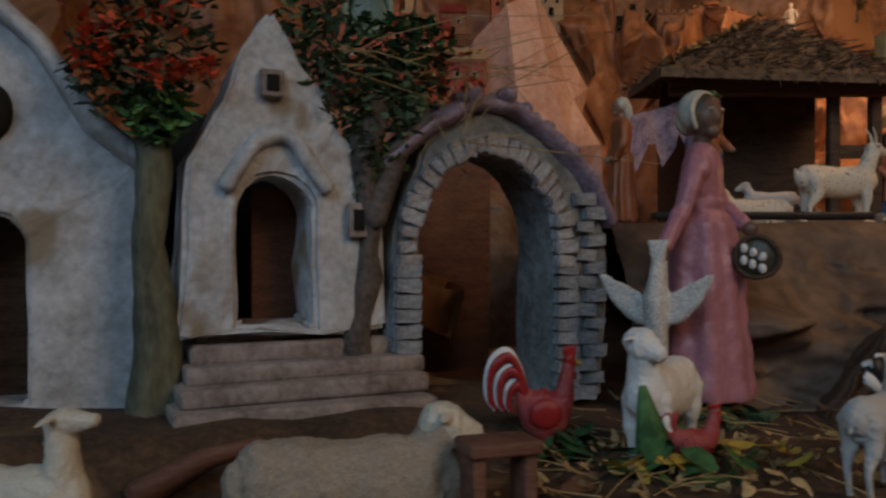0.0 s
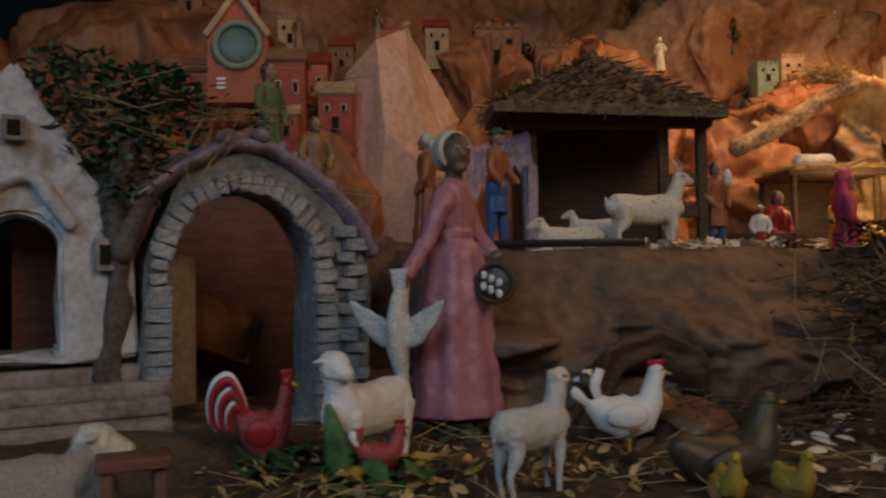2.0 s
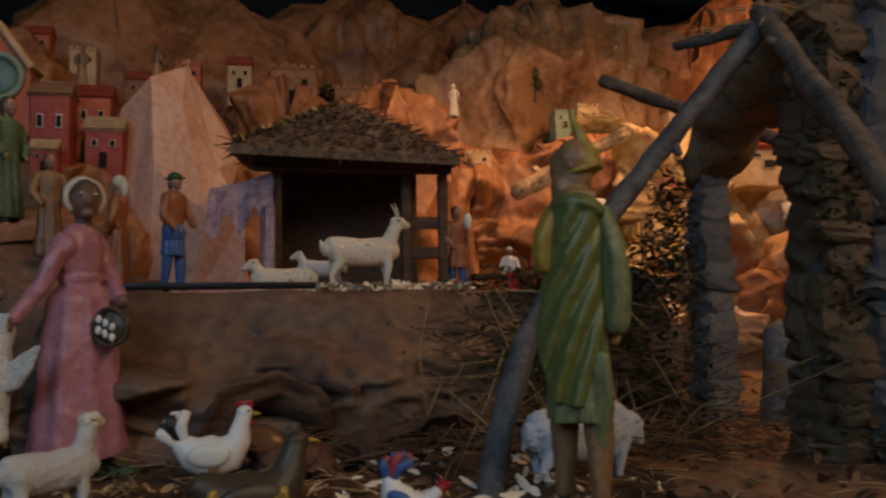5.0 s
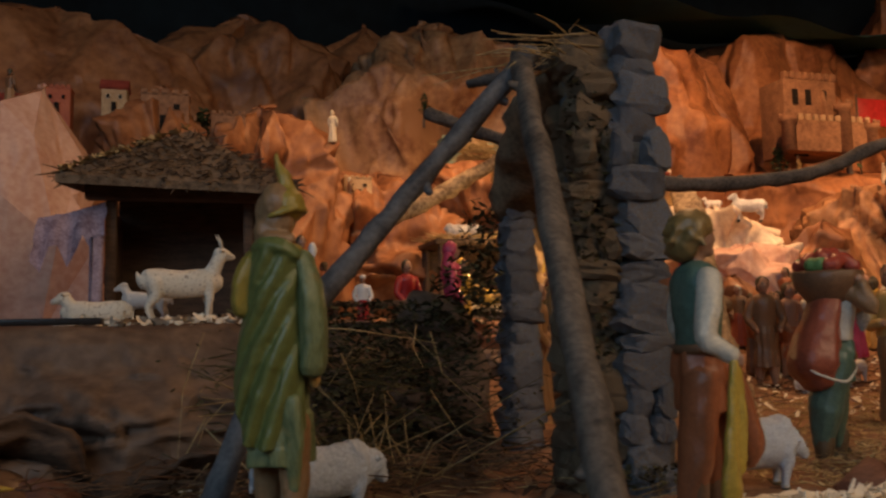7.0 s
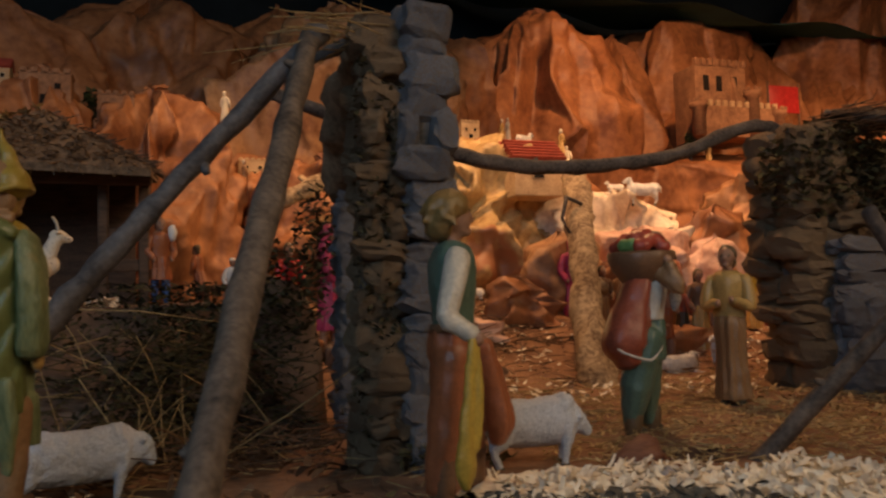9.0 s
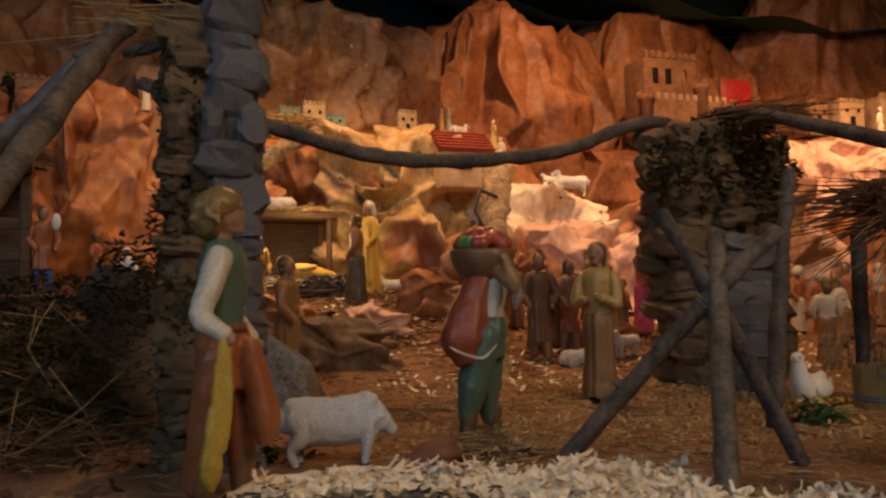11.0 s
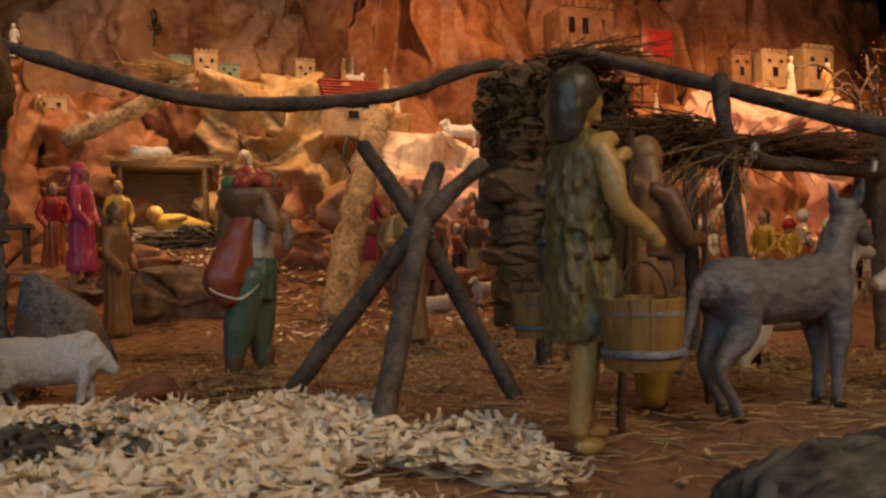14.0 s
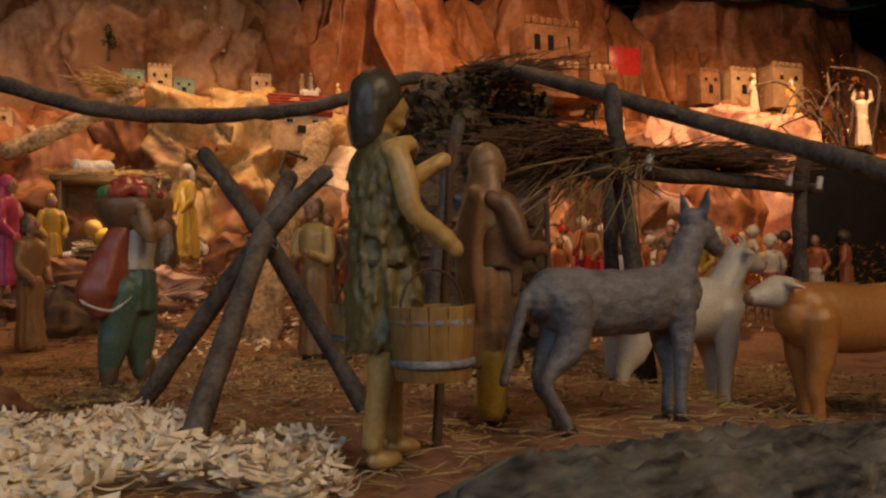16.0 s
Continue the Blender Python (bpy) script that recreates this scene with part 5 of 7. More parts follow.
leaf_tuft("leaf_tuft", "fresh green leaves under the red rooster", (0.055, 0.405), 0.022, 34, "leaf", 0.022, 31)
leaf_tuft("leaf_tuft", "fresh green leaves around the little hen", (0.112, 0.375), 0.032, 40, "leaf", 0.022, 32)
leaf_tuft("leaf_tuft", "green leaf cushion at the woman's feet", (0.175, 0.50), 0.03, 40, "leaf_dark", 0.02, 33, 0.006)
flakes(22, cloud([(0.094, 0.36, 0.010, 0.018, 0.008, 0.005), (0.145, 0.375, 0.012, 0.025, 0.01, 0.006)]), 0.014, "yellow", 34).thing("yellow_petals", "bright yellow petals among the leaves", "petals")
c = Clay()
c.tube([(0.098, 0.368, 0.0), (0.096, 0.367, 0.02), (0.091, 0.366, 0.045)], [(0.004, 0.002), (0.008, 0.002), (0.002, 0.001)], "leaf", 8)
c.thing("upright_leaf", "pointed green leaf standing by the lamb", "leaf")
flakes(320, lambda r: (r.uniform(0.02, 0.26), r.uniform(0.33, 0.44), r.uniform(0.003, 0.012)), 0.008, "straw", 35).thing("dry_leaves", "dry tan husks and leaves between the animals", "dry leaves", kind="stuff")
flakes(260, lambda r: (r.uniform(0.2, 0.7), r.uniform(0.26, 0.52), r.uniform(0.003, 0.016)), 0.013, "twig", 36).thing("dry_leaves", "brown bark crumbs and dry leaves on the soil", "dry leaves", kind="stuff")
flakes(120, lambda r: (r.uniform(0.30, 0.52), r.uniform(0.32, 0.50), r.uniform(0.004, 0.012)), 0.013, "shavings", 37).thing("wood_shavings", "scattered wood shavings on the dark soil", "wood shavings", kind="stuff")
strands(300, lambda r: (r.uniform(0.05, 0.72), r.uniform(0.26, 0.52), r.uniform(0.004, 0.012)), 0.032, "straw", 0.0004, 0.3, 38, 0.3).thing("straw_litter", "loose straw stalks on the soil", "straw", kind="stuff")
strands(500, lambda r: (r.uniform(0.30, 0.70), r.uniform(0.42, 0.53), r.uniform(0.0, 0.03)), 0.038, "twig", 0.0005, 0.5, 39, 0.5).thing("twig_litter", "tangled brown twigs below the terrace", "twigs", kind="stuff")
for at, r, s, hh in (((0.29, 0.505), (0.045, 0.02), 1, 0.055), ((0.40, 0.515), (0.05, 0.03), 3, 0.022)):
    c = Clay()
    c.tube([(at[0] - r[0], at[1], 0.0), (at[0] - r[0] * 0.5, at[1] - 0.01, hh * 0.8), (at[0] + r[0] * 0.3, at[1], hh), (at[0] + r[0], at[1] + 0.01, hh * 0.35)], [(0.010, r[1]), (0.007, r[1]), (0.006, r[1]), (0.003, r[1] * 0.6)], "wood", 30, 7, 0.2, sub=6)
    c.rough(0.010, 34)
    c.rough(0.004, 110)
    c.thing("bark_piece", "curled dark bark leaning on the terrace", "bark")
flakes(900, cloud([(0.24, 0.21, 0.0, 0.09, 0.05, 0.012), (0.65, 0.25, 0.0, 0.10, 0.06, 0.02), (0.50, 0.24, 0.0, 0.05, 0.04, 0.018), (0.76, 0.43, 0.004, 0.05, 0.04, 0.018)]), 0.011, "moss", 40).thing("moss_cushions", "dry green-brown moss cushions on the floor", "moss", kind="stuff")

rnd = random.Random(44)
for k in range(11):
    x, y, w = rnd.uniform(0.27, 0.39), rnd.uniform(0.455, 0.50), rnd.uniform(0.012, 0.022)
    c = Clay()
    c.tube([(-w, 0, 0), (0, 0.004, w * 0.35), (w, 0, 0)], [(w * 0.30, w * 0.55), (w * 0.36, w * 0.7), (w * 0.22, w * 0.4)], rnd.choice(("wood_red", "wood", "brown")), 14, 5, 0.2, sub=3)
    c.rough(w * 0.2, 1 / w)
    c.thing("bark_chunk", "broken red-brown bark chunk below the terrace", "bark", pose(x, y, w * 0.35 + rnd.uniform(0, 0.018), rnd.uniform(-30, 30), rnd.uniform(-30, 30), rnd.uniform(0, 360)), group="bark chunks")

# ---- the man in green and his sheep ----


def green_extra(c, X):
    # cape slung over one shoulder, its folds running down across the back
    def outer(u, v):
        z = 0.815 - (0.47 + 0.05 * math.sin(3.1 * u) - 0.10 * smooth(0.25, 0.0, u)) * v
        y = 0.072 + 0.064 * v ** 0.8 - (0.152 + 0.076 * v ** 0.8) * u
        k = 2 * u - 1
        q = 0.87 * y + 0.46 * (z - 0.8)
        fold = abs(math.sin(q * 52 + 0.9 * math.sin(z * 9))) - 0.5
        return (-0.030 - 0.068 * math.sqrt(max(0, 1 - k * k * 0.96)) - 0.036 * fold * (0.35 + 0.65 * v) * (1 - k ** 6), y, z)

    def inner(u, v):
        p = outer(u, v)
        return (0.25 * p[0] + 0.01, p[1] * 0.9, p[2])

    c.sheet(outer, inner, 60, 60, "green")
    # the end of the cape thrown forward over the shoulder, the bare mustard sleeve beside it
    c.tube([(-0.06, -0.07, 0.80), (-0.075, -0.02, 0.825), (-0.05, 0.05, 0.825), (0.02, 0.075, 0.80)], [(0.020, 0.026), (0.026, 0.032), (0.022, 0.028), (0.014, 0.018)], "green", 16, 5, 0.12, sub=4)
    c.tube([(-0.020, 0.060, 0.80), (-0.045, 0.092, 0.74), (-0.045, 0.105, 0.66)], [(0.040, 0.036), (0.042, 0.036), (0.034, 0.030)], "mustard", 18, 5, 0.08, sub=4)
    # hanging tail of the cape
    c.tube([(-0.080, -0.060, 0.42), (-0.078, -0.070, 0.30), (-0.066, -0.060, 0.19)], [(0.018, 0.030), (0.016, 0.028), (0.008, 0.016)], "sage", 18, 5, 0.14, sub=4)
    # cap with a bent peak, brown hair and beard turned to the side
    c.ball((-0.008, -0.030, 0.945), (0.058, 0.056, 0.050), "mustard", 18, 10)
    c.ball((0.0, 0.030, 0.925), (0.055, 0.050, 0.062), "tan", 16, 10)
    c.ball((-0.02, 0.038, 0.875), (0.040, 0.042, 0.045), "tan", 14, 8)
    c.tube([(-0.01, -0.030, 0.975), (-0.012, -0.018, 1.02), (-0.010, 0.002, 1.055), (-0.006, 0.006, 1.095)], [0.034, 0.022, 0.012, 0.005], "mustard", 12, sub=3)
    c.tube([(0.060 * math.cos(t) - 0.008, -0.022 + 0.062 * math.sin(t), 0.918 - 0.012 * math.sin(t)) for t in [0.4 * i for i in range(17)]], [0.009] * 17, "mustard", 8)
    c.tube([(-0.05, -0.05, 0.845), (-0.065, 0.01, 0.845), (-0.03, 0.065, 0.835)], [0.018, 0.022, 0.016], "tan", 12, 4, 0.1, sub=3)
    # long hanging sleeve
    c.tube([(-0.03, -0.085, 0.79), (-0.045, -0.112, 0.70), (-0.045, -0.120, 0.60), (-0.035, -0.112, 0.51)], [(0.036, 0.032), (0.044, 0.038), (0.046, 0.042), (0.048, 0.044)], "sage", 22, 6, 0.12, sub=4)


cloaked = figure("shepherd_figurine", "doll in a sage robe, olive-green cape and peaked mustard cap", (0.466, 0.330), 0.205, 70, "sage", "mustard", skin="skin_gold", head="hair", hair="tan", hem=0.25, flare=0.100, waist=0.072, legs="tan", sleeve="sage", deep=0.12, folds=8, fuse=0.006, arm_w=0.7,
       arm_a=[(0.10, 0.08, 0.66), (0.14, 0.03, 0.60)], arm_b=[(0.0, 0.115, 0.62), (0.0, 0.11, 0.47)], extra=green_extra)
cloaked.matrix_world = cloaked.matrix_world @ Matrix.Diagonal((1, 0.86, 1, 1))
beast("sheep_figurine", "bluish-white sheep grazing on brown twigs", (0.494, 0.405), 0.074, 15, "wool_grey", leg=0.22, neck=(0.17, 0, -0.05), nose=(0.09, 0, -0.13), fat=0.235, wool=0.035, group="sheep", head=1.1)
# lean-to of two poles against the stone pillar
stick("leaning_pole", "grey bare pole leaning against the stone pillar", [(0.420, 0.362, -0.004), (0.446, 0.398, 0.060), (0.482, 0.419, 0.122), (0.56, 0.422, 0.215), (0.660, 0.424, 0.328)], [0.0085, 0.0082, 0.0080, 0.0080, 0.0075], "bark_blue", "pole", 4, 2)
stick("leaning_pole", "grey-brown bare pole propped towards the front", [(0.541, 0.057, -0.004), (0.562, 0.128, 0.063), (0.606, 0.275, 0.193), (0.655, 0.435, 0.330)], [0.0072, 0.0072, 0.0078, 0.0082], "bark_brown", "pole", 3, 3)
strands(34, lambda r: (r.uniform(0.66, 0.72), r.uniform(0.40, 0.45), r.uniform(0.322, 0.345)), 0.065, "straw", 0.0006, -0.3, 41, 0.3, math.pi * 1.05, 0.9).thing("straw_tuft", "dry straw bundle on the pole tops", "straw", kind="stuff")
stick("leaning_pole", "short dark stick crossing the pole tops", [(0.655, 0.56, 0.345), (0.69, 0.52, 0.347), (0.715, 0.48, 0.350)], [0.005, 0.006, 0.006], "bark", "pole", 1, 4)
strands(16, lambda r: (r.uniform(0.50, 0.60), r.uniform(0.44, 0.50), r.uniform(0.0, 0.02)), 0.13, "straw", 0.0006, 1.4, 42, 0.4).thing("dry_grass", "tall dry stalks behind the grazing sheep", "dry grass", kind="stuff")


def rock_mesh(name, key, seed):
    """A rough broken field stone, one unit across."""
    bm = bmesh.new()
    bmesh.ops.create_cube(bm, size=1)
    bmesh.ops.subdivide_edges(bm, edges=bm.edges[:], cuts=3, use_grid_fill=True)
    off = Vector((seed * 1.3, seed * 0.7, seed * 2.1))
    for v in bm.verts:
        p = v.co.copy()
        r = (abs(p.x) ** 4 + abs(p.y) ** 4 + abs(p.z) ** 4) ** 0.25
        v.co = p * (0.5 / r) + noise.noise_vector(p * 1.9 + off) * 0.20 + noise.noise_vector(p * 5 + off) * 0.055
    c = Clay()
    c.add([v.co[:] for v in bm.verts], [tuple(v.index for v in f.verts) for f in bm.faces], key)
    bm.free()
    return c.mesh(name, False)


def stone_pillar(name, label, x, y, w, d, h, rows, key, seed, lean=0.0, z0=0.0):
    """A dry-stone pillar, each stone a part on a dark core."""
    rnd = random.Random(seed)
    top = empty(name, label, "pillar", pose(x, y, z0))
    c = Clay()
    c.tube([(0, 0, -0.01), (lean * 0.5, 0, h * 0.5), (lean, 0, h)], [(w * 0.42, d * 0.42)] * 3, "mortar", 14, flat=(1, 0, 0), caps=False)
    c.part("core", top)
    shapes = [rock_mesh("stone", key, seed * 10 + k) for k in range(6)]
    cuts = [0.0]
    for j in range(rows):
        cuts.append(cuts[-1] + rnd.uniform(0.6, 1.5))
    cuts = [k * h / cuts[-1] for k in cuts]
    for j in range(rows):
        n = rnd.choice((1, 1, 1, 2)) if w < 0.07 else rnd.choice((2, 3))
        hz, mid = cuts[j + 1] - cuts[j], (cuts[j + 1] + cuts[j]) / 2
        for i in range(n):
            for back in (0, 1):
                sx = w / n * rnd.uniform(1.0, 1.32)
                put_part("stone", rnd.choice(shapes), top, pose(lean * (j + 0.5) / rows - w / 2 + w * (i + 0.5) / n + rnd.uniform(-0.10, 0.10) * w, (back - 0.5) * d * 0.55 + rnd.uniform(-0.10, 0.10) * d, mid, rnd.uniform(-7, 7), rnd.uniform(-9, 9), rnd.uniform(-12, 12))
                         @ Matrix.Diagonal((sx, d * 0.68, hz * rnd.uniform(1.12, 1.4), 1)))
    return top


stone_pillar("stone_pillar", "tall dry-stone pillar of blue-grey stones", 0.733, 0.422, 0.036, 0.05, 0.345, 17, "stone_blue", 3, 0.003)
stone_pillar("stone_pillar", "dark brown mossy flank of the stone pillar", 0.702, 0.435, 0.036, 0.05, 0.338, 19, "stone_brown", 4, 0.004)
stone_pillar("stone_pillar", "thin pale stone post behind the poles", 0.728, 0.642, 0.030, 0.03, 0.245, 13, "stone_blue", 5)
c = Clay()
c.tube([(0.728, 0.65, 0.238), (0.728, 0.61, 0.275), (0.722, 0.54, 0.305), (0.710, 0.47, 0.322)], [(0.018, 0.022), (0.028, 0.032), (0.030, 0.034), (0.022, 0.026)], "stone_brown", 18, 4, 0.12, sub=5)
c.rough(0.012, 30)
c.rough(0.006, 80)
c.thing("rough_lintel", "dark brown rocky lintel between stone post and pillar", "lintel")
c = Clay()
c.tube([(0.635, 0.66, 0.0), (0.640, 0.67, 0.08), (0.655, 0.69, 0.13)], [(0.07, 0.05), (0.06, 0.04), (0.04, 0.03)], "wall_paper", 18, 4, 0.1)
c.rough(0.014, 18)
c.thing("paper_rock", "dark brown paper rock below the stone post", "rock")
c = Clay()
c.tube([(0.80, 0.60, 0.0), (0.79, 0.60, 0.05), (0.775, 0.61, 0.09)], [(0.05, 0.03), (0.035, 0.02), (0.01, 0.008)], "stone_blue", 16)
c.rough(0.008, 30)
c.thing("slate_rock", "dark slate leaning at the pillar foot", "rock")
flakes(1500, cloud([(0.700, 0.412, 0.07, 0.024, 0.012, 0.06), (0.700, 0.410, 0.17, 0.024, 0.012, 0.06), (0.702, 0.412, 0.27, 0.022, 0.012, 0.06), (0.735, 0.40, 0.012, 0.03, 0.02, 0.012)]), 0.007, "moss", 73).thing("pillar_moss", "brown dry moss clinging to the dark pillar flank", "moss", kind="stuff")
flakes(800, cloud([(0.70, 0.66, 0.20, 0.03, 0.03, 0.06), (0.66, 0.62, 0.14, 0.04, 0.03, 0.05)]), 0.010, "moss", 43).thing("hanging_moss", "dark dry moss hanging beside the pillar", "moss", kind="stuff")


def boy_extra(c, X):
    c.ball((-0.010, 0, 0.958), (0.078, 0.076, 0.060), "hair_gold", 18, 10)
    c.ball((-0.04, 0, 0.895), (0.050, 0.072, 0.055), "hair_gold", 16, 9)
    r = random.Random(8)
    for k in range(60):
        a, e = r.uniform(0.75, 5.5), r.uniform(-0.75, 1.4)
        p = Vector((-0.012 + 0.074 * math.cos(a) * math.cos(e), 0.074 * math.sin(a) * math.cos(e), 0.935 + 0.075 * math.sin(e)))
        c.tube([p, p + Vector((r.uniform(-0.02, 0.01), r.uniform(-0.02, 0.02), -0.022))], [0.015, 0.008], "hair_gold", 7)
    # yellow cloth hanging from the near hand, knotted breeches
    c.tube([(0.015, -0.20, 0.53), (0.0, -0.205, 0.40), (-0.012, -0.21, 0.27), (-0.02, -0.21, 0.15), (-0.02, -0.21, 0.09)], [(0.014, 0.014), (0.017, 0.016), (0.024, 0.020), (0.034, 0.026), (0.016, 0.014)], "yellow", 24, 5, 0.2, sub=4)
    c.tube([(0.03, -0.20, 0.50), (0.035, -0.205, 0.36), (0.025, -0.21, 0.20)], [(0.010, 0.010), (0.013, 0.012), (0.006, 0.008)], "yellow", 12, 4, 0.15, sub=3)
    # coat flap hanging in front, short boots
    c.tube([(0.085, -0.03, 0.50), (0.115, -0.03, 0.38), (0.135, -0.03, 0.26), (0.130, -0.03, 0.20)], [(0.034, 0.050), (0.042, 0.060), (0.050, 0.064), (0.030, 0.05)], "rust", 22, 5, 0.12, sub=4)
    for s in (1, -1):
        c.tube([(s * 0.06, s * 0.052, 0.16), (s * 0.062, s * 0.053, 0.03)], [0.046, 0.040], "brown", 12, 4, 0.08)
    c.tube([(0, 0, 0.545), (0, 0, 0.575)], [(0.082, 0.098), (0.08, 0.096)], "brown", 20, caps=False, flat=(1, 0, 0))
    for z in (0.62, 0.67, 0.72):
        c.ball((0.072, -0.012, z), 0.008, "cream", 8, 6)
    c.tube([(0.03, 0.10, 0.48), (0.06, 0.14, 0.42)], [0.04, 0.05], "brown", 12)


figure("boy_figurine", "boy doll with white sleeves, green vest, brown breeches and yellow cloth", (0.7195, 0.312), 0.190, -8, "rust", "vest", skin="skin", head="hair", hair="hair", hem=0.36, flare=0.090, legs="rust", leg_w=1.25, stride=1.9, sleeve="cream", fuse=0.0085,
       arm_a=[(0.0, 0.15, 0.62), (0.11, 0.08, 0.49)], arm_b=[(-0.055, 0.165, 0.60), (0.035, 0.19, 0.53)], extra=boy_extra, deep=0.10)
beast("sheep_figurine", "clean white sheep grazing on the path", (0.803, 0.384), 0.068, -6, "wool_grey", leg=0.27, neck=(0.14, 0, -0.12), nose=(0.13, 0, -0.10), fat=0.265, wool=0.028, group="sheep", leg_fat=0.055)
c = Clay()
c.tube([(0.848, 0.335, 0.0), (0.868, 0.342, 0.012), (0.892, 0.355, 0.006)], [(0.007, 0.014), (0.009, 0.017), (0.004, 0.008)], "wood_red", 20, 5, 0.2, sub=5)
c.rough(0.006, 60)
c.rough(0.003, 160)
c.thing("bark_piece", "red-brown bark chunk before the sheep", "bark")


def carrier_extra(c, X):
    x0 = X(0.9) - 0.045
    rim = [(x0, 0.70, 0.05), (x0 - 0.005, 0.74, 0.10), (x0 - 0.012, 0.81, 0.145), (x0 - 0.015, 0.875, 0.165), (x0 - 0.015, 0.885, 0.155)]
    c.tube([(q, 0, z) for q, z, _ in rim], [(r, r * 1.05) for _, _, r in rim], "brown", 30, 11, 0.03, caps=False)
    r = random.Random(3)
    for k in range(34):
        a, q = r.uniform(0, 6.28), math.sqrt(r.random())
        c.ball((x0 - 0.015 + 0.125 * q * math.cos(a), 0.13 * q * math.sin(a), 0.905 + 0.065 * (1 - q * q)), 0.036, "apple" if k % 4 else "leaf_lime", 10, 7)
    # bowed head with a grey beard under the basket
    c.ball((x0 + 0.125, -0.01, 0.735), (0.050, 0.046, 0.058), "skin", 14, 9)
    c.tube([(x0 + 0.145, -0.01, 0.71), (x0 + 0.150, -0.01, 0.65), (x0 + 0.140, -0.01, 0.60)], [(0.030, 0.036), (0.030, 0.034), (0.012, 0.014)], "stone_pale", 12, 5, 0.12, sub=3)
    # cloak swinging out behind, its hem turned up
    c.tube([(0.03, 0, 0.78), (-0.02, -0.02, 0.66), (-0.06, -0.03, 0.54), (-0.09, -0.05, 0.44), (-0.08, -0.06, 0.37)],
           [(0.06, 0.09), (0.080, 0.115), (0.105, 0.135), (0.115, 0.145), (0.07, 0.11)], "cape", 56, 5, 0.09, 0.03, sub=5)
    c.tube([(-0.19, -0.12, 0.45), (-0.13, -0.185, 0.40), (-0.02, -0.20, 0.37), (0.06, -0.16, 0.43)], [0.008, 0.009, 0.009, 0.006], "cream", 8, sub=4)
    for s in (1, -1):
        c.tube([(s * 0.07 + 0.01, s * 0.06, 0.10), (s * 0.07, s * 0.06, 0.015)], [0.045, 0.04], "hair", 12)


figure("carrier_figurine", "stooping doll in a red-brown cape carrying a basket of apples", (0.958, 0.480), 0.186, -12, "vest", "cream", skin="skin", head="none", hem=0.36, flare=0.10, legs="vest", leg_w=1.7, stride=1.6, lean=0.10, sleeve="tan", fuse=0.0085,
       arm_a=[(0.06, 0.15, 0.72), (0.02, 0.14, 0.84)], arm_b=[(0.08, 0.17, 0.70), (0.02, 0.15, 0.84)], extra=carrier_extra)
figure("pilgrim_figurine", "doll in a plain brown hooded robe", (0.845, 0.880), 0.178, -30, "tan", "tan", head="hair", hair="hair", flare=0.11, z=0.0)
figure("pilgrim_figurine", "doll in an ochre robe with folded arms", (1.155, 0.600), 0.180, -140, "tan", "skin_gold", head="hair", hair="hair", flare=0.11, arm_a=[(0.04, 0.13, 0.62), (0.13, 0.04, 0.66)], arm_b=[(0.04, 0.13, 0.62), (0.13, 0.04, 0.64)])
figure("king_figurine", "doll in a magenta robe walking", (0.793, 1.109), 0.200, -20, "magenta", "magenta", head="hood", hair="magenta", hem=0.16, flare=0.12, legs="skin", z=0.055)
figure("angel_figurine", "small gilded doll behind the magenta robe", (0.845, 1.22), 0.15, -60, "yellow", "yellow", hair="gold", z=0.088)
figure("mary_figurine", "doll in a yellow cloak beside the manger", (1.072, 1.32), 0.190, 200, "yellow", "yellow", head="scarf", hair="cream", z=0.118)
figure("joseph_figurine", "bearded doll in a dark grey-brown robe", (1.030, 1.25), 0.175, 160, "hair_dark", "brown", hair="hair", z=0.100)
figure("villager_figurine", "doll in brown clothes carrying a jar", (1.255, 0.95), 0.175, -110, "brown", "brown", hair="hair_dark", z=0.012, hem=0.2, flare=0.11, legs="skin")
figure("villager_figurine", "doll in rust clothes by the leaning trunk", (1.325, 0.98), 0.16, -80, "rust", "skin", hair="hair", z=0.018, hem=0.25, flare=0.10, legs="skin")
figure("villager_figurine", "doll in red clothes at the cliff foot", (0.745, 1.22), 0.15, -70, "rust", "red", hair="hair_dark", z=0.085)

figure("villager_figurine", "doll in a magenta robe beyond the leaning log", (1.279, 1.20), 0.175, -100, "magenta", "magenta", head="scarf", hair="magenta", z=0.07)

rnd = random.Random(31)
for k in range(11):
    x, y = 1.285 + 0.034 * (k % 6) + rnd.uniform(-0.012, 0.012), 1.02 + 0.085 * (k // 6) + rnd.uniform(-0.02, 0.02)
    a, b = (("brown", "rust"), ("tan", "brown"), ("cape", "tan"), ("hair_dark", "cape"), ("skin_gold", "brown"))[k % 5]
    figure("villager_figurine", f"small doll in {a.replace('skin_gold', 'ochre').replace('hair_dark', 'dark').replace('cape', 'red-brown')} clothes huddled by the cliff", (x, y), rnd.uniform(0.095, 0.145), rnd.uniform(180, 360), a, b, head=("hair", "scarf", "hood")[k % 3], hair=("hair", "tan", "hair_dark", "cream")[k % 4], flare=0.13, z=ground_height(x, y) - 0.003, group="huddle of villagers")
for k, (x, y, w, h) in enumerate(((0.86, 1.05, 0.05, 0.075), (0.98, 1.06, 0.06, 0.065), (1.06, 1.13, 0.05, 0.075), (0.78, 1.02, 0.04, 0.06))):
    lump("paper_rock", "dark brown crumpled paper rock below the manger", x, y, -0.01, w, w * 0.7, h + 0.02, "wall_paper", 90 + k, 0.016, 13, 4, 0.014, rnd.uniform(-0.3, 0.3), group="small paper rocks", nseg=70, nring=26)

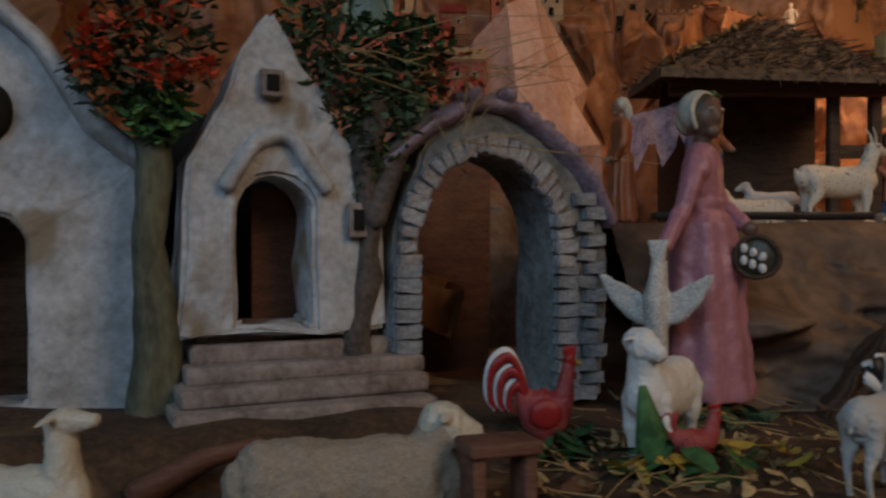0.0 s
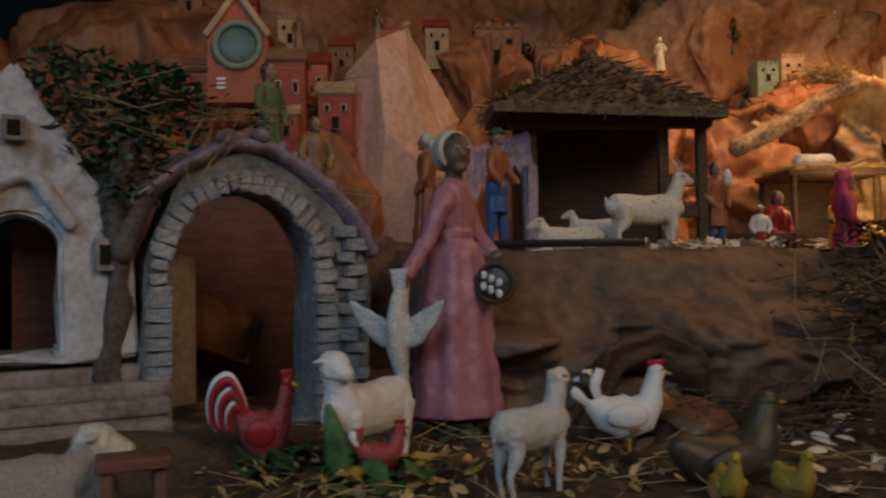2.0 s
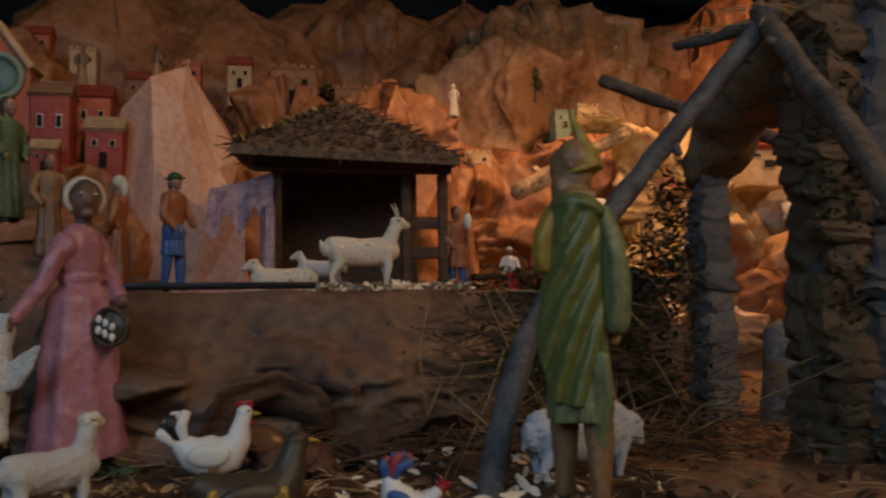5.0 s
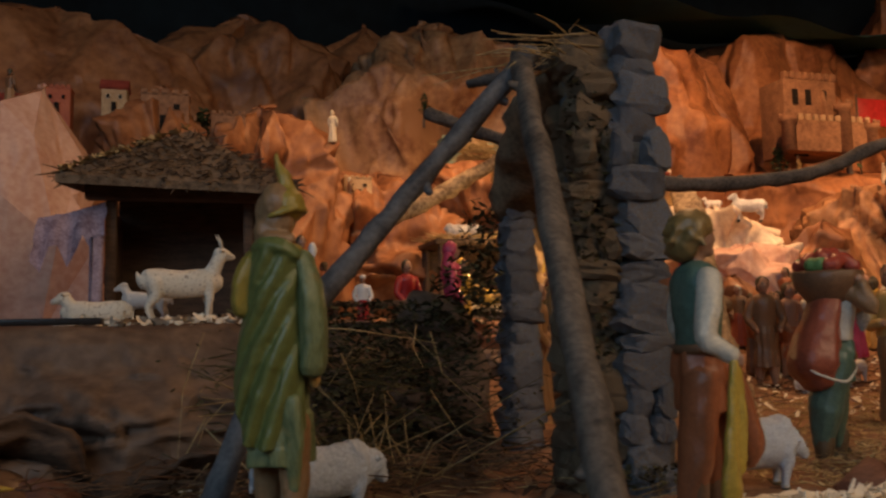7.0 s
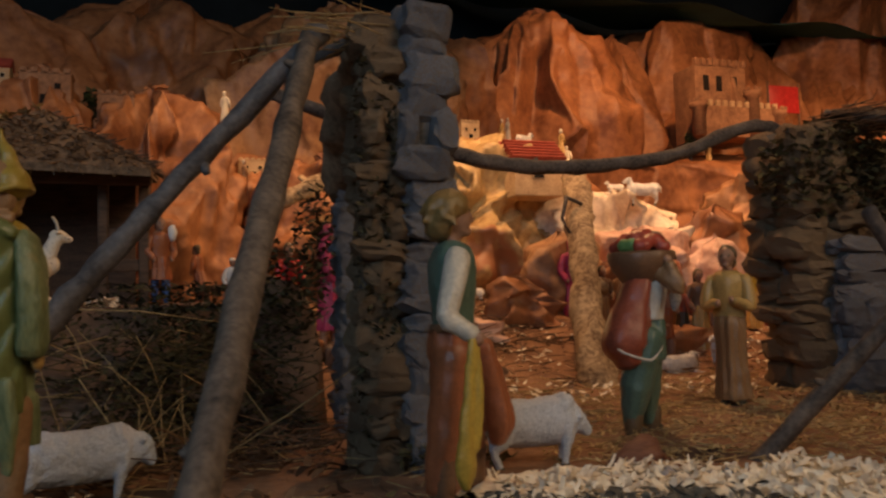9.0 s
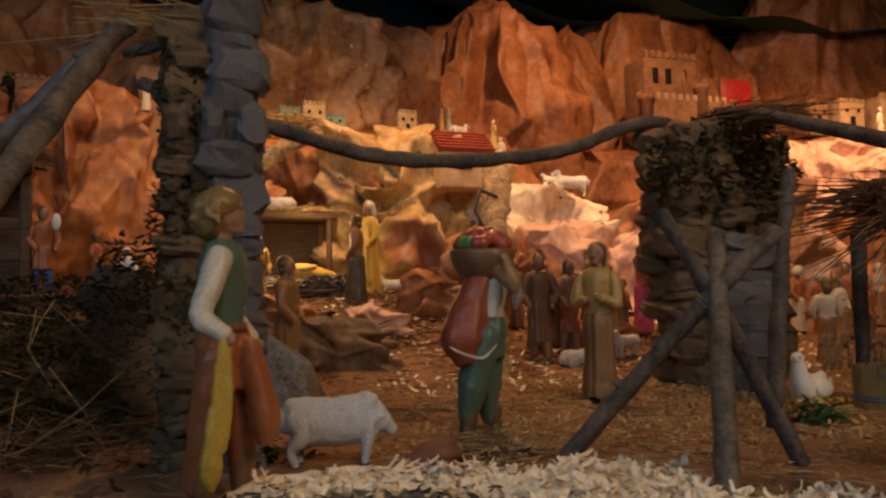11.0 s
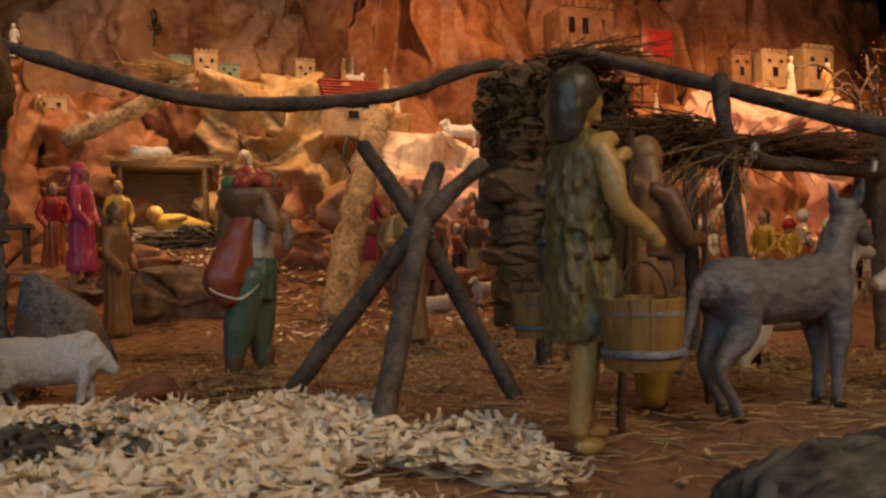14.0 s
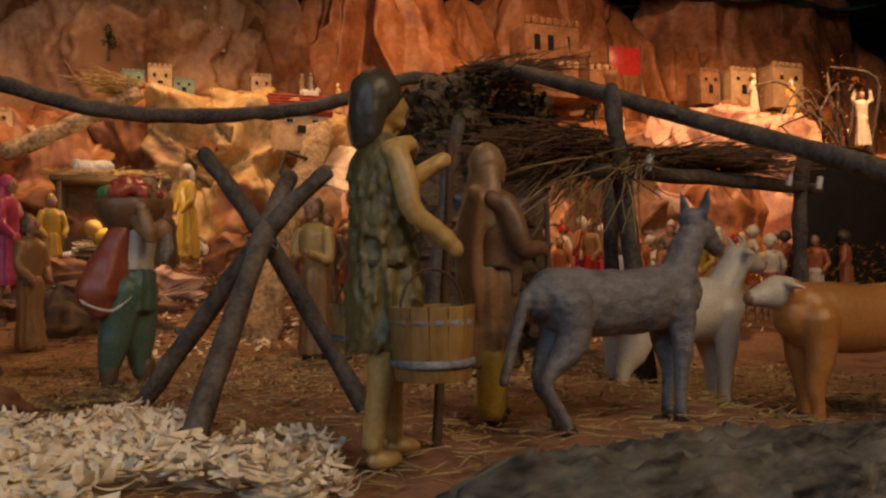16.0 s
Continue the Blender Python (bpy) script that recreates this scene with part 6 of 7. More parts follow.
# ---- the grotto hut with the manger ----
hut = empty("manger_hut", "tiny open hut of dark sticks with a straw roof", "hut", pose(0.925, 1.42, 0.132))
for x, y in ((-0.078, -0.055), (0.078, -0.055), (-0.078, 0.055), (0.078, 0.055)):
    c = Clay()
    c.tube([(x, y, -0.01), (x, y, 0.145)], [0.006, 0.0055], "wood", 10)
    c.rough(0.002, 90)
    c.part("post", hut)
c = Clay()
c.slab((0.185, 0.14, 0.010), "wood", pose(0, 0, 0.150), 0.2, 0.08)
r_ = c.part("roof", hut)
strands(300, lambda r: (r.uniform(-0.09, 0.09), r.uniform(-0.075, 0.06), 0.157 + r.uniform(0, 0.008)), 0.035, "straw", 0.0009, 0.3, 44, 0.3).part("roof_straw", r_)
c = Clay()
c.slab((0.17, 0.006, 0.15), "wood", pose(0, 0.068, 0.075))
c.part("back_wall", hut)
beast("sheep_figurine", "white lamb resting on the hut roof", (0.907, 1.40), 0.062, 175, "wool", z=0.290, neck=(0.13, 0, 0.08), nose=(0.12, 0, -0.07), lying=True, wool=0.03, fat=0.26, group="sheep")
manger = empty("manger", "dark twig manger heaped with glowing straw", "manger", pose(0.95, 1.33, 0.115))
c = Clay()
for k in range(26):
    a = k * 0.9
    c.tube([(-0.085 + 0.004 * k, -0.02 + 0.02 * math.sin(a), 0.006 + 0.012 * (k % 3)), (0.0 + 0.003 * k, -0.035 + 0.008 * math.cos(a), 0.018 + 0.01 * (k % 4)), (0.085 - 0.002 * k, -0.02 + 0.02 * math.cos(a), 0.010 + 0.010 * (k % 3))], [0.003, 0.0035, 0.0025], "bark", 7)
c.part("frame", manger)
strands(260, cloud([(0.0, 0.0, 0.035, 0.07, 0.035, 0.012)]), 0.03, "shavings", 0.001, 0.4, 45, 0.3).part("straw", manger, "pale yellow straw")
c = Clay()
c.tube([(-0.03, 0, 0.06), (0.0, 0, 0.058), (0.05, 0, 0.052)], [(0.018, 0.02), (0.02, 0.022), (0.010, 0.014)], "yellow", 14, 5, 0.08)
c.ball((-0.043, 0, 0.078), 0.016, "skin_gold", 12, 8)
c.tube([(-0.02, -0.015, 0.065), (0.01, -0.03, 0.07)], [0.006, 0.005], "skin_gold", 8)
c.thing("infant_figurine", "small doll in yellow cloth lying on straw", "figurine", pose(0.95, 1.32, 0.108))
for at, s, yw, h0 in (((0.855, 1.33), 0.04, 20, 0.112), ((1.12, 1.33), 0.05, 190, 0.115), ((0.915, 1.38), 0.035, -40, 0.125)):
    beast("sheep_figurine", "small white sheep beside the manger", at, s, yw, "wool", z=h0, neck=(0.15, 0, 0.22), wool=0.03, group="sheep")
strands(420, lambda r: (lambda x, y: (x, y, ground_height(x, y) + 0.006))(r.uniform(0.82, 1.18), r.uniform(1.02, 1.32)), 0.05, "twig", 0.0009, 0.4, 46, 0.4).thing("twig_litter", "brown twigs in front of the manger", "twigs", kind="stuff")
flakes(260, lambda r: (lambda x, y: (x, y, ground_height(x, y) + 0.006))(r.uniform(0.85, 1.12), r.uniform(1.08, 1.27)), 0.013, "shavings", 47).thing("wood_shavings", "pale shavings in front of the manger", "wood shavings", kind="stuff")
# leaning bark trunk
stick("leaning_log", "pale bark log leaning against the cliff", [(1.130, 0.86, -0.008), (1.172, 0.96, 0.09), (1.240, 1.09, 0.225), (1.315, 1.245, 0.362)], [0.028, 0.025, 0.024, 0.026], "bark_pale", "log", 2, 7, rough=0.011)
c = Clay()
c.tube([(1.262, 1.13, 0.300), (1.222, 1.11, 0.308), (1.212, 1.11, 0.270), (1.228, 1.115, 0.245)], [0.004, 0.004, 0.003, 0.002], "bark", 8)
c.thing("curled_twig", "curled dark twig on the leaning trunk", "twig")
stick("cut_branch", "pale rough branch lying on the slope", [(0.76, 1.40, 0.335), (0.86, 1.40, 0.385), (0.985, 1.40, 0.455)], [0.018, 0.017, 0.014], "bark_pale", "branch", 3, 8, rough=0.006)
strands(120, cloud([(0.96, 1.41, 0.475, 0.05, 0.03, 0.02)]), 0.06, "straw", 0.001, 0.2, 48, 0.3, math.pi, 0.9).thing("straw_tuft", "straw roof tuft on the slope", "straw", kind="stuff")

# ---- the two long branches and the mossy pier ----
stick("long_branch", "long dark bare branch sagging between the pillars", [(0.665, 0.75, 0.366), (0.78, 0.75, 0.333), (0.935, 0.75, 0.296), (1.065, 0.75, 0.296), (1.20, 0.75, 0.316), (1.333, 0.75, 0.362), (1.42, 0.75, 0.335)], [0.0075, 0.0085, 0.0095, 0.0095, 0.009, 0.009, 0.0085], "bark", "branch", 5, 9)
stick("long_branch", "grey branch sloping down from the pier", [(1.385, 0.67, 0.362), (1.41, 0.60, 0.342), (1.46, 0.30, 0.224), (1.52, 0.02, 0.11), (1.56, -0.16, 0.04), (1.59, -0.30, -0.04)], [0.007, 0.0078, 0.0085, 0.0088, 0.009, 0.009], "bark_brown", "branch", 4, 10)
stone_pillar("stone_pier", "dark mossy dry-stone pier with a heaped top", 1.375, 0.70, 0.10, 0.09, 0.34, 13, "stone_brown", 6, -0.02)
stone_pillar("stone_pier", "grey lower stonework of the pier", 1.385, 0.64, 0.065, 0.04, 0.19, 9, "stone_blue", 7)
stone_pillar("stone_pier", "dark brown mossy shoulder of the pier", 1.455, 0.71, 0.075, 0.07, 0.325, 12, "stone_brown", 8, 0.01)
flakes(2600, cloud([(1.345, 0.67, 0.28, 0.075, 0.05, 0.065), (1.40, 0.67, 0.325, 0.09, 0.05, 0.032), (1.46, 0.67, 0.27, 0.05, 0.04, 0.06)]), 0.013, "moss", 49).thing("moss_heap", "brown moss and bark heaped on the pier", "moss", kind="stuff")
strands(170, cloud([(1.40, 0.66, 0.35, 0.06, 0.04, 0.02)]), 0.09, "twig", 0.0009, 0.1, 50, 0.4, 0.0, 1.4).thing("twig_tuft", "reddish dry twigs on the pier top", "twigs", kind="stuff")
stick("standing_post", "thin dark forked post", [(1.205, 0.385, -0.005), (1.22, 0.39, 0.11), (1.247, 0.40, 0.235)], [0.0075, 0.007, 0.0065], "bark", "post", 2, 11)

# ---- tripod of sticks on the path ----
tripod = empty("stick_tripod", "three grey sticks tied into a tripod", "tripod")
stick("stick", "", [(0.962, 0.335, -0.003), (1.041, 0.260, 0.119), (1.082, 0.238, 0.163)], [0.0068, 0.0062, 0.0055], "bark_brown", parent=tripod, seed=21, knots=2, rough=0.0015)
stick("stick", "", [(0.986, 0.178, -0.003), (1.041, 0.250, 0.119), (1.066, 0.280, 0.164)], [0.0075, 0.0066, 0.0058], "bark_brown", parent=tripod, seed=22, knots=3, rough=0.0015)
stick("stick", "", [(1.113, 0.253, -0.003), (1.045, 0.262, 0.121), (1.007, 0.262, 0.176)], [0.0060, 0.0058, 0.0052], "bark", parent=tripod, seed=23, knots=2, rough=0.0015)
c = Clay()
for k in range(2):
    c.tube([(1.042 + 0.0105 * math.cos(a), 0.257 + 0.0105 * math.sin(a), 0.116 + 0.004 * k + 0.003 * math.sin(3 * a)) for a in [0.52 * i for i in range(13)]], [0.0007] * 13, "stone_blue", 6)
c.part("binding", tripod, "thin grey wire binding")

# ---- the giant figures, donkey and cattle ----


def giant_extra(c, X):
    # thick shock of hair falling to the shoulders
    c.ball((-0.014, 0, 0.945), (0.072, 0.070, 0.072), "hair_dark", 18, 12)
    c.tube([(-0.030, 0, 0.95), (-0.040, 0, 0.89), (-0.046, 0, 0.83)], [(0.055, 0.066), (0.050, 0.068), (0.036, 0.060)], "hair_dark", 24, 7, 0.06, flat=(1, 0, 0), sub=3)
    c.tube([(0.0, 0, 0.50), (0.0, 0, 0.52)], [(0.086, 0.094), (0.086, 0.094)], "wood", 26, caps=False, flat=(1, 0, 0))
    # the cloak's knot on the shoulder
    c.tube([(-0.02, -0.085, 0.79), (0.04, -0.075, 0.81), (0.07, -0.02, 0.79)], [0.024, 0.026, 0.018], "skin_gold", 14, 4, 0.1, sub=3)
    c.tube([(0.25, 0.08, 0.86), (0.23, 0.08, 0.55), (0.18, 0.08, 0.0)], [0.011, 0.013, 0.013], "wood", 9)
    for k in range(330):
        r = random.Random(k)
        a, zz = r.uniform(0, 6.28), r.uniform(0.32, 0.78)
        rad = 0.100 - 0.014 * (zz > 0.5)
        p = Vector((rad * 0.85 * math.cos(a), rad * math.sin(a), zz))
        c.tube([p - Vector((0.01 * math.cos(a), 0.01 * math.sin(a), -0.01)), p + Vector((0.016 * math.cos(a), 0.016 * math.sin(a), -0.050))], [(0.015, 0.011), (0.006, 0.006)], "fur", 7)


figure("caveman_figurine", "wild-haired doll in a dark fur tunic holding a staff", (1.080, 0.110), 0.198, 6, "fur", "fur", skin="skin_gold", head="hair", hair="hair_dark", stride=1.3, hem=0.29, flare=0.108, legs="skin_gold", sleeve="skin_gold", waist=0.080, arm_w=0.80, leg_w=0.80, fuse=0.0075, face=-10,
       arm_a=[(0.13, 0.10, 0.745), (0.225, 0.08, 0.80)], arm_b=[(0.02, 0.135, 0.64), (0.13, 0.15, 0.545)], extra=giant_extra)
bucket = empty("wooden_bucket", "ochre wooden bucket with grey hoops hanging from a hand", "bucket", pose(1.093, 0.076, 0.017, 0, 0, 0) @ Matrix.Scale(0.92, 4))
for k in range(14):
    a = 2 * math.pi * k / 14
    c = Clay()
    c.slab((0.0028, 0.0092, 0.038), "bucket", pose(0.0195 * math.cos(a), 0.0195 * math.sin(a), 0.050, 0, 0, math.degrees(a)) @ pose(0, 0, 0, 0, 4, 0), 0.15)
    c.part("stave", bucket)
for z in (0.040, 0.061):
    c = Clay()
    c.tube([(0.0212 * math.cos(a), 0.0212 * math.sin(a), z) for a in [0.3 * i for i in range(22)]], [(0.0022, 0.001)] * 22, "stone_blue", 6)
    c.part("hoop", bucket)
c = Clay()
c.tube([(0, 0, 0.031), (0, 0, 0.034)], [0.017, 0.017], "wood", 14, caps=False)
c.part("base", bucket)
c = Clay()
c.tube([(0.019 * math.cos(a), 0.004 * math.cos(a), 0.066 + 0.022 * math.sin(a)) for a in [math.pi * i / 12 for i in range(13)]], [0.0008] * 13, "wood", 6)
c.part("handle", bucket)
copy_thing(bucket, pose(1.078, 0.156, 0.034) @ Matrix.Scale(0.72, 4))
def cloak_extra(c, X):
    c.tube([(0.18, -0.11, 0.78), (0.17, -0.11, 0.02)], [0.010, 0.012], "wood", 8)
    c.tube([(0.0, 0, 0.555), (0.0, 0, 0.575)], [(0.098, 0.108), (0.098, 0.108)], "hair_dark", 26, caps=False, flat=(1, 0, 0))
    c.tube([(-0.05, -0.10, 0.80), (0.02, -0.115, 0.74), (0.05, -0.10, 0.62), (0.03, -0.105, 0.46)], [(0.03, 0.03), (0.04, 0.034), (0.036, 0.03), (0.016, 0.02)], "brown", 20, 5, 0.16, sub=4)
    c.tube([(-0.075, -0.05, 0.82), (-0.085, 0.0, 0.68), (-0.09, 0.0, 0.48), (-0.075, 0.0, 0.36)], [(0.03, 0.06), (0.036, 0.085), (0.034, 0.08), (0.012, 0.05)], "tan", 28, 6, 0.14, flat=(1, 0, 0), sub=4)
    for s in (1, -1):
        c.tube([(0.03 * s, s * 0.055, 0.24), (0.035 * s, s * 0.055, 0.05)], [0.058, 0.050], "yellow", 14, 4, 0.08)


figure("shepherd_figurine", "doll in a brown cloak and hood leaning on a stick", (1.174, 0.182), 0.176, 5, "tan", "brown", head="hood", hair="tan", hem=0.20, flare=0.115, legs="yellow", waist=0.095, fuse=0.009,
       arm_b=[(0.05, 0.15, 0.62), (0.17, 0.10, 0.62)], deep=0.17, folds=8, extra=cloak_extra)
beast("donkey_figurine", "grey donkey standing with pricked ears", (1.240, 0.138), 0.117, 4, "grey", leg=0.50, neck=(0.17, 0, 0.34), nose=(0.16, 0, -0.15), fat=0.178, ears=0.15, ear_up=True, wool=0.016, tail=0.46, leg_fat=0.044, muzzle="cow", hock=0.12, tail_out=0.13)
beast("ox_figurine", "white ox with short horns behind the donkey", (1.398, 0.292), 0.130, -2, "cream", z=-0.030, leg=0.48, neck=(0.18, 0, 0.26), nose=(0.18, 0, -0.05), fat=0.22, ears=0.14, horns=0.10, wool=0.006, leg_fat=0.055, muzzle="skin")
beast("calf_figurine", "orange-brown calf with a cream head", (1.520, 0.200), 0.145, 170, "cow", "cream", z=-0.034, leg=0.42, neck=(0.16, 0, 0.08), nose=(0.17, 0, -0.03), fat=0.20, ears=0.12, wool=0.008, leg_fat=0.055, muzzle="skin")
fowl("goose_figurine", "white goose by the green grass", (1.272, 0.41), 0.068, 200, "white", "white", None, comb=None)
leaf_tuft("grass_clump", "bright green grass with yellow flowers", (1.255, 0.385), 0.026, 70, "leaf", 0.015, 51, 0.014)
flakes(26, cloud([(1.255, 0.38, 0.022, 0.02, 0.016, 0.004)]), 0.008, "yellow", 52).thing("yellow_petals", "yellow flowers on the grass clump", "petals")

# straw shelter
shelter = empty("straw_shelter", "low shelter of dark sticks with a twig roof", "shelter")
stick("post", "", [(1.432, 0.372, -0.036), (1.405, 0.362, 0.13), (1.385, 0.355, 0.262)], [0.0095, 0.009, 0.008], "bark", parent=shelter, seed=31, knots=1)
stick("post", "", [(1.770, 0.505, -0.040), (1.765, 0.503, 0.12), (1.772, 0.50, 0.240)], [0.0095, 0.009, 0.009], "bark", parent=shelter, seed=32, knots=1)
stick("post", "", [(1.545, 0.60, -0.034), (1.545, 0.60, 0.20)], [0.009, 0.009], "bark", parent=shelter, seed=33, knots=1)
stick("beam", "", [(1.36, 0.35, 0.186), (1.55, 0.42, 0.190), (1.81, 0.515, 0.192)], [0.0075, 0.008, 0.0075], "bark", parent=shelter, seed=34, knots=1)
strands(360, cloud([(1.36, 0.37, 0.215, 0.05, 0.03, 0.018), (1.42, 0.39, 0.205, 0.06, 0.03, 0.014)]), 0.11, "twig", 0.0008, -0.25, 53, 0.35, math.pi * 1.08, 0.75).part("twig_roof", shelter, "reddish broom twigs")
strands(420, cloud([(1.50, 0.42, 0.210, 0.05, 0.03, 0.012), (1.58, 0.45, 0.212, 0.06, 0.03, 0.016)]), 0.12, "twig", 0.0008, 0.25, 54, 0.3, 0.32, 0.45).part("twig_roof", shelter, "fan of reddish broom twigs")
strands(50, cloud([(1.37, 0.35, 0.195, 0.06, 0.02, 0.01)]), 0.085, "straw", 0.0009, -2.2, 55, 0.4, 3.5, 1.0).part("hanging_twig_tuft", shelter)
for x, y in ((1.43, 0.372), (1.70, 0.465), (1.775, 0.49)):
    c = Clay()
    c.slab((0.006, 0.005, 0.016), "white", pose(x, y - 0.012, 0.196, 0, 15, 0), 0.2)
    c.part("clip", shelter, "white plastic clip")

# crowd and fence on the far side
rnd = random.Random(12)
ROBES = [("rust", "rust"), ("red", "tan"), ("tan", "cream"), ("brown", "rust"), ("skin_gold", "yellow"), ("cape", "cream"), ("magenta", "rust"), ("cream", "rust")]
for k in range(40):
    x = 1.50 + (k % 11) * 0.098 + rnd.uniform(-0.03, 0.03)
    y = (0.86, 1.16, 1.02, 1.28)[k // 11] + rnd.uniform(-0.06, 0.06)
    a, b = ROBES[k % 8]
    figure("villager_figurine", f"small doll in {a.replace('skin_gold', 'ochre').replace('cape', 'red-brown')} and {b} clothes in the crowd", (x, y), rnd.uniform(0.12, 0.165), rnd.uniform(0, 360), a, b, head=rnd.choice(("hair", "scarf", "hat", "hood")), hair=rnd.choice(("hair", "cream", "red", "hair_dark")), flare=0.12, z=ground_height(x, y), group="crowd of villagers")
fence = empty("picket_fence", "low picket fence of pale sticks", "fence", pose(1.62, 0.74, 0.0))
pm = Clay()
pm.slab((0.006, 0.004, 0.055), "bark_pale", pose(0, 0, 0.0275), 0.25, 0.1)
pm = pm.mesh("picket")
for k in range(34):
    put_part("picket", pm, fence, pose(0.017 * k, 0.005 * math.sin(k), rnd.uniform(-0.004, 0.004), 0, rnd.uniform(-5, 5), 0))
for z in (0.018, 0.040):
    c = Clay()
    c.slab((0.58, 0.003, 0.005), "bark_pale", pose(0.285, 0.005, z), 0.2)
    c.part("rail", fence)
# solid black body painted as the shade of a cave opening; nothing is hollowed
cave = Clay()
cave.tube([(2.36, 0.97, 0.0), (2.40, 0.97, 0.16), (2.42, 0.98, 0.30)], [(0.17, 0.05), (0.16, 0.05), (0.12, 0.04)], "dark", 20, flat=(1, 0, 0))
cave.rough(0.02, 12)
cave.thing("dark_rock", "black shape for the shade of a cave opening on the far side", "rock")
flakes(900, lambda r: (r.uniform(1.72, 2.6), r.uniform(0.70, 0.95), r.uniform(0.02, 0.13)), 0.010, "gold", 56).thing("gold_tinsel", "glinting gold tinsel along the far fence", "tinsel", kind="stuff")

# ---- villages and castle on the mountain ----


bpy.context.view_layer.update()
settled = bpy.context.evaluated_depsgraph_get()


def rest(x, y, top):
    """The height of the first surface under (x, y, top)."""
    hit, place, *_ = scene.ray_cast(settled, (x, y, top), (0, 0, -1))
    return place.z if hit else 0.0


def cottage(label, at, w, d, h, wall, roof="roof_red", yaw=0, rows=0, flat=False):
    """A little house: walls, a pitched tiled or flat roof, a door and windows with frames."""
    z = min(rest(at[0] + dx * w / 2, at[1] - d / 2 + dy * d, at[2] + 0.12) for dx in (-1, 0, 1) for dy in (0, 1))
    top = empty("toy_house", label, "house", pose(at[0], at[1], max(z - 0.004, at[2] - 0.06), 0, 0, yaw))
    c = Clay()
    c.slab((w, d, h + 0.04), wall, pose(0, 0, h / 2 - 0.02), 0.04)
    c.part("wall", top)
    if flat:
        c = Clay()
        for k in range(5):
            c.slab((w * 0.14, d * 0.2, h * 0.16), wall, pose(-w * 0.42 + w * 0.21 * k, -d * 0.42, h * 1.06), 0.1)
        c.slab((w * 1.04, d * 1.04, h * 0.06), wall, pose(0, 0, h), 0.1)
        c.part("parapet", top)
    else:
        rh = w * 0.45
        c = Clay()
        c.add([(-w / 2, -d / 2, h), (w / 2, -d / 2, h), (w / 2, d / 2, h), (-w / 2, d / 2, h), (-w / 2, 0, h + rh * 0.9), (w / 2, 0, h + rh * 0.9)], [(0, 3, 4), (1, 5, 2), (0, 4, 5, 1), (2, 5, 4, 3), (0, 1, 2, 3)], wall)
        c.part("gable", top, smooth=False)
        n = rows or 5
        for s in (-1, 1):
            for k in range(n):
                t = (k + 0.5) / n
                c = Clay()
                c.slab((w * 1.14, d * 0.62 / n * 1.5, 0.0035), roof, pose(0, s * d * 0.58 * (1 - t), h + rh * t * 1.0 - 0.002, -s * math.degrees(math.atan2(rh, d * 0.58)) * -1, 0, 0), 0.2)
                c.part("roof_tiles", top)
    for x, z, ww, hh, nm in ((-w * 0.24, h * 0.64, w * 0.12, h * 0.15, "window"), (w * 0.24, h * 0.64, w * 0.12, h * 0.15, "window"), (0, h * 0.2, w * 0.2, h * 0.4, "door")):
        c = Clay()
        c.slab((ww * 1.4, 0.003, hh * 1.25), wall if nm == "door" or flat else "cream", pose(x, -d / 2, z), 0.1)
        c.slab((ww, 0.003, hh), "dark", pose(x, -d / 2 - 0.0016, z), 0.1)
        c.part(nm, top)
    return top


birdhouse = empty("arched_toy_house", "orange toy house with a big green arch and pale gable", "house", pose(-0.112, 1.20, 0.378))
c = Clay()
c.add([(-0.046, 0, 0), (0.046, 0, 0), (0.046, 0, 0.10), (0, 0, 0.165), (-0.046, 0, 0.10), (-0.046, 0.05, 0), (0.046, 0.05, 0), (0.046, 0.05, 0.10), (0, 0.05, 0.165), (-0.046, 0.05, 0.10)],
      [(0, 1, 2, 3, 4), (9, 8, 7, 6, 5), (0, 5, 6, 1), (1, 6, 7, 2), (2, 7, 8, 3), (3, 8, 9, 4), (4, 9, 5, 0)], "house_orange")
c.part("wall", birdhouse, smooth=False)
for s in (-1, 1):
    c = Clay()
    c.slab((0.085, 0.058, 0.010), "house_cream", pose(s * 0.024, 0.022, 0.137, 0, s * 54.7, 0), 0.2)
    c.part("roof", birdhouse, "pale yellow-green gable board")
c = Clay()
c.tube([(0.034 * math.cos(a), -0.002, 0.088 + 0.034 * math.sin(a)) for a in [0.2618 * i for i in range(25)]], [0.0055] * 25, "house_green", 10)
c.ball((0, 0, 0.088), (0.031, 0.004, 0.031), "vest", 18, 8)
c.part("arch", birdhouse, "grey-green round arch")
c = Clay()
for k in range(3):
    c.slab((0.014, 0.003, 0.004), "white", pose(-0.025, -0.0015, 0.022 + 0.007 * k), 0.2)
c.part("window", birdhouse)
cottage("red toy house with a pitched roof", (-0.037, 1.22, 0.378), 0.056, 0.05, 0.115, "roof_red", "castle")
cottage("little red toy house", (-0.032, 1.165, 0.378), 0.036, 0.03, 0.032, "roof_red", "house_cream")
cottage("red and cream toy house", (0.035, 1.245, 0.395), 0.055, 0.05, 0.06, "roof_red", "house_cream")
cottage("orange toy house on the hill", (-0.02, 1.42, 0.46), 0.06, 0.05, 0.09, "house_orange", "roof_red")
cottage("cream toy house on the hill", (0.06, 1.46, 0.46), 0.07, 0.05, 0.07, "house_cream", "castle")
cottage("dark toy house on the hill", (-0.20, 1.40, 0.44), 0.07, 0.05, 0.09, "house_orange", "castle")
figure("villager_figurine", "doll in a dark green cloak on the hillside", (-0.034, 1.00), 0.16, -30, "leaf_dark", "leaf_dark", hair="hair_dark", z=0.225)
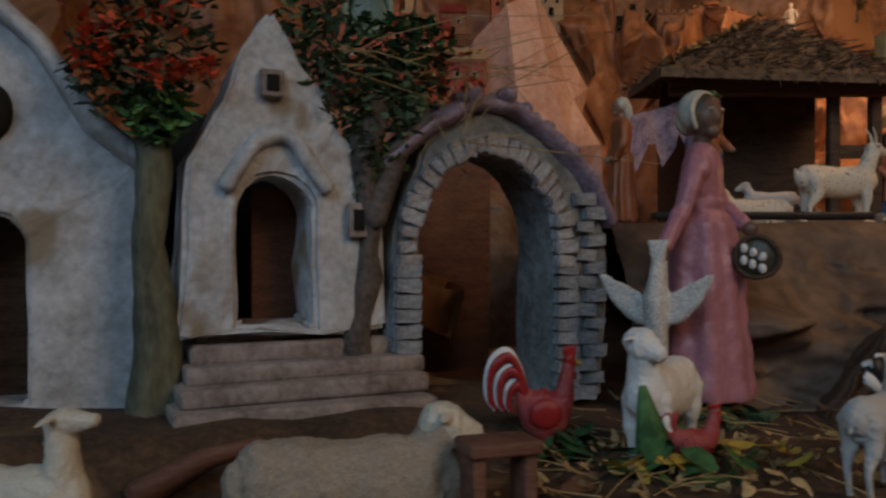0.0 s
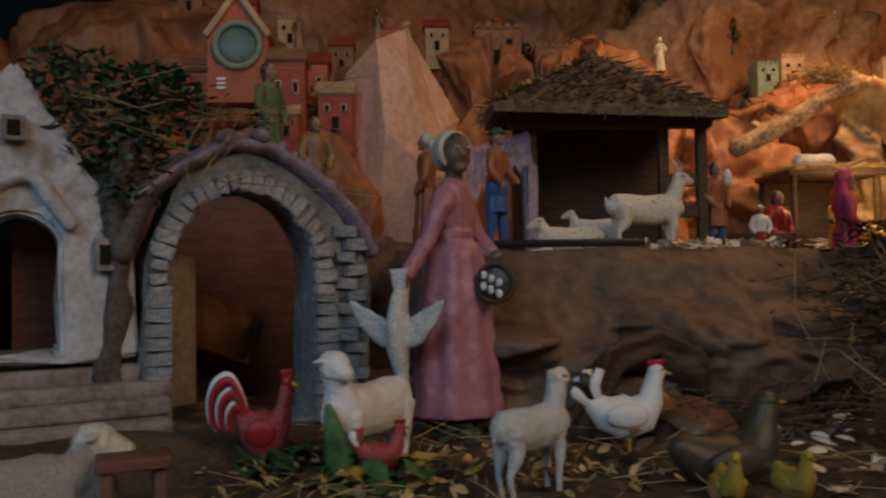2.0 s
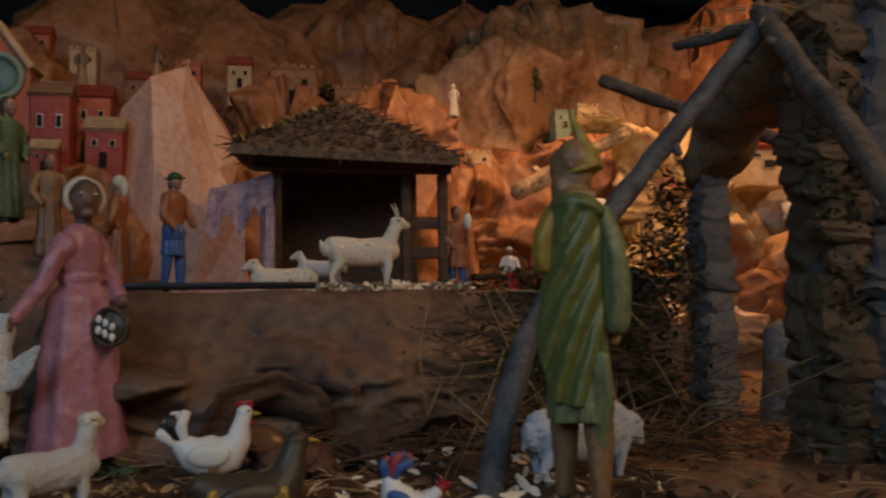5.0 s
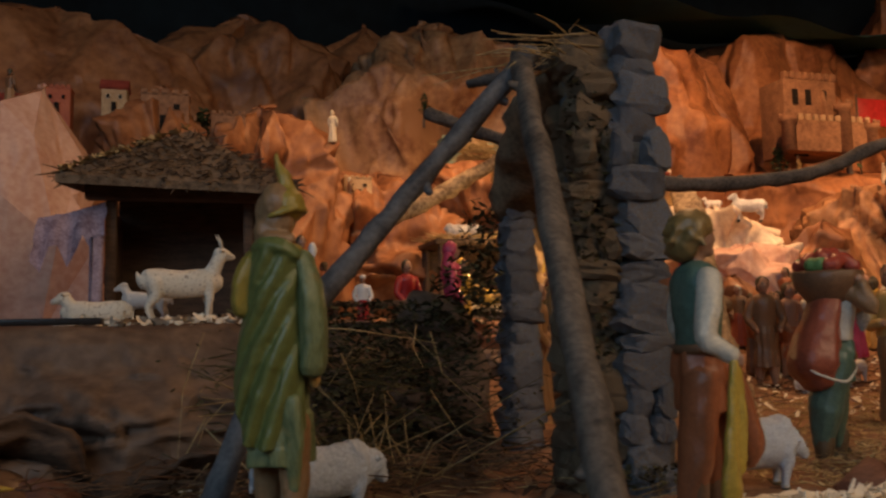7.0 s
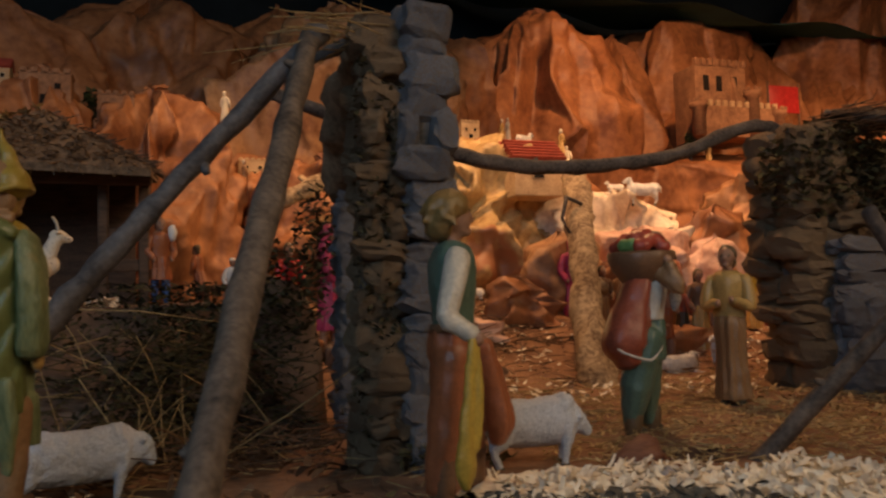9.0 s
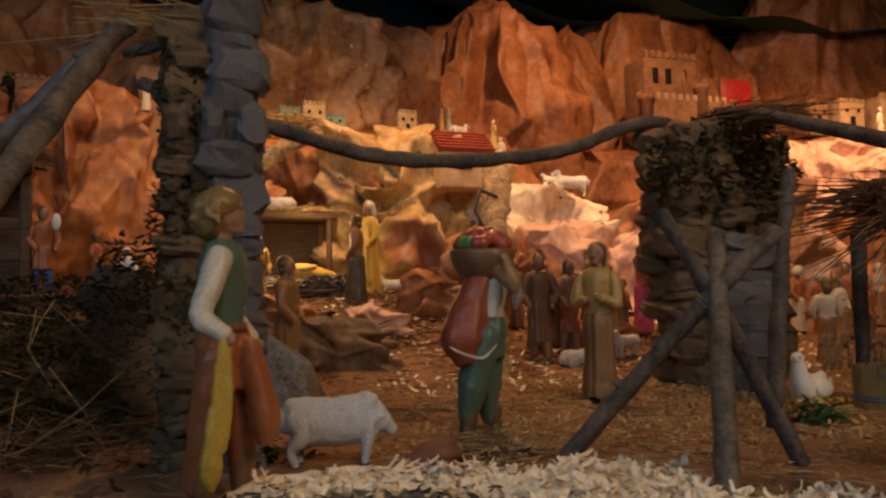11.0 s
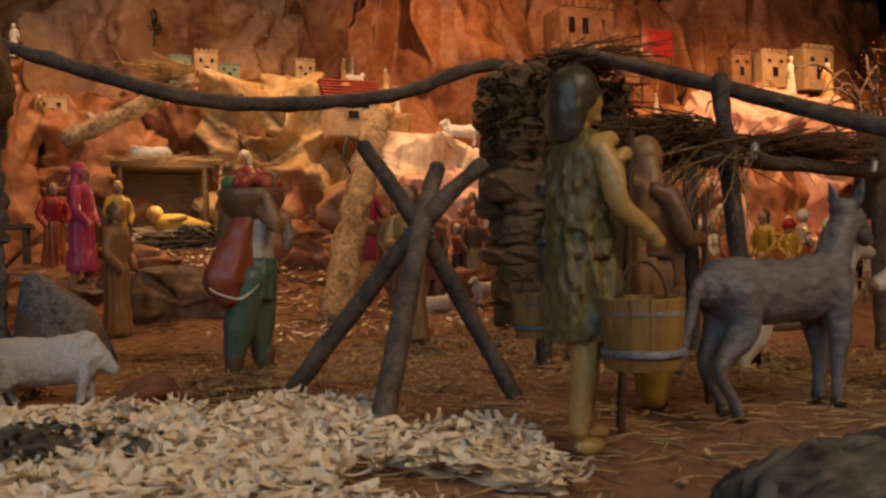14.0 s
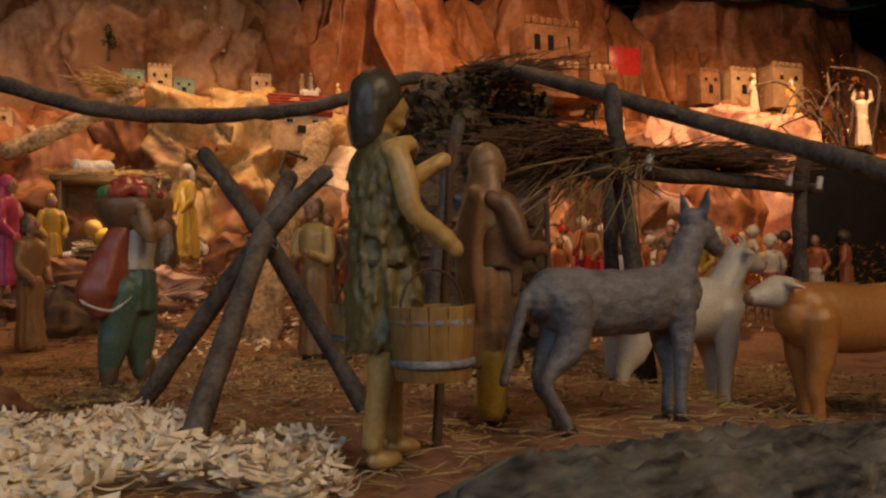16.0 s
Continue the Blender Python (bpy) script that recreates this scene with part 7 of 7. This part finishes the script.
figure("villager_figurine", "brown doll on the hillside", (0.030, 0.95), 0.13, -60, "brown", "tan", hair="hair", z=0.175)
lump("paper_shelf", "mossy brown paper slope below the red houses", 0.0, 1.03, 0.0, 0.16, 0.16, 0.225, "wall_paper", 41, 0.02, 12, 4, 0.02, nseg=80, nring=34)
cottage("cream toy house on a ledge", (1.045, 1.76, 0.60), 0.055, 0.05, 0.055, "house_cream", flat=True)
cottage("green-grey toy house on a ledge", (0.985, 1.76, 0.60), 0.05, 0.05, 0.04, "house_green", flat=True)
cottage("low grey toy house on a ledge", (1.10, 1.77, 0.60), 0.05, 0.04, 0.032, "house_green", flat=True)
cottage("cream toy house with two windows", (1.285, 1.76, 0.60), 0.05, 0.045, 0.05, "house_cream", flat=True)
cottage("toy house with a broad striped red roof", (1.318, 1.47, 0.455), 0.115, 0.11, 0.040, "house_cream", "roof_red", rows=6)
cottage("round-topped cream toy house", (3.14, 2.12, 0.79), 0.12, 0.08, 0.09, "house_cream", flat=True)
cottage("cream stepped toy house", (3.36, 2.12, 0.79), 0.15, 0.08, 0.12, "house_cream", flat=True)
cottage("rust toy house far up", (3.00, 2.14, 0.79), 0.09, 0.08, 0.08, "castle", flat=True)
cottage("grey-brown toy houses far up", (0.45, 1.58, 0.565), 0.07, 0.05, 0.06, "castle", flat=True)
cottage("grey-brown toy house high on the crag", (0.33, 1.51, 0.565), 0.09, 0.05, 0.07, "castle", flat=True)
cottage("small cream toy house beside the slope", (0.72, 1.58, 0.46), 0.06, 0.04, 0.04, "house_cream", flat=True)
castle = empty("toy_castle", "brown stone toy castle with a battlemented keep", "castle", pose(2.27, 2.00, 0.635))
c = Clay()
c.slab((0.20, 0.12, 0.25), "castle", pose(0.0, 0.05, 0.125), 0.03)
c.part("keep", castle)
for k in range(8):
    c = Clay()
    c.slab((0.016, 0.02, 0.024), "castle", pose(-0.092 + 0.0263 * k, -0.005, 0.260), 0.15)
    c.part("merlon", castle)
c = Clay()
c.slab((0.29, 0.05, 0.10), "castle", pose(0.035, -0.045, 0.05), 0.05)
c.part("outer_wall", castle)
for k in range(10):
    c = Clay()
    c.slab((0.014, 0.012, 0.020), "house_cream", pose(-0.090 + 0.028 * k, -0.066, 0.108), 0.15)
    c.part("merlon", castle)
for x, h0 in ((-0.135, 0.085), (0.075, 0.135), (0.175, 0.075)):
    c = Clay()
    c.tube([(x, -0.065, 0), (x, -0.065, h0), (x, -0.065, h0 + 0.004), (x, -0.065, h0 + 0.020)], [0.022, 0.020, 0.028, 0.028], "castle", 16, caps=False)
    for k in range(7):
        c.slab((0.010, 0.008, 0.012), "castle", pose(x, -0.065, h0 + 0.025) @ pose(0, 0, 0, 0, 0, 51.4 * k) @ pose(0.024, 0, 0), 0.15)
    c.part("tower", castle)
for x, z, w, h0 in ((-0.06, 0.19, 0.02, 0.05), (-0.01, 0.19, 0.02, 0.05), (0.05, 0.19, 0.02, 0.05), (-0.05, 0.03, 0.05, 0.07)):
    c = Clay()
    c.slab((w, 0.006, h0), "dark", pose(x, -0.012, z), 0.2)
    c.part("opening", castle)
c = Clay()
c.slab((0.012, 0.03, 0.22), "castle", pose(0.045, -0.02, 0.13, -14, 0, 0), 0.1)
c.part("buttress", castle)
c = Clay()
c.slab((0.13, 0.006, 0.095), "red", pose(2.62, 2.10, 0.820), 0.1)
for x in (-0.066, 0.066):
    c.tube([(2.62 + x, 2.10, 0.60), (2.62 + x, 2.10, 0.88)], [0.004, 0.004], "wood", 8)
c.rough(0.004, 20)
c.thing("red_banner", "small red banner on two poles", "banner")
for x, y, z, s in ((2.47, 2.06, 0.64, 0.19), (2.82, 2.1, 0.72, 0.11), (0.955, 1.78, 0.60, 0.08), (0.93, 1.80, 0.6, 0.07), (0.10, 1.50, 0.46, 0.10), (2.16, 2.02, 0.69, 0.10), (2.92, 2.12, 0.76, 0.09), (0.40, 1.60, 0.6, 0.09)):
    bush = empty("toy_tree", "small dark green toy tree", "tree", pose(x, y, rest(x, y, z + 0.15)))
    c = Clay()
    c.tube([(0, 0, -0.02), (0, 0, s * 0.5)], [s * 0.06, s * 0.04], "bark", 8)
    c.part("trunk", bush)
    flakes(170, cloud([(0, 0, s * 0.35, s * 0.28, s * 0.25, s * 0.3), (0, 0, s * 0.7, s * 0.16, s * 0.16, s * 0.3)]), s * 0.16, "leaf_dark", int(x * 100)).part("crown", bush)
beast("lamb_figurine", "white lamb on the lit white rock", (1.545, 1.36), 0.070, 170, "wool", z=0.330, leg=0.35, neck=(0.10, 0, 0.22), wool=0.03)
for k, (x, y, z) in enumerate(((1.42, 1.50, 0.455), (1.46, 1.55, 0.455), (1.16, 1.82, 0.60), (1.20, 1.83, 0.60), (1.40, 1.80, 0.60), (1.43, 1.83, 0.60), (1.60, 1.62, 0.38), (1.82, 1.86, 0.56), (2.2, 1.98, 0.69), (2.5, 1.95, 0.69), (0.70, 1.55, 0.455), (0.66, 1.52, 0.455), (2.9, 1.62, 0.57), (2.75, 1.62, 0.57), (3.05, 1.55, 0.46))):
    figure("villager_figurine", "tiny pale gold doll on the mountain ledge", (x, y), 0.07 if k < 12 else 0.12, 37 * k, ("skin_gold", "cream", "tan", "cream")[k % 4], hair="cream", z=rest(x, y, z + 0.12), group="ledge dolls")
garland = empty("lit_branch", "dry twig branch hung with gold tinsel lights", "branch", pose(2.86, 1.46, 0.0))
c = Clay()
rnd = random.Random(15)
tips = []
for k in range(13):
    a = Vector((rnd.uniform(-0.05, 0.12), rnd.uniform(-0.03, 0.05), 0.32))
    b = a + Vector((rnd.uniform(-0.20, 0.06), rnd.uniform(-0.08, 0.05), rnd.uniform(0.10, 0.30)))
    d = b + Vector((rnd.uniform(-0.16, 0.05), rnd.uniform(-0.05, 0.02), rnd.uniform(-0.10, 0.08)))
    c.tube([a, (a + b) / 2 + Vector((0.02, 0, 0.02)), b, d], [0.006, 0.005, 0.004, 0.0025], "bark", 7, sub=4)
    tips += [a.lerp(b, 0.5), b, b.lerp(d, 0.5), d]
c.tube([(0.05, 0.02, 0.0), (0.04, 0.01, 0.20), (0.03, 0.0, 0.36)], [0.013, 0.011, 0.008], "bark", 10)
c.part("twig_bundle", garland)
flakes(300, lambda r: tuple(r.choice(tips) + Vector((r.uniform(-0.03, 0.03), r.uniform(-0.03, 0.01), r.uniform(-0.03, 0.03)))), 0.012, "gold", 57).part("tinsel", garland, "glinting gold tinsel")
figure("angel_figurine", "pale gilded angel doll with raised arms before the lit branch", (2.94, 1.40), 0.165, -110, "cream", "cream", hair="gold", z=0.418, arm_a=[(0.02, 0.16, 0.84), (0.04, 0.13, 1.0)], arm_b=[(0.02, 0.16, 0.84), (0.04, 0.13, 1.0)])
lump("paper_shelf", "rust paper rock under the gilded angel", 2.94, 1.43, 0.0, 0.10, 0.09, 0.425, "paper", 77, 0.02, 9, 6, 0.02, nseg=80, nring=30)

# ---- foreground: shavings, log and chips ----


def path_place(r):
    while True:
        x, y = r.uniform(0.74, 1.10), r.uniform(0.0, 0.32)
        u = (x - 0.78) / 0.30
        if noise.noise(Vector((x * 14, y * 14, 5))) + 1.0 - 1.5 * max(0, u - 0.35) - abs(y - 0.16 + 0.25 * (x - 0.9)) * 5.5 > 0.12:
            return (x, y, ground_height(x, y) + r.uniform(0.005, 0.012))


def bed_at(u, v):
    x, y = 0.72 + 0.40 * u, -0.02 + 0.36 * v
    k = noise.noise(Vector((x * 14, y * 14, 5))) + 1.0 - 1.5 * max(0, (x - 0.78) / 0.30 - 0.35) - abs(y - 0.16 + 0.25 * (x - 0.9)) * 5.5
    return (x, y, ground_height(x, y) - 0.006 + 0.015 * smooth(0.05, 0.5, k) + 0.004 * noise.noise(Vector((x * 60, y * 60, 2))) + 0.002 * noise.noise(Vector((x * 170, y * 170, 2))))


def curls(n, where, size, key, seed=1):
    """Plane shavings: thin ribbons rolled into open curls, each lying its own way."""
    rnd = random.Random(seed)
    verts, faces = [], []
    for _ in range(n):
        p = Vector(where(rnd))
        m = Euler((rnd.gauss(0, 0.24), rnd.gauss(0, 0.24), rnd.uniform(0, 6.28))).to_matrix()
        L, W, roll = size * rnd.uniform(0.4, 1.6), size * rnd.uniform(0.14, 0.50), rnd.choice((0.3, 0.6, 0.9, 1.4, 3.2))
        twist, o = rnd.uniform(-0.5, 0.5), len(verts)
        for i in range(6):
            a = roll * (i / 5 - 0.5)
            w = W * (0.55 + 0.45 * math.sin(math.pi * i / 5))
            for k in (-1, 1):
                verts.append(p + m @ Vector((L / roll * math.sin(a), k * w / 2 + twist * L * (i / 5 - 0.5), L / roll * (1 - math.cos(a)))))
        for i in range(5):
            faces.append((o + 2 * i, o + 2 * i + 1, o + 2 * i + 3, o + 2 * i + 2))
    c = Clay()
    c.add(verts, faces, key)
    return c


grid(110, 100, bed_at, "shavings", "bed").thing("shavings_bed", "matted bed of pale wood shavings on the path", "wood shavings", kind="stuff")
curls(3600, path_place, 0.0145, "shavings", 60).thing("wood_shavings", "thick litter of pale curled wood shavings on the path", "wood shavings", kind="stuff")
curls(5600, lambda r: (lambda x, y: (x, y, ground_height(x, y) + r.uniform(0.0005, 0.004)))(r.uniform(0.82, 1.7), r.gauss(0.46, 0.15)), 0.0070, "straw", 61).thing("wood_shavings", "thin straw-coloured shavings over the clay path", "wood shavings", kind="stuff")
strands(5200, lambda r: (lambda x, y: (x, y, ground_height(x, y) + 0.003))(r.uniform(0.82, 1.7), r.uniform(0.05, 0.9)), 0.02, "straw", 0.0005, 0.15, 62, 0.3).thing("straw_litter", "fine straw over the clay path", "straw", kind="stuff")
flakes(900, lambda r: (lambda x, y: (x, y, ground_height(x, y) + r.uniform(0.002, 0.010)))(r.uniform(1.15, 1.75), r.uniform(0.2, 0.7)), 0.008, "straw", 66).thing("wood_shavings", "scattered wood shavings under the animals", "wood shavings", kind="stuff")


def bark_log(name, label, path, radii, seed):
    pts = [Vector(p) for p in path]
    c = Clay()
    fine, rr = [], []
    for i in range(len(pts) - 1):
        for k in range(60):
            t = k / 60
            fine.append(pts[i].lerp(pts[i + 1], t))
            rr.append(radii[i] * (1 - t) + radii[i + 1] * t)
    c.tube(fine, rr, "log", 90)
    out = []
    for p in c.v:
        q = Vector(p)
        base = min(fine, key=lambda f: (f - q).length_squared)
        n = (q - base).normalized()
        s = Vector((q.x * 0.35, q.y, q.z)) * 42 + Vector((seed, 0, 0))
        out.append(tuple(q + n * (0.008 * noise.noise(s) - 0.014 * abs(noise.noise(s * 2.6)) - 0.006 * abs(noise.noise(s * 6)) + 0.003 * noise.noise(q * 190))))
    c.v = out
    return c.thing(name, label, "log")


bark_log("bark_log", "dark rough-barked log lying along the front", [(1.075, -0.036, -0.004), (1.20, -0.030, -0.003), (1.45, -0.02, -0.001)], [0.036, 0.036, 0.036], 1)
bark_log("bark_log", "dark bark fragment at the path's edge", [(0.745, 0.205, -0.004), (0.80, 0.195, 0.004), (0.868, 0.185, -0.004)], [0.014, 0.020, 0.010], 2)
flakes(700, cloud([(0.80, 0.195, 0.012, 0.075, 0.035, 0.014), (0.74, 0.24, 0.006, 0.05, 0.03, 0.012)]), 0.009, "log", 72).thing("dark_moss", "blackish crumbled bark and moss on the shavings", "moss", kind="stuff")
bark_log("bark_log", "dark bark slab at the front edge", [(0.98, -0.10, -0.012), (1.06, -0.085, -0.006), (1.12, -0.08, -0.006)], [0.018, 0.026, 0.02], 3)
rnd = random.Random(9)
for k in range(46):
    x, y = rnd.uniform(0.72, 0.90), rnd.uniform(0.16, 0.30)
    c = Clay()
    s = rnd.uniform(0.006, 0.013)
    c.slab((s * 1.5, s, s * 0.7), rnd.choice(("stone_pale", "mortar", "log", "shavings")), Euler((rnd.random(), rnd.random(), 6 * rnd.random())).to_matrix().to_4x4(), 0.25, 0.3)
    c.thing("stone_chip", "small pale and dark chips at the path edge", "stone chip", pose(x, y, ground_height(x, y) + s * 0.4), group="stone chips")

rnd = random.Random(77)
for k, (x, y, w, h) in enumerate(((0.70, 0.98, 0.05, 0.07), (1.02, 1.10, 0.05, 0.05), (1.16, 1.18, 0.06, 0.09), (1.28, 1.26, 0.07, 0.15), (1.38, 1.20, 0.05, 0.11), (1.62, 1.22, 0.08, 0.17), (1.72, 1.34, 0.09, 0.25), (1.86, 1.30, 0.08, 0.14), (0.86, 1.16, 0.05, 0.05), (2.2, 1.38, 0.12, 0.24), (2.45, 1.42, 0.10, 0.30))):
    lump("paper_rock", "small crumpled rust paper rock at the cliff foot", x, y, ground_height(x, y) - 0.01, w, w * 0.7, h + 0.01, ("paper", "paper_pink", "paper", "paper_pale")[k % 4], 60 + k, 0.016, 13, 4, 0.012, rnd.uniform(-0.4, 0.4), group="small paper rocks", nseg=70, nring=26)
beast("sheep_figurine", "small white sheep lying by the leaning log", (1.295, 0.90), 0.060, 10, "wool", z=0.005, neck=(0.12, 0, 0.12), nose=(0.12, 0, -0.06), lying=True, wool=0.035, fat=0.26, group="sheep")
beast("sheep_figurine", "small white sheep by the reddish rock", (1.40, 0.93), 0.055, 200, "wool", z=0.010, neck=(0.14, 0, 0.2), wool=0.03, group="sheep")
strands(700, lambda r: (lambda x, y: (x, y, ground_height(x, y) + 0.004))(r.uniform(0.70, 1.6), r.uniform(0.85, 1.25)), 0.035, "twig", 0.0007, 0.3, 70, 0.4).thing("twig_litter", "brown twigs and roots over the slope", "twigs", kind="stuff")
flakes(900, lambda r: (lambda x, y: (x, y, ground_height(x, y) + r.uniform(0.002, 0.007)))(r.uniform(0.95, 1.9), r.uniform(0.7, 1.15)), 0.012, "shavings", 71).thing("wood_shavings", "wood shavings on the far slope", "wood shavings", kind="stuff")
for k, (x, y, z, s, yw) in enumerate(((1.62, 1.60, 0.385, 0.04, 170), (1.38, 1.62, 0.50, 0.045, 20))):
    beast("sheep_figurine", "tiny pale sheep on the lit ledge", (x, y), s, yw, "wool", z=z, neck=(0.15, 0, 0.22), wool=0.03, group="sheep")
for k in range(9):
    x, y = -0.30 + 0.05 * k + rnd.uniform(-0.01, 0.01), 1.30 + 0.12 * (k % 2) + rnd.uniform(-0.02, 0.02)
    figure("villager_figurine", "tiny doll in green and rust on the hillside", (x, y), 0.075, 50 * k, ("leaf_dark", "rust", "tan")[k % 3], ("rust", "cream", "brown")[k % 3], hair="hair_dark", z=rest(x, y, 0.7), group="hillside dolls")
for k in range(7):
    x = 0.02 + 0.10 * k
    cottage("small rust toy house high on the crags", (x - 0.3, 1.60 + 0.05 * (k % 2), 0.60 + 0.02 * (k % 3)), 0.05, 0.04, 0.05, ("castle", "house_orange", "house_cream")[k % 3], "roof_red", flat=k % 2 == 0)
